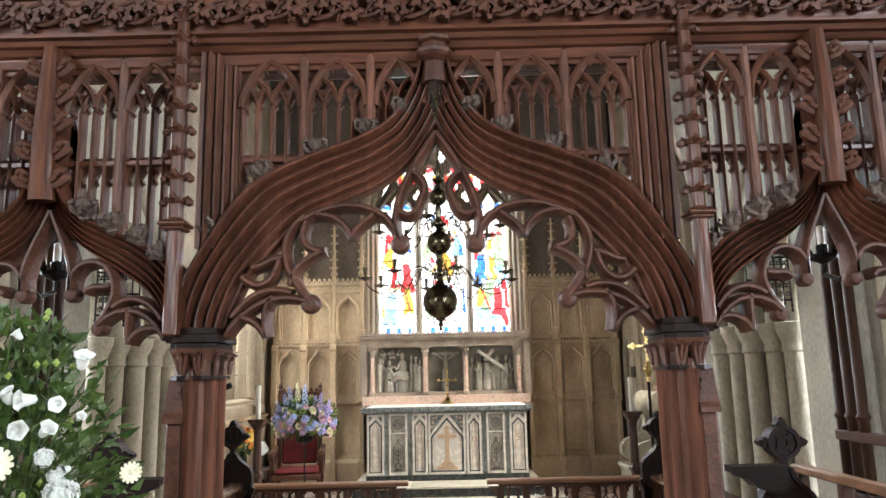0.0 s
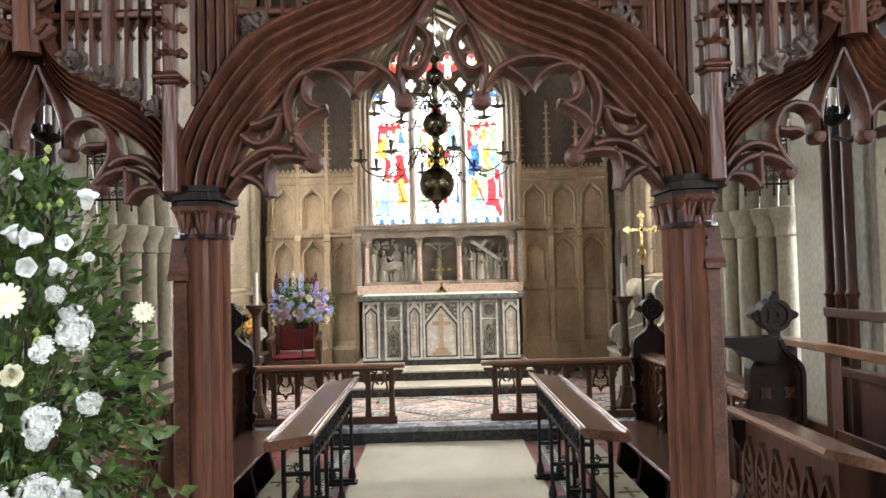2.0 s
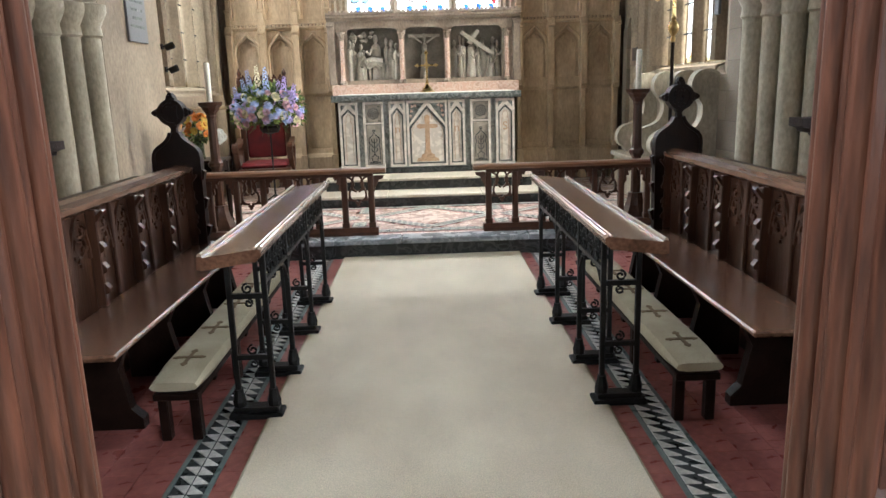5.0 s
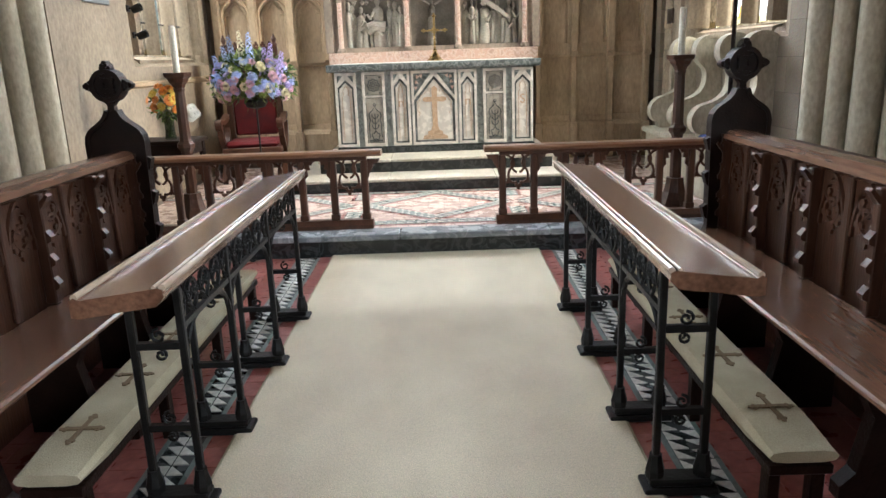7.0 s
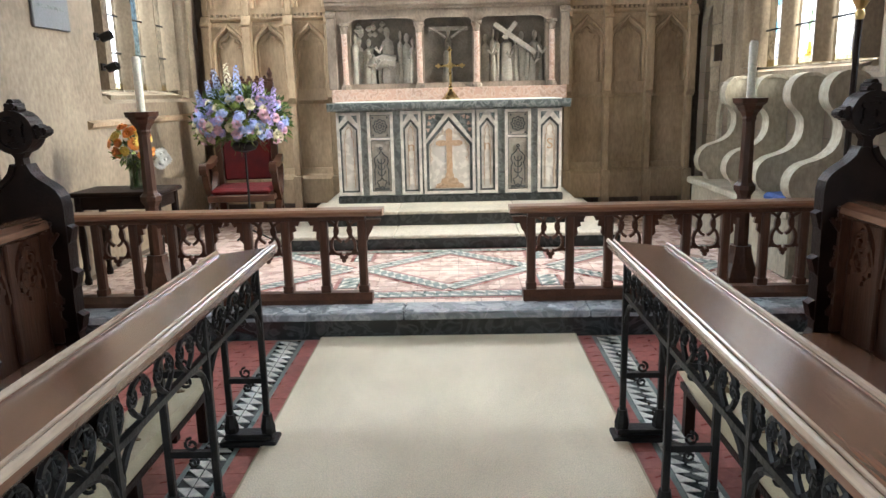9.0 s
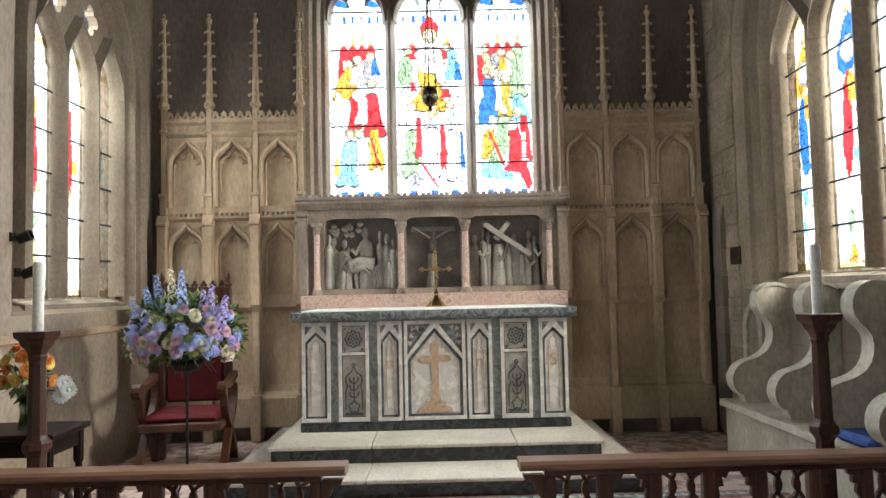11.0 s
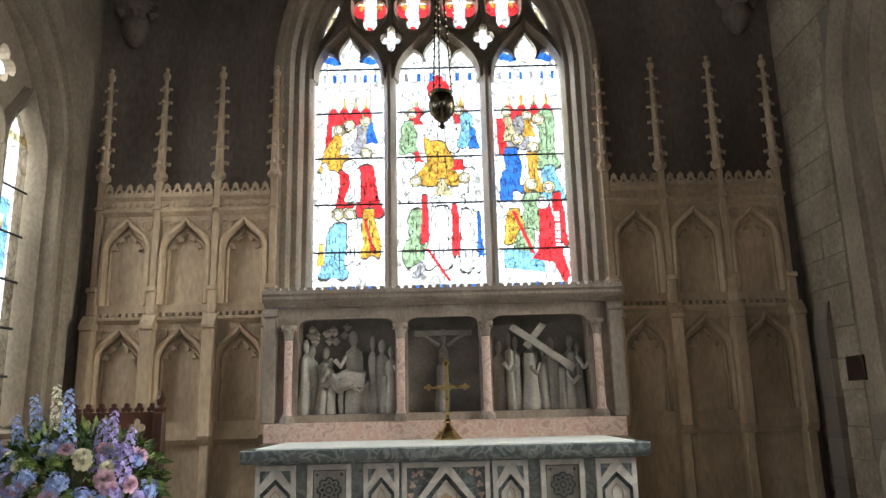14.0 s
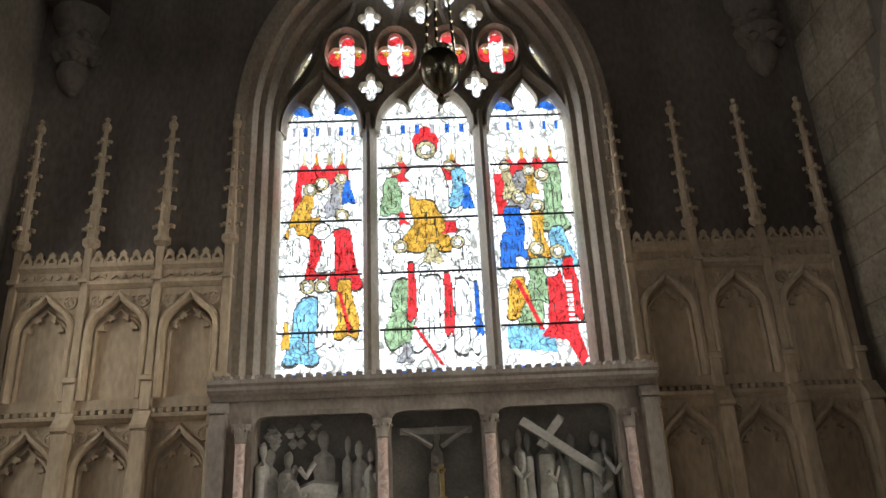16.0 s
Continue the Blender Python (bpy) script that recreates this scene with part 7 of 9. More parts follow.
for g, (a, b) in zip(groups, OPEN):
    bm = BM()
    for k, (x, h, w, lean) in enumerate(g):
        d = 0.05 + 0.10 * ((k * 37) % 10) / 10
        blob(bm, x, 1.645, w, h, d, lean)
        if k % 2 == 0 and len(g) > 3:
            q = 1 if k % 4 == 0 else -1
            zz = 1.645 + h * 0.68
            tube(bm, [(CX + x + lean * h * 0.7 + q * w * 0.7, 11.53 - d * 0.6, zz), (CX + x + q * w * 1.5, 11.51 - d, zz - 0.08), (CX + x + q * (w * 1.3 + 0.05), 11.48 - d, zz - 0.03)], 0.017, 6)
    if a < -0.5:
        tube(bm, [(CX - 0.82, 11.50, 1.86), (CX - 0.72, 11.47, 1.90), (CX - 0.60, 11.49, 1.88)], 0.075, 8)
        for x in (-0.83, -0.77, -0.63, -0.58):
            tube(bm, [(CX + x, 11.50, 1.86), (CX + x - 0.01, 11.50, 1.74), (CX + x, 11.49, 1.645)], 0.022, 6)
        tube(bm, [(CX - 0.84, 11.50, 1.90), (CX - 0.90, 11.48, 1.84), (CX - 0.93, 11.47, 1.72)], 0.04, 7)
        for k in range(14):
            lathe(bm, [(0.008, -0.03), (0.035, 0.0), (0.008, 0.03)], 6, (CX + a + 0.06 + rr.random() * 0.3, 11.53, 2.18 + rr.random() * 0.12))
    if a > 0.3:
        slab(bm, [(0.50, 2.24), (0.53, 2.28), (0.99, 1.96), (0.96, 1.92)], 11.42, 11.47, lambda p, q, d: (CX + p, d, q))
        slab(bm, [(0.60, 2.12), (0.64, 2.09), (0.78, 2.26), (0.74, 2.29)], 11.43, 11.475, lambda p, q, d: (CX + p, d, q))
    if -0.3 < a < 0:
        slab(bm, [(-0.22, 2.21), (0.22, 2.21), (0.22, 2.25), (-0.22, 2.25)], 11.50, 11.545, lambda p, q, d: (CX + p, d, q))
        for s in (-1, 1):
            tube(bm, [(CX + s * 0.03, 11.46, 2.13), (CX + s * 0.12, 11.46, 2.19), (CX + s * 0.2, 11.47, 2.23)], 0.016, 6, 0.7)
    part("relief", bm, RELIEF, rer, "weathered grey stone relief of massed draped forms", True)

# ---- altar ----
AY = 10.47
altar = thing("altar", "inlaid white marble altar with dark green slab on marble plinth", "altar")
bm = BM()
box(bm, CX - 1.135, CX + 1.135, AY + 0.02, 11.30, STEP3 + 0.07, 1.365)
part("body", bm, STRIP, altar, "grey-green marble body")
bm = BM()
box(bm, CX - 1.15, CX + 1.15, AY - 0.01, 11.3, STEP3, STEP3 + 0.075, 0.006)
part("plinth", bm, BLACK_MARBLE, altar, "dark marble plinth")
bm = BM()
slab(bm, [(AY - 0.03, 1.365), (AY - 0.055, 1.385), (AY - 0.06, 1.41), (AY - 0.06, 1.44), (AY - 0.05, 1.448), (11.30, 1.448), (11.30, 1.365)], CX - 1.215, CX + 1.215, lambda a, b, d: (d, a, b))
part("mensa", bm, GREY_MARBLE, altar, "polished dark green marble slab")
bm = BM()
box(bm, CX - 1.13, CX + 1.13, AY - 0.035, 11.28, 1.448, 1.456)
part("altar_cloth", bm, PETAL_W, altar, "thin white linen cloth")
Z0, Z1 = STEP3 + 0.085, 1.355


def at_ay(a, b, d):
    return (CX + a, AY + d, b)


def gable(c, w, lo, hi, rise):
    return [(c - w, lo), (c + w, lo), (c + w, hi - rise), (c, hi), (c - w, hi - rise)]


def lancet_panel(c, w, letter=""):
    p = part("lancet_panel", BM(), WHITE_MARBLE, altar)
    bm = BM()
    holed(bm, rect(c - w, c + w, Z0, Z1), [gable(c, w - 0.028, Z0 + 0.03, Z1 - 0.075, 0.09)], -0.006, 0.022, at_ay)
    tri = [(c - w + 0.028, Z1 - 0.03), (c - w + 0.028, Z1 - 0.11), (c - 0.03, Z1 - 0.03)]
    bm.to_mesh(p.data)
    bm.free()
    bm = BM()
    slab(bm, tri, -0.009, 0.0, at_ay)
    part("inlay", bm, GREY_MARBLE, p)
    bm = BM()
    slab(bm, [(2 * c - a, b) for a, b in tri[::-1]], -0.009, 0.0, at_ay)
    part("inlay", bm, GREY_MARBLE, p)
    bm = BM()
    holed(bm, gable(c, w - 0.028, Z0 + 0.03, Z1 - 0.075, 0.09), [gable(c, w - 0.047, Z0 + 0.048, Z1 - 0.108, 0.072)], 0.004, 0.02, at_ay)
    part("border", bm, SLATE_G, p, "dark grey marble border")
    bm = BM()
    slab(bm, gable(c, w - 0.047, Z0 + 0.048, Z1 - 0.108, 0.072), 0.008, 0.02, at_ay)
    part("field", bm, WHITE_MARBLE, p)
    bm = BM()
    v = w - 0.075
    line = [(c - v, Z0 + 0.08), (c - v, Z1 - 0.27), (c - v * 0.6, Z1 - 0.24), (c - v * 0.75, Z1 - 0.20)] + bez((c - v * 0.75, Z1 - 0.20), (c - v * 0.6, Z1 - 0.16), (c - v * 0.2, Z1 - 0.16), (c, Z1 - 0.145), 4)[1:]
    line += [(2 * c - a, b) for a, b in line[::-1]][1:]
    sweep(bm, line, [(-0.003, 0.004), (0.003, 0.004), (0.003, 0.012), (-0.003, 0.012)], at_ay)
    part("line_inlay", bm, SIENNA, p)
    if letter:
        cu = bpy.data.curves.new("letter", "FONT")
        cu.body, cu.size, cu.extrude, cu.align_x = letter, 0.15, 0.002, "CENTER"
        cu.materials.append(SIENNA)
        o = new("letter", cu)
        o.parent = p
        o.matrix_basis = pose(CX + c, AY + 0.005, (Z0 + Z1) / 2 + 0.02, 90, 0, 0)


for c, w, letter in ((-1.015, 0.12, ""), (-0.385, 0.105, "n"), (0.385, 0.105, "n"), (1.015, 0.12, "S")):
    lancet_panel(c, w, letter)
for s in (-1, 1):
    c, w = s * 0.695, 0.13
    p = part("carved_panel", BM(), WHITE_MARBLE, altar)
    bm = BM()
    mid = Z1 - 0.27
    holed(bm, rect(c - w, c + w, Z0, Z1), [rect(c - w + 0.03, c + w - 0.03, Z0 + 0.035, mid - 0.012), rect(c - w + 0.03, c + w - 0.03, mid + 0.012, Z1 - 0.03)], -0.006, 0.022, at_ay)
    bm.to_mesh(p.data)
    bm.free()
    for lo, hi in ((Z0 + 0.035, mid - 0.012), (mid + 0.012, Z1 - 0.03)):
        bm = BM()
        slab(bm, rect(c - w + 0.03, c + w - 0.03, lo, hi), 0.014, 0.022, at_ay)
        part("field", bm, SLATE_G, p)
        bm = BM()
        slab(bm, rect(c - w + 0.037, c + w - 0.037, lo + 0.007, hi - 0.007), 0.008, 0.018, at_ay)
        part("ground", bm, RELIEF, p)
    pr = [(-0.005, -0.002), (0.005, -0.002), (0.005, 0.010), (-0.005, 0.010)]
    bm = BM()
    zc = (mid + Z1) / 2 - 0.01
    sweep(bm, foil(c, zc, 0.072, 8, 0, 3, 0.4), pr, at_ay, True)
    sweep(bm, arc(c, zc, 0.018, 0, 330, 11), pr, at_ay, True)
    for k in range(8):
        a = radians(45 * k)
        slab(bm, foil(c + 0.04 * math.cos(a), zc + 0.04 * math.sin(a), 0.013, 3, 45 * k, 3), 0.0, 0.01, at_ay)
    for dx in (-1, 1):
        for dz in (-1, 1):
            slab(bm, foil(c + dx * 0.072, zc + dz * 0.088, 0.012, 4, 0, 3), 0.0, 0.01, at_ay)
    part("rosette", bm, SLATE_G, p, "incised rosette")
    bm = BM()
    half = [(c - 0.07, Z0 + 0.10), (c - 0.07, Z0 + 0.26), (c - 0.055, Z0 + 0.30), (c - 0.07, Z0 + 0.34), (c - 0.065, Z0 + 0.38), (c - 0.02, Z0 + 0.42), (c, Z0 + 0.46)]
    sweep(bm, half + [(2 * c - a, b) for a, b in half[::-1]][1:], pr, at_ay)
    sweep(bm, arc(c, Z0 + 0.475, 0.014, -90, 240, 9), pr, at_ay, True)
    sweep(bm, [(c, Z0 + 0.16), (c, Z0 + 0.37)], pr, at_ay)
    for k in range(3):
        for q in (-1, 1):
            sweep(bm, bez((c, Z0 + 0.20 + 0.06 * k), (c + q * 0.03, Z0 + 0.20 + 0.06 * k), (c + q * 0.04, Z0 + 0.23 + 0.06 * k), (c + q * 0.035, Z0 + 0.25 + 0.06 * k), 4), pr, at_ay)
    sweep(bm, foil(c, Z0 + 0.12, 0.05, 5, 90, 3, 0.5), pr, at_ay, True)
    sweep(bm, rect(c - 0.075, c + 0.075, Z0 + 0.055, Z0 + 0.068), pr, at_ay, True)
    part("lily_carving", bm, SLATE_G, p, "incised flowering vase")
p = part("middle_panel", BM(), WHITE_MARBLE, altar)
bm = BM()
w = 0.262
holed(bm, rect(-w, w, Z0, Z1), [gable(0, w - 0.028, Z0 + 0.03, Z1 - 0.06, 0.27), [(-w + 0.028, Z1 - 0.03), (-w + 0.028, Z1 - 0.29), (-0.035, Z1 - 0.03)], [(0.035, Z1 - 0.03), (w - 0.028, Z1 - 0.29), (w - 0.028, Z1 - 0.03)]], -0.006, 0.022, at_ay)
bm.to_mesh(p.data)
bm.free()
bm = BM()
slab(bm, rect(-w + 0.02, w - 0.02, Z1 - 0.3, Z1 - 0.02), 0.012, 0.0215, at_ay)
part("spandrel_inlay", bm, GREY_MARBLE, p)
for s in (-1, 1):
    bm = BM()
    for k, (x, z) in enumerate(((0.19, 0.07), (0.15, 0.06), (0.20, 0.13), (0.21, 0.19))):
        slab(bm, foil(s * x, Z1 - z, 0.022, 3, 50 * k, 4), 0.006, 0.02, at_ay)
    part("leaf_inlay", bm, PINK_MARBLE, p)
bm = BM()
holed(bm, gable(0, w - 0.028, Z0 + 0.03, Z1 - 0.06, 0.27), [gable(0, w - 0.054, Z0 + 0.052, Z1 - 0.10, 0.245)], 0.002, 0.011, at_ay)
part("border", bm, SLATE_G, p)
bm = BM()
slab(bm, gable(0, w - 0.054, Z0 + 0.052, Z1 - 0.10, 0.245), 0.006, 0.011, at_ay)
part("field", bm, WHITE_MARBLE, p)
bm = BM()
slab(bm, [(-0.15, Z0 + 0.06), (0.15, Z0 + 0.06), (0.135, Z0 + 0.10), (0.09, Z0 + 0.115), (0.085, Z0 + 0.15), (0.045, Z0 + 0.165), (0.04, Z0 + 0.20), (0.03, Z0 + 0.22), (0.03, Z0 + 0.49), (0.10, Z0 + 0.485), (0.135, Z0 + 0.50), (0.135, Z0 + 0.53), (0.10, Z0 + 0.545), (0.03, Z0 + 0.54), (0.035, Z0 + 0.64), (0.0, Z0 + 0.665), (-0.035, Z0 + 0.64), (-0.03, Z0 + 0.54), (-0.10, Z0 + 0.545), (-0.135, Z0 + 0.53), (-0.135, Z0 + 0.50), (-0.10, Z0 + 0.485), (-0.03, Z0 + 0.49), (-0.03, Z0 + 0.22), (-0.04, Z0 + 0.20), (-0.045, Z0 + 0.165), (-0.085, Z0 + 0.15), (-0.09, Z0 + 0.115), (-0.135, Z0 + 0.10)], 0.001, 0.008, at_ay)
part("cross_inlay", bm, SIENNA, p, "tan marble cross on stepped mound")
bm = BM()
for s in (-1, 1):
    sweep(bm, flip([(0.06, Z0 + 0.68), (0.06, Z0 + 0.60), (0.10, Z0 + 0.61), (0.12, Z0 + 0.57), (0.16, Z0 + 0.56), (0.165, Z0 + 0.51), (0.20, Z0 + 0.49), (0.185, Z0 + 0.44), (0.20, Z0 + 0.40), (0.17, Z0 + 0.36), (0.19, Z0 + 0.33)], s), [(-0.003, 0.002), (0.003, 0.002), (0.003, 0.009), (-0.003, 0.009)], at_ay)
part("line_inlay", bm, SIENNA, p)

# altar cross
cross = thing("altar_cross", "brass altar cross on stepped foot, standing on altar", "cross", "", "", pose(CX + 0.02, 11.15, 1.456))
bm = BM()
lathe(bm, [(0.10, 0), (0.10, 0.012), (0.085, 0.02), (0.07, 0.035), (0.045, 0.07), (0.03, 0.09), (0.02, 0.11), (0.026, 0.125), (0.014, 0.14)], 6)
part("foot", bm, BRASS, cross)
bm = BM()
box(bm, -0.012, 0.012, -0.009, 0.009, 0.13, 0.52, 0.003)
box(bm, -0.125, 0.125, -0.008, 0.008, 0.345, 0.369, 0.003)
for x, z, t in ((0, 0.53, 90), (0.135, 0.357, 0), (-0.135, 0.357, 180)):
    slab(bm, foil(x, z, 0.028, 3, t, 4), -0.008, 0.008)
sweep(bm, arc(0, 0.357, 0.03, 0, 345, 15), [(-0.005, -0.011), (0.005, -0.011), (0.005, 0.011), (-0.005, 0.011)], xz, True)
part("cross_body", bm, BRASS, cross)

# ---- chandelier ----
ch = thing("chandelier", "dark brass chandelier with stacked globes and curved candle arms", "chandelier", "", "", pose(CX - 0.02, 5.70, 0))
bm = BM()
ball = lambda z, r: [(r * math.cos(radians(a)), z + r * math.sin(radians(a))) for a in range(-75, 76, 15)]
lathe(bm, [(0.004, 2.22), (0.016, 2.235), (0.008, 2.25), (0.022, 2.27), (0.012, 2.29), (0.04, 2.31)] + ball(2.455, 0.14) + [(0.04, 2.60), (0.022, 2.62), (0.03, 2.65)], 24)
part("lower_globe", bm, DARK_BRASS, ch, "large dark polished globe", True)
bm = BM()
lathe(bm, [(0.03, 2.65), (0.07, 2.665), (0.07, 2.685), (0.03, 2.70), (0.02, 2.74), (0.035, 2.77), (0.022, 2.80), (0.03, 2.83)] + ball(2.93, 0.10) + [(0.03, 3.03), (0.018, 3.05)], 20)
part("middle_globe", bm, DARK_BRASS, ch, "", True)
bm = BM()
lathe(bm, [(0.018, 3.05), (0.06, 3.075), (0.06, 3.09), (0.025, 3.11), (0.018, 3.16), (0.03, 3.2), (0.02, 3.23)] + ball(3.31, 0.072) + [(0.025, 3.38), (0.016, 3.42), (0.05, 3.45), (0.05, 3.46), (0.018, 3.48), (0.03, 3.53), (0.01, 3.58), (0.012, 3.62)], 18)
part("upper_globe", bm, DARK_BRASS, ch, "", True)


def chandelier_arm(radius, z, drop, turn):
    bm = BM()
    pts = bez((0.06, 0, z), (radius * 0.35, 0, z + 0.14), (radius * 0.45, 0, z - 0.05), (radius * 0.55, 0, z - drop), 8) + bez((radius * 0.55, 0, z - drop), (radius * 0.72, 0, z - drop - 0.10), (radius * 0.98, 0, z - drop - 0.02), (radius, 0, z - 0.07), 8)[1:]
    tube(bm, pts, 0.0055, 6)
    for c, r, q in (((radius * 0.30, z + 0.02), 0.035, 1), ((radius * 0.62, z - drop + 0.05), 0.03, -1)):
        scroll(bm, c, r, q, lambda a, b: (a, 0, b), 0.005)
    a = part("arm", bm, DARK_BRASS, ch, "", True)
    a.matrix_basis = pose(0, 0, 0, 0, 0, turn)
    bm = BM()
    lathe(bm, [(0.006, z - 0.075), (0.02, z - 0.07), (0.058, z - 0.055), (0.06, z - 0.05), (0.02, z - 0.056), (0.01, z - 0.04), (0.014, z - 0.01), (0.018, z + 0.03), (0.015, z + 0.032)], 12, (radius, 0, 0))
    part("drip_pan", bm, DARK_BRASS, a, "", True)


for k in range(8):
    chandelier_arm(0.60, 2.69, 0.13, 12 + 45 * k)
for k in range(8):
    chandelier_arm(0.50, 3.10, 0.10, 35 + 45 * k)
bm = BM()
tube(bm, [(0, 0, 3.6), (0, 0, 7.0)], 0.007, 6)
for k in range(40):
    lathe(bm, [(0.004, -0.02), (0.014, 0), (0.004, 0.02)], 6, (0, 0, 3.66 + 0.083 * k))
part("chain", bm, DARK_BRASS, ch)

# ---- sanctuary lamp ----
sl = thing("sanctuary_lamp", "small dark hanging lamp on thin chains", "hanging lamp", "", "", pose(CX + 0.02, 8.48, 0))
bm = BM()
lathe(bm, [(0.004, 2.665), (0.012, 2.675), (0.006, 2.69), (0.02, 2.70), (0.042, 2.725), (0.05, 2.755), (0.046, 2.785), (0.036, 2.80), (0.04, 2.81), (0.03, 2.812)], 16)
part("bowl", bm, DARK_BRASS, sl, "", True)
bm = BM()
for k in range(3):
    a = radians(120 * k + 20)
    tube(bm, [(0.04 * math.cos(a), 0.04 * math.sin(a), 2.81), (0.01 * math.cos(a), 0.01 * math.sin(a), 3.35)], 0.003, 5)
    for j in range(18):
        t = j / 18
        lathe(bm, [(0.002, -0.008), (0.006, 0), (0.002, 0.008)], 5, ((0.04 - 0.03 * t) * math.cos(a), (0.04 - 0.03 * t) * math.sin(a), 2.82 + 0.53 * t))
tube(bm, [(0, 0, 3.33), (0, 0, 7.0)], 0.004, 5)
lathe(bm, [(0.004, 3.33), (0.025, 3.34), (0.025, 3.352), (0.004, 3.37)], 10)
part("chain", bm, DARK_BRASS, sl)

# ---- candle stands ----
def candle_stand(x, y):
    c = thing("candle_stand", "tall octagonal oak candle stand with thick white candle", "candle stand", "sanctuary candle stands", "", pose(x, y, STEP1 + 0.004))
    bm = BM()
    lathe(bm, [(0.15, 0), (0.15, 0.06), (0.135, 0.09), (0.10, 0.15), (0.08, 0.22), (0.075, 0.27)], 8)
    part("base", bm, STALL_V, c)
    bm = BM()
    lathe(bm, [(0.05, 0.26), (0.048, 0.62), (0.06, 0.64), (0.075, 0.66), (0.075, 0.69), (0.055, 0.71), (0.048, 0.73), (0.042, 1.12), (0.05, 1.14), (0.045, 1.16)], 8)
    part("shaft", bm, STALL_V, c)
    bm = BM()
    lathe(bm, [(0.045, 1.15), (0.06, 1.18), (0.08, 1.20), (0.09, 1.225), (0.115, 1.245), (0.12, 1.275), (0.06, 1.277)], 8)
    part("drip_tray", bm, STALL_V, c)
    cd = BM()
    lathe(cd, [(0.027, 1.277), (0.027, 1.63), (0.02, 1.645), (0.008, 1.64)], 14)
    o = part("candle", cd, WAX, c, "thick white altar candle", True)
    bm = BM()
    tube(bm, [(0, 0, 1.635), (0.002, 0, 1.655)], 0.002, 5)
    part("wick", bm, IRON, o)


candle_stand(CX - 2.09, 8.15)
candle_stand(CX + 2.05, 8.10)

# ---- sanctuary chair ----
chair = thing("sanctuary_chair", "carved oak armchair with crimson velvet back and seat", "armchair", "", "", pose(CX - 2.13, 10.55, STEP1 + 0.004, 0, 0, 6))
bm = BM()
box(bm, -0.30, 0.30, -0.27, 0.25, 0.40, 0.47, 0.03)
part("seat_cushion", bm, VELVET, chair, "crimson velvet seat cushion")
bm = BM()
box(bm, -0.33, 0.33, -0.30, 0.28, 0.33, 0.40, 0.01)
part("seat_frame", bm, STALL, chair)
bm = BM()
box(bm, -0.25, 0.25, 0.22, 0.27, 0.50, 1.08, 0.02)
part("back_cushion", bm, VELVET, chair, "crimson velvet padded back")
for s in (-1, 1):
    bm = BM()
    box(bm, s * 0.29 - 0.035, s * 0.29 + 0.035, 0.21, 0.29, 0.0, 1.52, 0.01)
    lathe(bm, [(0.03, 1.52), (0.04, 1.54), (0.02, 1.56), (0.03, 1.60), (0.006, 1.66)], 8, (s * 0.29, 0.25, 0))
    part("back_post", bm, STALL_V, chair)
    bm = BM()
    P = lambda a, b, d: (s * 0.34 + d, a, b)
    sweep(bm, bez((0.24, 0.74), (0.1, 0.70), (-0.1, 0.66), (-0.26, 0.70), 8) + bez((-0.26, 0.70), (-0.34, 0.72), (-0.34, 0.62), (-0.27, 0.63), 6)[1:], [(-0.025, -0.035), (0.025, -0.035), (0.025, 0.035), (-0.025, 0.035)], P)
    part("arm", bm, STALL, chair, "scrolled oak arm")
    for q in (-1, 1):
        bm = BM()
        sweep(bm, bez((q * -0.24, 0.66), (q * -0.26, 0.42), (q * 0.05, 0.36), (q * 0.26, 0.0), 10), [(-0.028, -0.03), (0.028, -0.03), (0.028, 0.03), (-0.028, 0.03)], P)
        part("leg", bm, STALL, chair, "curved crossing oak leg")
bm = BM()
holed(bm, [(-0.26, 1.32), (0.26, 1.32), (0.26, 1.52), (-0.26, 1.52)], [foil(-0.15, 1.42, 0.06, 4), foil(0.0, 1.42, 0.06, 4), foil(0.15, 1.42, 0.06, 4)], 0.23, 0.27)
for k in range(7):
    slab(bm, foil(-0.24 + 0.08 * k, 1.545, 0.035, 3, 90, 4), 0.235, 0.265)
part("crest_rail", bm, STALL, chair, "pierced carved crest rail")
bm = BM()
box(bm, -0.26, 0.26, 0.23, 0.27, 1.08, 1.32)
part("back_panel", bm, STALL_V, chair)

# ---- side table ----
table = thing("side_table", "small dark oak side table against the wall", "table", "", "", pose(CX - 2.43, 8.52, STEP1 + 0.004))
bm = BM()
box(bm, -0.34, 0.34, -0.22, 0.22, 0.665, 0.70, 0.008)
part("tabletop", bm, DARK, table)
bm = BM()
for y in (-0.18, 0.17):
    box(bm, -0.30, 0.30, y, y + 0.015, 0.57, 0.665)
for x in (-0.30, 0.285):
    box(bm, x, x + 0.015, -0.165, 0.17, 0.57, 0.665)
part("apron", bm, DARK, table)
for x in (-0.29, 0.29):
    for y in (-0.17, 0.17):
        bm = BM()
        lathe(bm, [(0.025, 0), (0.03, 0.03), (0.02, 0.06), (0.02, 0.10), (0.03, 0.12), (0.024, 0.16), (0.03, 0.35), (0.02, 0.46), (0.03, 0.48), (0.03, 0.665)], 8, (x, y, 0))
        part("leg", bm, DARK, table)

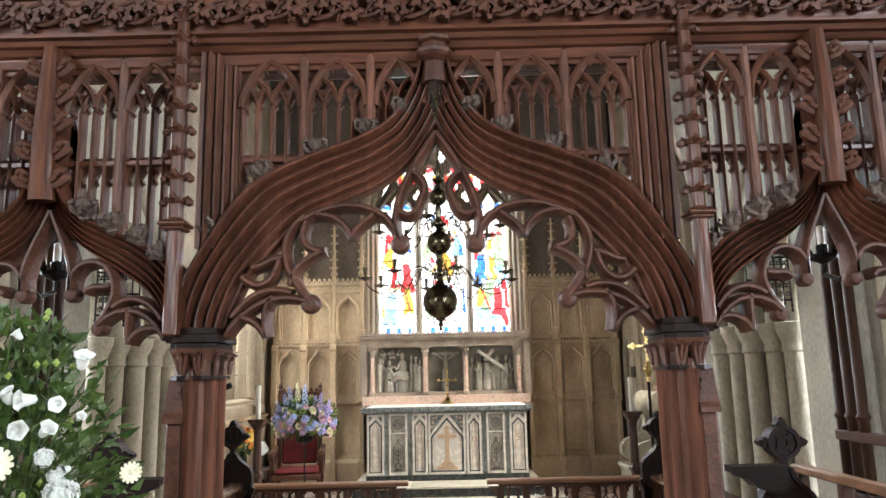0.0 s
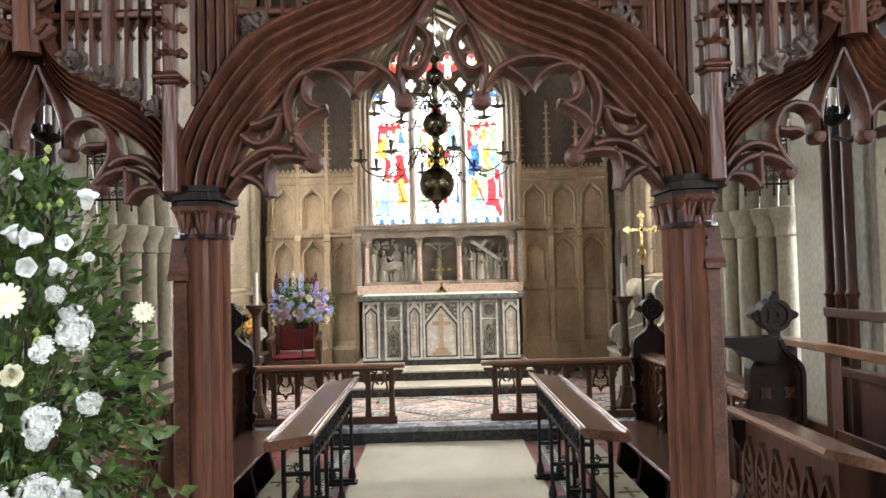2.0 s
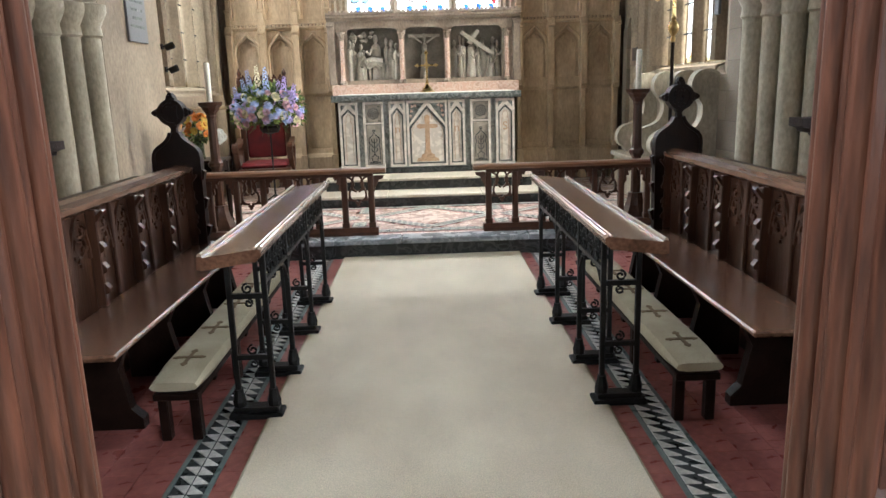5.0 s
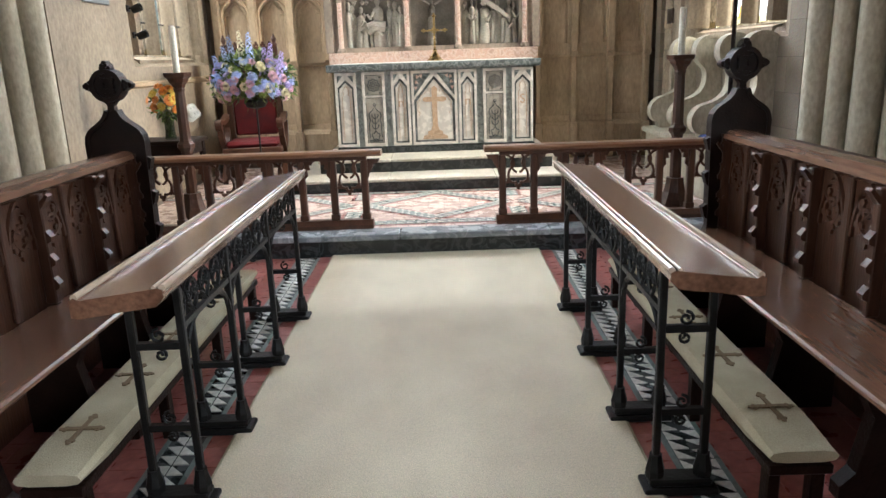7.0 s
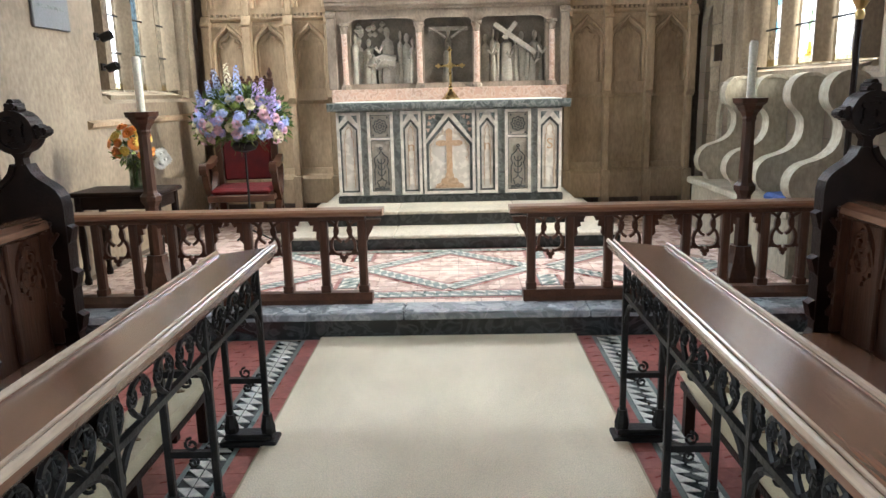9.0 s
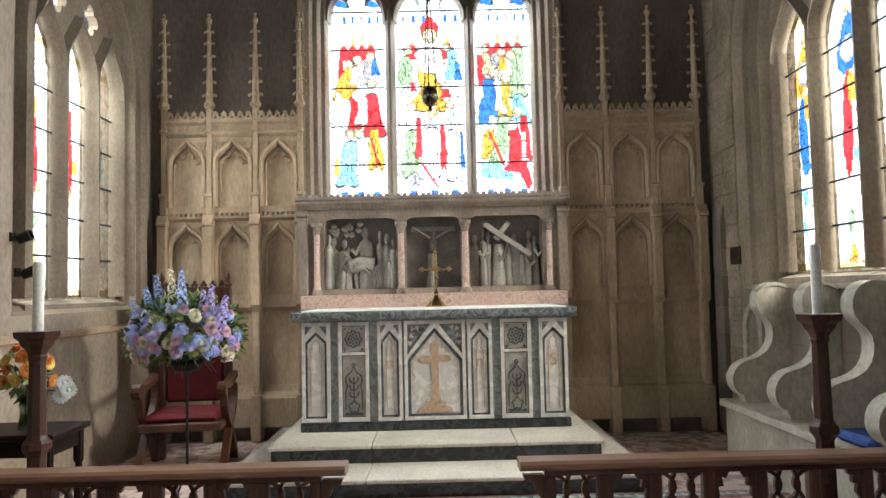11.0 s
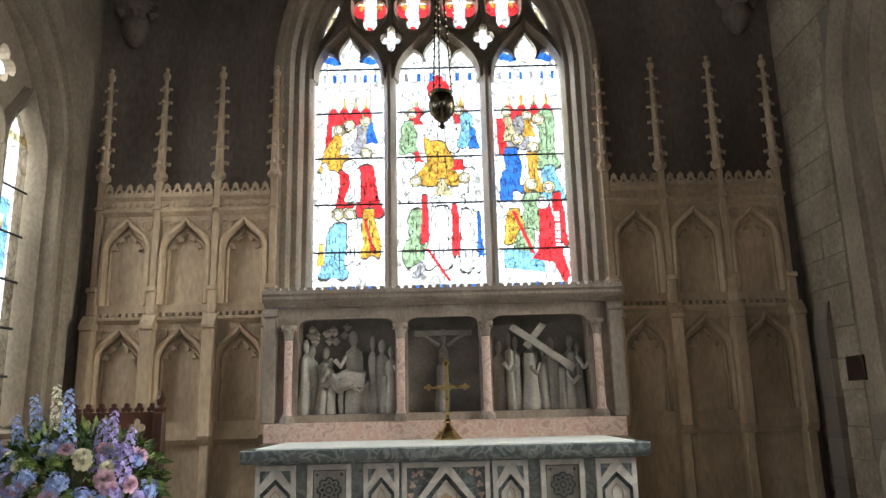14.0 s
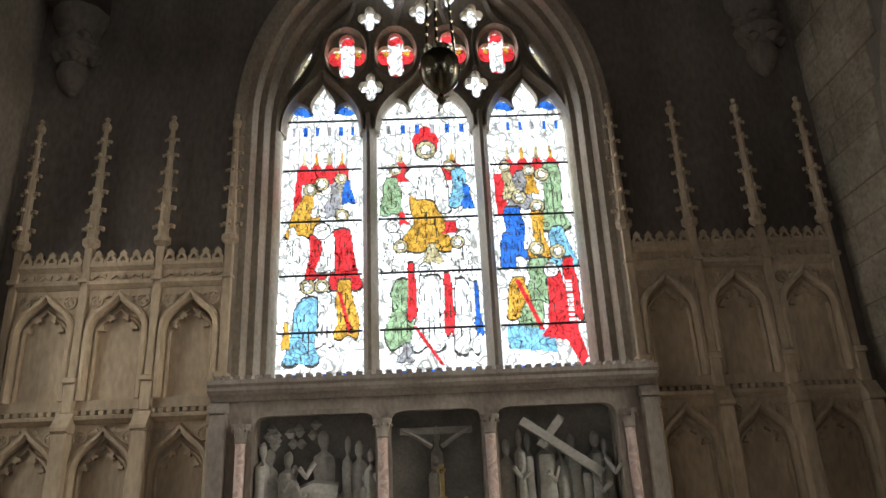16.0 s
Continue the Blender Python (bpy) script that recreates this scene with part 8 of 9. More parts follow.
# ---- flowers ----
def leaf_quad(bm, at, d, length, width, roll, index=0, bend=0.25):
    d = Vector(d).normalized()
    u = d.cross(Vector((0, 0, 1)) if abs(d.z) < 0.95 else Vector((1, 0, 0))).normalized()
    w = u.cross(d)
    u, w = u * math.cos(roll) + w * math.sin(roll), w * math.cos(roll) - u * math.sin(roll)
    at = Vector(at)
    mid = at + d * length * 0.5 + w * length * bend * 0.5
    tip = at + d * length - w * length * bend * 0.3
    a, l, r, m, t = (bm.verts.new(p) for p in (at, at + d * length * 0.42 + u * width / 2 + w * width * 0.25, at + d * length * 0.42 - u * width / 2 + w * width * 0.25, mid * 0.5 + (at + d * length * 0.45) * 0.5, tip))
    for f in ((a, l, m), (a, m, r), (l, t, m), (m, t, r)):
        bm.faces.new(f).material_index = index


def petal_ring(bm, n, r0, r1, z0, z1, w, turn=0.0):
    for k in range(n):
        a = 2 * math.pi * k / n + turn
        c, s = math.cos(a), math.sin(a)
        p = [(r0, 0, z0), (r0 + (r1 - r0) * 0.55, w / 2, z0 + (z1 - z0) * 0.7), (r1, w * 0.28, z1), (r1, -w * 0.28, z1), (r0 + (r1 - r0) * 0.55, -w / 2, z0 + (z1 - z0) * 0.7)]
        bm.faces.new([bm.verts.new((x * c - y * s, x * s + y * c, z)) for x, y, z in p])


def rose():
    bm = BM()
    for n, r, z, w in ((6, 0.048, 0.012, 0.045), (6, 0.040, 0.024, 0.040), (5, 0.030, 0.032, 0.034), (5, 0.020, 0.038, 0.026), (4, 0.011, 0.042, 0.018)):
        petal_ring(bm, n, 0.004, r, 0.0, z, w, r * 40)
    return bm


def daisy():
    bm = BM()
    petal_ring(bm, 14, 0.006, 0.052, 0.004, 0.012, 0.02)
    petal_ring(bm, 12, 0.006, 0.042, 0.010, 0.022, 0.02, 0.2)
    lathe(bm, [(0.012, 0.008), (0.014, 0.016), (0.006, 0.022)], 8)
    return bm


def bell():
    """Bell flower with a wavy, flared and open mouth."""
    bm, rings, n = BM(), [], 15
    for r, z, wave in ((0.004, -0.055, 0), (0.016, -0.046, 0), (0.022, -0.022, 0), (0.024, -0.004, 0.001), (0.032, 0.010, 0.002), (0.038, 0.013, 0.0035), (0.030, 0.009, 0.002), (0.021, -0.004, 0.001), (0.016, -0.030, 0), (0.003, -0.044, 0)):
        rings.append([bm.verts.new(((r + wave * math.cos(5 * 2 * math.pi * i / n)) * math.cos(2 * math.pi * i / n), (r + wave * math.cos(5 * 2 * math.pi * i / n)) * math.sin(2 * math.pi * i / n), z + 0.6 * wave * math.sin(10 * math.pi * i / n))) for i in range(n)])
    for a, b in zip(rings, rings[1:]):
        for i in range(n):
            bm.faces.new((a[i], a[(i + 1) % n], b[(i + 1) % n], b[i]))
    return bm


def cluster(n, r, seed, flat=0.7):
    bm, q = BM(), random.Random(seed)
    for i in range(n):
        a, h = q.uniform(0, 2 * math.pi), q.uniform(-0.2, 1)
        k = math.sqrt(max(0, 1 - h * h))
        c = Vector((r * k * math.cos(a), r * k * math.sin(a), r * flat * h)) * q.uniform(0.88, 1.12)
        up = (c.normalized() + Vector((q.uniform(-0.5, 0.5), q.uniform(-0.5, 0.5), q.uniform(-0.5, 0.5)))).normalized()
        m = up.to_track_quat("Z", "Y").to_matrix().to_4x4()
        for j in range(5):
            b = 2 * math.pi * j / 5
            pts = [(0, 0, 0), (0.012 * math.cos(b - 0.5), 0.012 * math.sin(b - 0.5), 0.005), (0.017 * math.cos(b), 0.017 * math.sin(b), 0.003), (0.012 * math.cos(b + 0.5), 0.012 * math.sin(b + 0.5), 0.005)]
            bm.faces.new([bm.verts.new(c + m @ Vector(p)) for p in pts])
    lathe(bm, [(r * 0.25, -r * flat * 0.5), (r * 0.75, -r * flat * 0.25), (r * 0.84, r * flat * 0.2), (r * 0.55, r * flat * 0.66), (r * 0.1, r * flat * 0.84)], 9)
    return bm


def spike(n, h, r, seed):
    bm, q = BM(), random.Random(seed)
    for i in range(n):
        t = i / n
        a, k = i * 2.4, r * (1.05 - 0.8 * t)
        c = Vector((k * math.cos(a), k * math.sin(a), h * t))
        m = (Vector((c.x, c.y, 0.01)).normalized()).to_track_quat("Z", "Y").to_matrix().to_4x4()
        for j in range(5):
            b = 2 * math.pi * j / 5
            s = 0.9 - 0.4 * t
            pts = [(0, 0, 0), (0.014 * s * math.cos(b - 0.6), 0.014 * s * math.sin(b - 0.6), 0.006), (0.022 * s * math.cos(b), 0.022 * s * math.sin(b), 0.003), (0.014 * s * math.cos(b + 0.6), 0.014 * s * math.sin(b + 0.6), 0.006)]
            bm.faces.new([bm.verts.new(c + m @ Vector(p)) for p in pts])
    return bm


def foliage(n, centre, rx, ry, rz, seed, sizes, mats, low=-1.0):
    bm, q = BM(), random.Random(seed)
    c = Vector(centre)
    for i in range(n):
        d = Vector((q.gauss(0, 1), q.gauss(0, 1), q.gauss(0, 1))).normalized()
        if d.z < low:
            d.z = -d.z
        k = q.uniform(0.35, 1.0) ** 0.6
        p = c + Vector((d.x * rx, d.y * ry, d.z * rz)) * k
        out = (d + Vector((q.gauss(0, 0.5), q.gauss(0, 0.5), q.gauss(-0.1, 0.5)))).normalized()
        s = q.uniform(*sizes)
        leaf_quad(bm, p, out, s, s * q.uniform(0.28, 0.5), q.uniform(0, 6.28), 0 if q.random() < 0.82 else 1)
    for i in range(n // 18):
        d = Vector((q.gauss(0, 1), q.gauss(0, 1), q.gauss(0.2, 1))).normalized()
        tube(bm, [c - Vector((0, 0, rz * 0.6)), c + Vector((d.x * rx, d.y * ry, d.z * rz)) * 0.6, c + Vector((d.x * rx, d.y * ry, d.z * rz)) * 1.02], 0.0025, 4)
    return bm


def bloom(parent, name, meshes, key, make, material, at, d, size, label=""):
    """A flower on a shared mesh, facing d."""
    m = Matrix.Translation(at) @ Vector(d).normalized().to_track_quat("Z", "Y").to_matrix().to_4x4() @ Matrix.Scale(size, 4)
    if key not in meshes:
        o = part(name, make(), material, parent, label)
        meshes[key] = o
        o.matrix_basis = m
        return o
    return again(meshes[key], name, parent, m)


# white arrangement beside the screen
wf = thing("white_flower_arrangement", "large arrangement of white flowers and green foliage on pedestal", "flower arrangement", "", "", pose(CX - 1.02, 1.66, 0))
bm = BM()
lathe(bm, [(0.17, 0), (0.17, 0.02), (0.05, 0.05), (0.02, 0.08), (0.018, 0.85), (0.10, 0.88), (0.13, 0.92), (0.13, 0.99), (0.11, 1.0)], 12)
part("pedestal", bm, IRON, wf, "black iron flower pedestal", True)
fo = part("foliage", foliage(3600, (0.01, 0, 1.46), 0.32, 0.27, 0.58, 3, (0.025, 0.065), 2, -0.85), [LEAF, LEAF_PALE], wf)
fo["kind"] = "stuff"
q = random.Random(8)
for k in range(9):
    bm = BM()
    a = Vector((0.24 + 0.02 * (k % 3), -0.12 + 0.05 * (k % 4), 0.98 + 0.07 * k))
    tip = a + Vector((q.uniform(0.08, 0.16), q.uniform(-0.05, 0.05), q.uniform(-0.10, 0.03)))
    tube(bm, [a, (a + tip) / 2 + Vector((0, 0, 0.02)), tip], 0.002, 4)
    for j in range(8):
        p = a + (tip - a) * (j / 8)
        leaf_quad(bm, p, (q.uniform(-0.3, 1), q.uniform(-0.6, 0.6), q.uniform(-0.7, 0.7)), 0.045, 0.026, q.uniform(0, 6), 1 if k % 3 == 0 else 0)
    part("trailing_sprig", bm, [LEAF, LEAF_PALE], wf)
made = {}
FL = [("rose", rose, PETAL_W), ("daisy", daisy, PETAL_C), ("bell", bell, PETAL_W), ("stock", lambda: cluster(64, 0.045, 5, 0.8), PETAL_W), ("cream_rose", rose, PETAL_C)]
spots = [("bell", 0.262, -0.12, 1.893, 0.7), ("bell", 0.195, -0.16, 1.833, 0.7), ("bell", 0.145, -0.16, 1.822, 0.62), ("bell", 0.158, -0.18, 1.775, 0.66), ("bell", 0.207, -0.16, 1.758, 0.6), ("bell", 0.229, -0.14, 1.818, 0.55), ("bell", 0.08, -0.18, 1.86, 0.6), ("bell", 0.12, -0.18, 1.93, 0.55),
         ("daisy", 0.155, -0.20, 1.70, 0.85), ("daisy", 0.36, -0.06, 1.666, 0.55), ("stock", 0.253, -0.14, 1.624, 0.85), ("stock", 0.225, -0.16, 1.60, 0.65), ("stock", 0.213, -0.18, 1.466, 0.85), ("stock", 0.256, -0.14, 1.49, 0.6), ("stock", 0.19, -0.20, 1.445, 0.55), ("stock", 0.207, -0.18, 1.319, 0.95), ("stock", 0.17, -0.20, 1.34, 0.6), ("stock", 0.25, -0.16, 1.30, 0.5),
         ("cream_rose", 0.138, -0.20, 1.571, 0.6), ("cream_rose", 0.107, -0.22, 1.453, 0.75), ("rose", 0.05, -0.22, 1.62, 0.7), ("stock", 0.04, -0.22, 1.36, 0.8), ("rose", 0.0, -0.22, 1.74, 0.7), ("stock", -0.06, -0.24, 1.5, 0.9)]
q = random.Random(77)
for i in range(30):
    a, z = q.uniform(-2.9, -0.1), q.uniform(1.05, 1.98)
    r = 0.27 * math.sqrt(max(0.1, 1 - ((z - 1.48) / 0.62) ** 2))
    spots.append((q.choice(("bell", "stock", "bell", "bell")), 0.01 + r * math.cos(a), r * math.sin(a), z, q.uniform(0.32, 0.5)))
for i, (k, x, y, z, size) in enumerate(spots):
    make, mt = [(b, c) for a, b, c in FL if a == k][0]
    d = Vector((x * 1.5 + 0.75 * math.sin(i * 5), y * 1.5 - 0.35, (z - 1.5) * 0.7 + 0.2 + 0.45 * math.cos(i * 3)))
    if k == "daisy":
        d = Vector((0.2, -0.8, 0.25))
    size *= 0.8
    bloom(wf, "blossom", made, k, make, mt, Vector((x, y, z)) + d.normalized() * 0.03, d, size)
bm = BM()
q = random.Random(21)
for k in range(120):
    p = Vector((q.uniform(-0.3, 0.24), q.uniform(-0.27, -0.05), q.uniform(1.05, 2.02)))
    lathe(bm, [(0.002, -0.008), (0.008, 0), (0.002, 0.009)], 5, p)
o = part("bud_scatter", bm, LIME, wf)
o["kind"] = "stuff"

# blue and lilac arrangement on a black stand
bf = thing("blue_flower_arrangement", "blue, lilac and pink flower arrangement on black metal stand", "flower arrangement", "", "", pose(CX - 1.90, 9.86, STEP1 + 0.004))
bm = BM()
for k in range(3):
    a = radians(120 * k + 30)
    tube(bm, [(0, 0, 0.12), (0.12 * math.cos(a), 0.12 * math.sin(a), 0.05), (0.20 * math.cos(a), 0.20 * math.sin(a), 0.0)], 0.009, 6)
tube(bm, [(0, 0, 0.1), (0, 0, 0.88)], 0.011, 8)
lathe(bm, [(0.02, 0.86), (0.10, 0.88), (0.13, 0.93), (0.12, 0.96), (0.05, 0.965)], 12)
part("stand", bm, IRON, bf, "black metal flower stand", True)
fo = part("foliage", foliage(1700, (0, 0, 1.14), 0.45, 0.32, 0.32, 13, (0.04, 0.09), 2, -0.6), [LEAF, LIME], bf)
fo["kind"] = "stuff"
made = {}
q = random.Random(17)
for i, (x, z, mat, h, lab) in enumerate(((-0.16, 1.30, PETAL_B, 0.26, "sky blue"), (-0.20, 1.20, PETAL_B, 0.26, ""), (0.03, 1.32, PETAL_B, 0.28, ""), (-0.07, 1.32, PETAL_C, 0.28, "cream"), (0.20, 1.26, PETAL_L, 0.22, "lilac"), (0.30, 1.18, PETAL_L, 0.22, ""), (0.13, 1.22, PETAL_L, 0.2, ""), (-0.28, 1.12, PETAL_B, 0.2, ""), (0.25, 1.10, PETAL_L, 0.2, ""))):
    bloom(bf, "flower_spike", made, (mat.name, "spike"), lambda: spike(46, h, 0.032, 5), mat, (x, -0.06 - 0.06 * (i % 3), z - 0.02), (x * 0.8, -0.12, 1), 1.3)
for i in range(96):
    a, b = q.uniform(-2.9, -0.2), q.uniform(-0.55, 0.85)
    d = Vector((math.cos(a) * math.cos(b), math.sin(a) * math.cos(b), math.sin(b)))
    p = Vector((d.x * 0.42, d.y * 0.33, 1.13 + d.z * 0.29))
    k = q.random()
    if k < 0.22:
        bloom(bf, "blossom", made, "blue", lambda: cluster(22, 0.042, 31), PETAL_B, p, d, q.uniform(0.8, 1.25))
    elif k < 0.39:
        bloom(bf, "blossom", made, "lilac", lambda: cluster(22, 0.042, 32), PETAL_L, p, d, q.uniform(0.8, 1.2))
    elif k < 0.59:
        bloom(bf, "blossom", made, "pink", rose, PETAL_P, p, d, q.uniform(0.8, 1.15))
    elif k < 0.84:
        bloom(bf, "blossom", made, "cream", rose, PETAL_C, p, d, q.uniform(0.85, 1.2))
    else:
        bloom(bf, "blossom", made, "lime", lambda: cluster(20, 0.035, 33), LIME, p, d, q.uniform(0.8, 1.2))

# orange flowers in a glass vase on the side table
of = thing("orange_flower_vase", "orange and yellow flowers in clear glass vase", "flower vase", "", "", pose(CX - 2.34, 8.50, STEP1 + 0.704))
bm = BM()
lathe(bm, [(0.045, 0), (0.05, 0.01), (0.042, 0.08), (0.045, 0.16), (0.055, 0.20), (0.052, 0.20), (0.04, 0.16), (0.038, 0.08), (0.042, 0.015)], 14)
part("vase", bm, CLEAR, of, "clear glass vase", True)
bm = BM()
q = random.Random(6)
for k in range(14):
    a = q.uniform(0, 6.28)
    tube(bm, [(0.02 * math.cos(a), 0.02 * math.sin(a), 0.02), (0.03 * math.cos(a + 2), 0.03 * math.sin(a + 2), 0.2), (0.10 * math.cos(a + 2), 0.08 * math.sin(a + 2), 0.36)], 0.003, 4)
part("stems", bm, LEAF, of)
fo = part("foliage", foliage(160, (0, 0, 0.30), 0.13, 0.11, 0.13, 23, (0.04, 0.08), 2), [LEAF, LIME], of)
fo["kind"] = "stuff"
made = {}
for i in range(22):
    a, b = q.uniform(-3.0, -0.1), q.uniform(-0.4, 1.2)
    d = Vector((math.cos(a) * math.cos(b), math.sin(a) * math.cos(b), math.sin(b)))
    p = Vector((d.x * 0.15, d.y * 0.12, 0.32 + d.z * 0.14))
    bloom(of, "blossom", made, i % 3, daisy if i % 3 else rose, (PETAL_O, PETAL_O, PETAL_Y)[i % 3], p, d, q.uniform(0.7, 1.0))
for p in ((0.22, -0.02, 0.26), (0.25, -0.03, 0.22), (0.21, -0.03, 0.19)):
    bloom(of, "blossom", made, "white", daisy, PETAL_W, p, (0.4, -1, 0.2), 0.9)
bm = BM()
tube(bm, [(0.02, 0, 0.15), (0.12, -0.01, 0.22), (0.24, -0.02, 0.22)], 0.003, 4)
part("stem", bm, LEAF, of)

# ---- stone sedilia along the south wall ----
sed = thing("sedilia", "pale stone sedilia with curved scroll arms", "stone seat", "", "structure")
bm = BM()
box(bm, CX + 2.40, CX + WALL, 8.15, 10.30, STEP1, 0.60, 0.015)
part("plinth", bm, PALE, sed)
bm = BM()
box(bm, CX + 2.36, CX + WALL, 8.12, 10.33, 0.60, 0.66, 0.012)
part("seat_slab", bm, PALE, sed)
arm = None
half = [(2.86, 0.66), (2.86, 1.55)] + bez((2.86, 1.55), (2.78, 1.63), (2.61, 1.61), (2.61, 1.46), 9)[1:] + bez((2.61, 1.46), (2.61, 1.34), (2.73, 1.36), (2.73, 1.22), 7)[1:] + bez((2.73, 1.22), (2.73, 1.04), (2.60, 1.00), (2.50, 0.975), 8)[1:] + bez((2.50, 0.975), (2.39, 0.95), (2.35, 0.80), (2.45, 0.74), 8)[1:] + [(2.48, 0.66)]
for y in (8.22, 8.78, 9.40, 10.12):
    bm = BM()
    slab(bm, half, -0.06, 0.06, lambda a, b, d: (a, d, b))
    a = part("scroll_arm", bm, PALE, sed, "S-shaped stone arm")
    a.matrix_basis = pose(CX, y, 0)
    bm = BM()
    sweep(bm, half[1:-1], [(-0.02, -0.066), (0.006, -0.066), (0.012, -0.04), (0.012, 0.04), (0.006, 0.066), (-0.02, 0.066)], lambda a, b, d: (a, d, b))
    e = part("edge_roll", bm, PALE, a, "", True)
bm = BM()
box(bm, CX + 2.42, CX + 2.80, 8.32, 8.68, 0.661, 0.73, 0.025)
whole("seat_cushion", bm, BLUE_CLOTH, "flat blue cushion on stone seat", "cushion")

# niche and pier beside the sedilia
bm = BM()
sweep(bm, [(10.86, 0.75)] + head(0.16, 1.20, 0.22, 7, 10.70) + [(10.54, 0.75)], [(-0.03, -0.03), (0.0, -0.05), (0.03, -0.03), (0.03, 0.02), (-0.03, 0.02)], side(1))
pis = whole("piscina_frame", bm, PALE, "moulded stone frame of a wall niche", "niche", "structure")
bm = BM()
slab(bm, [(2.86, 0), (2.80, 0), (2.80, 2.2), (2.83, 2.35), (2.86, 2.4)], 11.25, 11.44, lambda a, b, d: (CX + a, d, b))
whole("wall_pilaster", bm, STONE, "shallow ashlar pilaster in the corner", "wall", "structure")

# ---- processional cross at the stall end ----
pc = thing("processional_cross", "brass processional cross on dark staff fixed to stall end", "cross", "", "", pose(CX + 1.76, 6.30, 0))
bm = BM()
tube(bm, [(0, 0, 0.02), (0, 0, 1.84)], 0.013, 8)
part("staff", bm, DARK, pc)
bm = BM()
lathe(bm, [(0.014, 1.78), (0.02, 1.80), (0.014, 1.82), (0.036, 1.86), (0.04, 1.88), (0.03, 1.91), (0.014, 1.93), (0.02, 1.945), (0.01, 1.96)], 12)
part("knop", bm, BRASS, pc, "", True)
bm = BM()
box(bm, -0.014, 0.014, -0.008, 0.008, 1.95, 2.21, 0.003)
box(bm, -0.12, 0.12, -0.008, 0.008, 2.075, 2.103, 0.003)
for x, z, t in ((0, 2.22, 90), (0.128, 2.089, 0), (-0.128, 2.089, 180)):
    slab(bm, foil(x, z, 0.034, 3, t, 5), -0.009, 0.009)
part("cross_body", bm, BRASS, pc)
bm = BM()
box(bm, -0.03, 0.03, -0.06, 0.02, 1.02, 1.06)
part("bracket", bm, IRON, pc)

# ---- wall tablets and fittings ----
bm = BM()
box(bm, CX - WALL, CX - WALL + 0.025, 8.30, 8.78, 2.04, 2.76, 0.006)
tab = whole("memorial_tablet", bm, SLATE, "grey slate memorial tablet on plaster wall", "wall tablet")
for k in range(7):
    bm = BM()
    u = 0.17 - 0.03 * (k % 3)
    box(bm, CX - WALL + 0.0255, CX - WALL + 0.027, 8.54 - u, 8.54 + u, 2.66 - 0.08 * k, 2.685 - 0.08 * k)
    part("lettering_bar", bm, GREY_MARBLE, tab)
bm = BM()
box(bm, CX + WALL - 0.02, CX + WALL, 10.93, 11.14, 1.79, 1.96, 0.004)
whole("bronze_plate", bm, BRONZE, "small dark bronze plate on ashlar wall", "wall tablet")
bm = BM()
box(bm, CX + WALL - 0.03, CX + WALL, 8.20, 8.30, 2.12, 2.52, 0.006)
whole("slate_strip", bm, SLATE, "narrow grey tablet on south wall", "wall tablet")
for y, z in ((9.20, 2.04), (9.26, 1.80)):
    sp = thing("spotlight", "small black spotlight on wall bracket", "spotlight", "wall spotlights", "", pose(CX - WALL, y, z))
    bm = BM()
    box(bm, 0, 0.015, -0.03, 0.03, -0.03, 0.03)
    tube(bm, [(0.01, 0, 0), (0.07, 0, 0)], 0.008, 6)
    part("bracket", bm, IRON, sp)
    bm = BM()
    lathe(bm, [(0.02, -0.05), (0.035, -0.045), (0.038, 0.045), (0.033, 0.047), (0.03, 0.02)], 12, (0.09, 0, 0), Matrix.Rotation(radians(70), 4, "Y"))
    part("housing", bm, IRON, sp, "", True)

# coursed ashlar of the south wall between window and east wall
q = random.Random(41)
wall_south = bpy.data.objects["wall_south"]
z = 0.18
while z < 6.6:
    h = q.choice((0.22, 0.25, 0.28, 0.30))
    y = 10.97 - (0.0 if z < 3.45 else min(1.4, 1.48 - math.sqrt(max(0.0, 2.05 ** 2 - max(0.0, z - 3.55) ** 2)) + 0.57))
    if z + h < 1.45:
        y = 10.90
    while y < EAST - 0.02:
        w = min(q.uniform(0.26, 0.52), EAST - y)
        if EAST - y - w < 0.12:
            w = EAST - y
        bm = BM()
        lift = q.uniform(0.006, 0.014)
        x0, x1 = CX + WALL - lift, CX + WALL + 0.004
        box(bm, x0, x1, y + 0.003, y + w - 0.003, z + 0.003, z + h - 0.003, 0.004)
        part("ashlar_block", bm, ASHLAR, wall_south)
        y += w
    z += h

# string course on the north wall
bm = BM()
slab(bm, [(0, 1.30), (0.04, 1.32), (0.05, 1.35), (0.0, 1.37)], 8.9, EAST, lambda a, b, d: (CX - WALL + a, d, b))
whole("trim", bm, CARVE, "thin moulded string course on north wall", "trim", "structure")

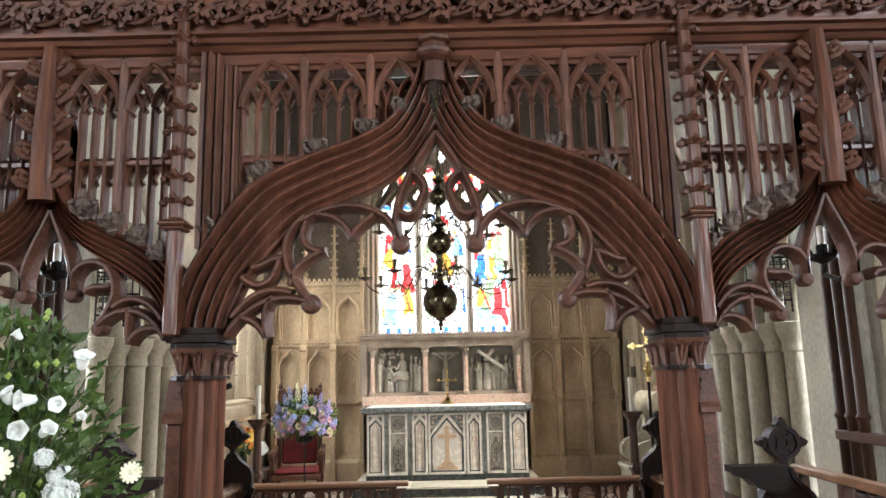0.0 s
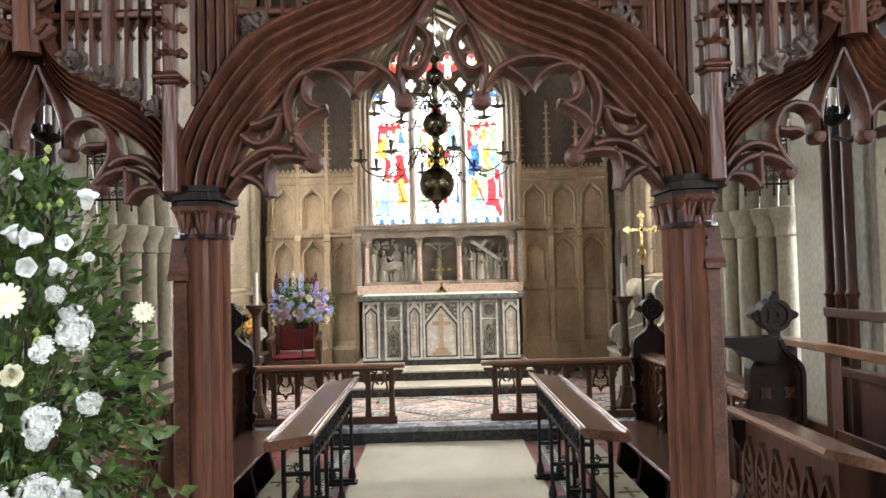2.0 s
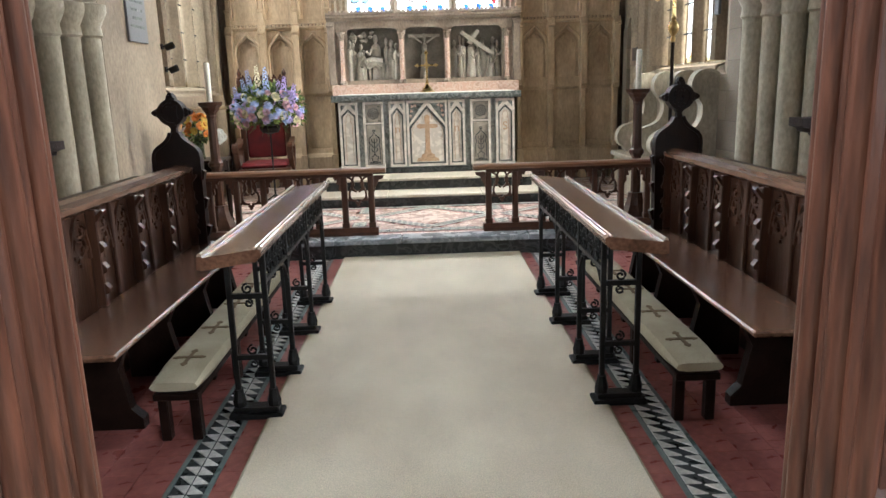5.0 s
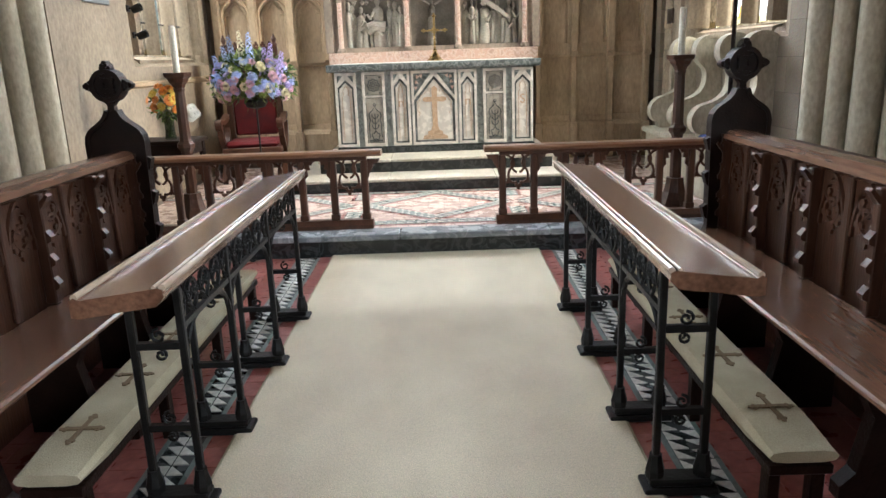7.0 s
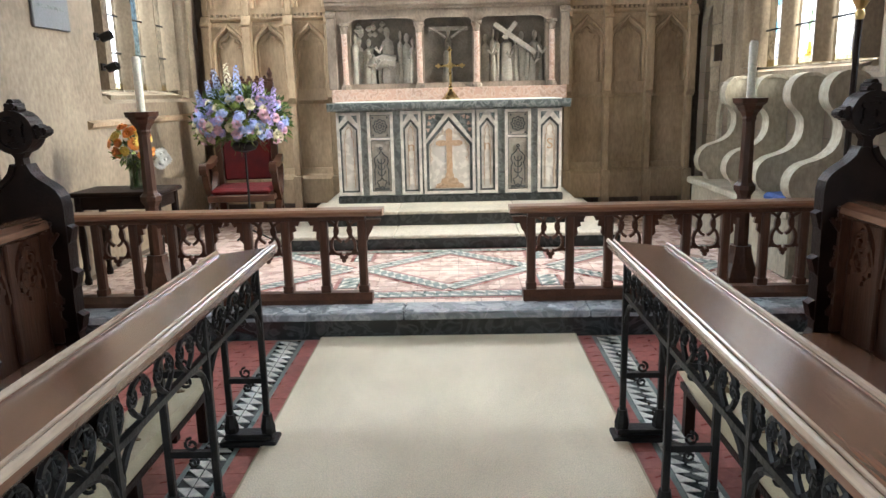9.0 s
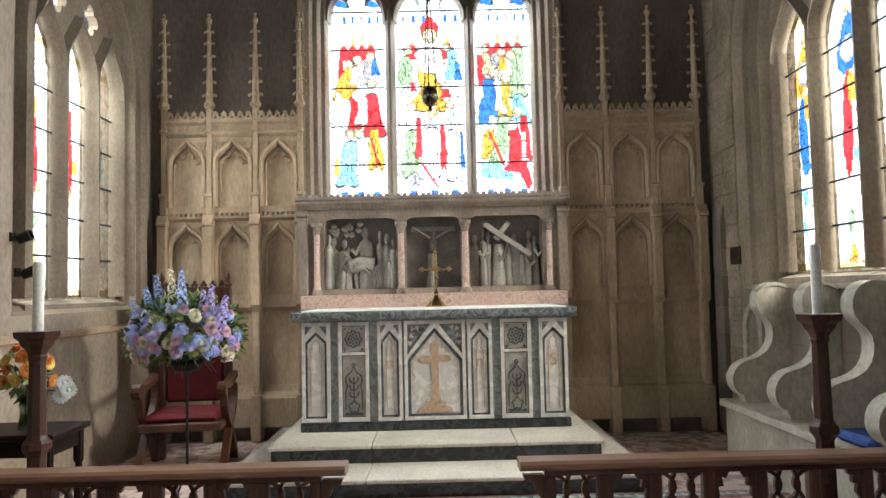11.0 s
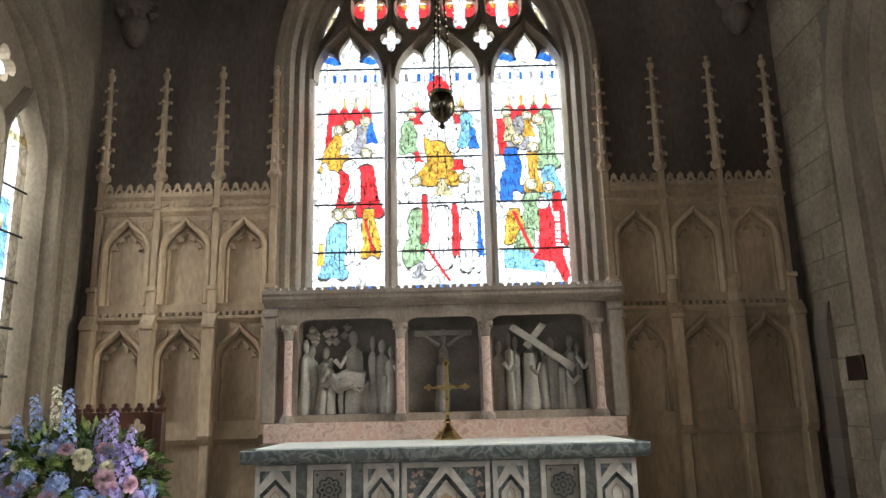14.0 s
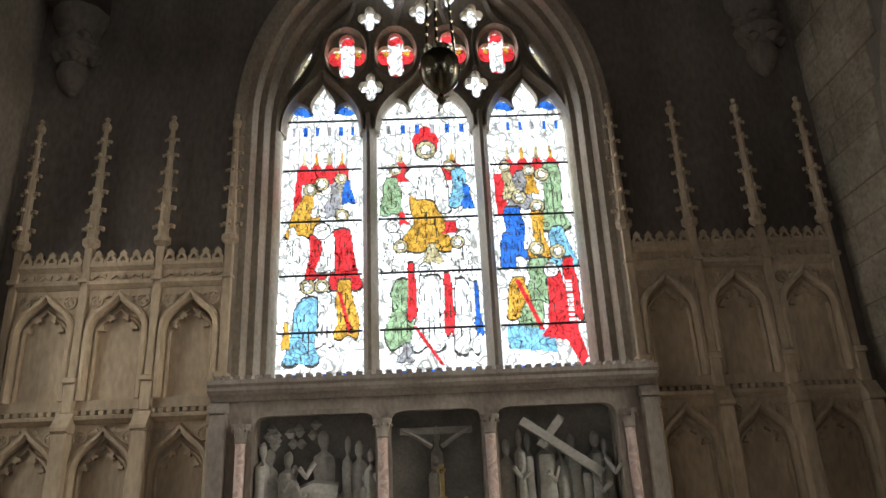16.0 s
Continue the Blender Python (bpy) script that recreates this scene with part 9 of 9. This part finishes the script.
# carved corbels in the upper corners
for s in (-1, 1):
    cb = thing("corbel", "weathered carved stone corbel, colour darkened for shade, high in the corner", "corbel", "roof corbels", "structure", pose(CX + s * 2.57, EAST, 0))
    bm = BM()
    lathe(bm, [(0.02, 4.72), (0.08, 4.78), (0.12, 4.88), (0.10, 4.96), (0.15, 5.02), (0.18, 5.10), (0.14, 5.18), (0.16, 5.26), (0.20, 5.34), (0.20, 5.42)], 10, (0, -0.02, 0))
    for k in range(9):
        a = radians(-20 - 140 * k / 8)
        lathe(bm, [(0.01, -0.05), (0.055, 0), (0.01, 0.05)], 7, (0.15 * math.cos(a), 0.15 * math.sin(a), 5.0 + 0.09 * (k % 3)))
    # corbel shares the wall colour with shade painted in
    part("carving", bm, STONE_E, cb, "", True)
    bm = BM()
    box(bm, -0.2, 0.2, -0.25, 0.0, 5.42, 6.75, 0.01)
    part("wall_post", bm, BOARD, cb, "dark timber wall post")

# ---- wrought iron grilles at the piers ----
for s in (-1, 1):
    g = thing("iron_grille", "black wrought iron grille with scrolls and hanging tips", "iron grille", "iron grilles", "", pose(CX, 6.28, 0))
    bm = BM()
    x0, x1 = s * 2.68, s * 3.06
    for z in (2.46, 2.64, 2.84):
        tube(bm, [(x0, 0, z), (x1, 0, z)], 0.010, 6)
    for k in range(7):
        x = x0 + (x1 - x0) * k / 6
        tube(bm, [(x, 0, 2.42), (x, 0, 2.86)], 0.007, 6)
        if k % 2 == 0:
            lathe(bm, [(0.002, 2.35), (0.012, 2.37), (0.006, 2.39), (0.014, 2.41), (0.006, 2.43)], 6, (x, 0, 0))
    part("frame", bm, IRON, g)
    bm = BM()
    for k in range(6):
        x = x0 + (x1 - x0) * (k + 0.5) / 6
        for z in (2.62, 2.82):
            for q in (-1, 1):
                scroll(bm, (x + q * 0.012, z), 0.026, q, lambda a, b: (a, 0, b), 0.005)
        scroll(bm, (x, 2.54), 0.026, 1, lambda a, b: (a, 0, b), 0.005)
    part("scrollwork", bm, IRON, g)

# ---- dark parclose posts beyond the stalls ----
for s in (-1, 1):
    p = thing("parclose_screen", "dark oak parclose screen with clustered posts", "wooden screen", "parclose screens", "", pose(CX, 0, 0))
    for y in (5.28, 5.14, 5.0, 4.3, 3.6):
        bm = BM()
        lathe(bm, [(0.055, 0), (0.055, 0.2), (0.035, 0.25), (0.035, 1.5), (0.05, 1.53), (0.035, 1.56), (0.035, 3.4)], 10, (s * 2.84, y, 0))
        part("post", bm, STALL_V, p, "", True)
    for z in (0.95, 1.36, 3.36):
        bm = BM()
        x0, x1 = sorted((s * 2.80, s * 2.88))
        box(bm, x0, x1, 2.6, 5.32, z, z + 0.07, 0.008)
        part("rail", bm, STALL, p)
    bm = BM()
    x0, x1 = sorted((s * 2.83, s * 2.86))
    box(bm, x0, x1, 2.6, 5.3, 0.0, 0.95)
    part("panel", bm, STALL_V, p)

# ---- candle brackets behind the screen ----
for s in (-1, 1):
    c = thing("candle_bracket", "black iron candle bracket with white candle on the screen", "candle holder", "screen candle brackets", "", pose(CX + s * 1.42, 2.62, 0))
    bm = BM()
    tube(bm, [(0, -0.22, 2.22), (0, -0.10, 2.17), (0, 0, 2.20), (0, 0, 2.25)], 0.009, 6)
    lathe(bm, [(0.008, 2.24), (0.05, 2.26), (0.055, 2.275), (0.02, 2.28), (0.022, 2.31), (0.02, 2.312)], 12)
    for k in range(6):
        a = radians(60 * k)
        lathe(bm, [(0.004, -0.02), (0.015, 0), (0.004, 0.025)], 6, (0.05 * math.cos(a), 0.05 * math.sin(a), 2.285))
    part("bracket", bm, IRON, c)
    bm = BM()
    lathe(bm, [(0.013, 2.30), (0.013, 2.38), (0.004, 2.385)], 10)
    part("candle", bm, WAX, c, "short white candle", True)

# ---- floor tiles ----
def tile_mesh(name, pts, h, material):
    bm = BM()
    slab(bm, pts, 0.0, h, lambda a, b, d: (a, b, d))
    return part(name, bm, material, None)


def lay(first, parent, spots):
    """Lays tiles that share one mesh: (x, y, z, turn)."""
    first.parent = parent
    first.matrix_basis = pose(*spots[0][:3], 0, 0, spots[0][3])
    for x, y, z, t in spots[1:]:
        again(first, first.name.split(".")[0], parent, pose(x, y, z, 0, 0, t))


def square(w, h):
    return [(-w, -h), (w, -h), (w, h), (-w, h)]


red, white = [], []
for s in (-1, 1):
    y = 3.3
    while y < 7.45:
        red.append((CX + s * 0.835, y + 0.075, -0.012, 0))
        red.append((CX + s * 1.165, y + 0.075, -0.012, 0))
        red.append((CX + s * 1.315, y + 0.075, -0.012, 0))
        y += 0.15
lay(tile_mesh("red_tile", square(0.0735, 0.0735), 0.012, RED_TILE), floor, red)
y = 3.3
while y < 7.44:
    for s in (-1, 1):
        white.append((CX + s * 0.968, y + 0.036, -0.004, 0))
        white.append((CX + s * 1.038, y + 0.036, -0.004, 180))
    y += 0.072
bm = BM()
for s in (-1, 1):
    x0, x1 = sorted((CX + s * 0.935, CX + s * 1.072))
    box(bm, x0, x1, -1.0, 7.49, -0.012, -0.004)
part("black_tile_band", bm, BLACK_TILE, floor)
bm = BM()
for s in (-1, 1):
    for a in (0.911, 1.074):
        x0, x1 = sorted((CX + s * a, CX + s * (a + 0.022)))
        box(bm, x0, x1, -1.0, 7.49, -0.012, -0.001)
part("green_tile_strip", bm, GREEN_TILE, floor)
lay(tile_mesh("white_tile", [(-0.031, -0.031), (0.031, -0.031), (-0.031, 0.031)], 0.005, WHITE_TILE), floor, white)
bm = BM()
for s in (-1, 1):
    for x in range(10):
        for j in range(52):
            a, b = CX + s * (1.465 + 0.15 * x), -0.3 + 0.15 * j
            box(bm, a - 0.0735, a + 0.0735, b - 0.0735, b + 0.0735, -0.012, 0.0)
o = part("red_tile_field", bm, RED_TILE, floor)
o["kind"] = "stuff"

# sanctuary: pink field, diamonds banded with white and green triangles
Zs = STEP1 - 0.008
bm = BM()
n = 0
for i in range(-19, 20):
    for j in range(26):
        a, b = CX + 0.15 * i, 7.82 + 0.15 * j
        if abs(a - CX) < 2.82 and b < 11.5:
            box(bm, a - 0.073, a + 0.073, b - 0.073, b + 0.073, STEP1 - 0.012, Zs)
sanct = bpy.data.objects["sanctuary_floor"]
o = part("pink_tile_field", bm, PINK_TILE, sanct)
o["kind"] = "stuff"
HX, HY, YC = 0.66, 0.60, 8.72
bands, tri = [], []


def band(x0, y0, x1, y1, w, rows):
    L, a = math.hypot(x1 - x0, y1 - y0), math.atan2(y1 - y0, x1 - x0)
    bands.append((x0, y0, x1, y1, w))
    k = int(L / 0.078)
    for i in range(k):
        for r in range(rows):
            u, v = (i + 0.5) * L / k, w * ((r + 0.5) / rows - 0.5)
            tri.append((x0 + u * math.cos(a) - v * math.sin(a), y0 + u * math.sin(a) + v * math.cos(a), Zs + 0.004, math.degrees(a) + 180 * (r % 2)))


for k in (-1, 0, 1):
    c = CX + 1.47 * k
    for sx in (-1, 1):
        for sy in (-1, 1):
            band(c + sx * HX, YC, c, YC + sy * HY, 0.12, 2)
for x0, x1 in ((-2.8, -0.25), (-0.25, 0.27), (0.27, 2.8)):
    band(CX + x0, 7.96, CX + x1, 7.96, 0.13, 2)
    band(CX + x0, 9.36, CX + x1, 9.36, 0.08, 1)
for x in (-0.735, 0.735):
    band(CX + x, 8.15, CX + x, 8.45, 0.13, 2)
    band(CX + x, 9.0, CX + x, 9.28, 0.13, 2)
for mat, grow, z, name in ((RED_TILE, 0.075, Zs + 0.002, "red_border"), (GREEN_TILE, 0.012, Zs + 0.004, "green_band")):
    for x0, y0, x1, y1, w in bands:
        bm = BM()
        a = math.atan2(y1 - y0, x1 - x0)
        u, v = -math.sin(a) * (w + grow) / 2, math.cos(a) * (w + grow) / 2
        slab(bm, [(x0 + u, y0 + v), (x0 - u, y0 - v), (x1 - u, y1 - v), (x1 + u, y1 + v)], STEP1 - 0.011, z, lambda p, q, d: (p, q, d))
        part(name, bm, mat, sanct)
tri.sort(key=lambda p: abs(p[0] - CX) + 0.3 * p[1])
t0 = tile_mesh("white_tile", [(-0.033, -0.026), (0.033, -0.026), (-0.033, 0.026)], 0.003, WHITE_TILE)
lay(t0, sanct, tri[:300])
bm = BM()
for x, y, z, t in tri[300:]:
    m = pose(x, y, z, 0, 0, t)
    slab(bm, [tuple((m @ Vector((a, b, 0)))[:2]) for a, b in ((-0.033, -0.026), (0.033, -0.026), (-0.033, 0.026))], z, z + 0.003, lambda p, q, d: (p, q, d))
if tri[300:]:
    o = part("white_tile_field", bm, WHITE_TILE, sanct)
    o["kind"] = "stuff"
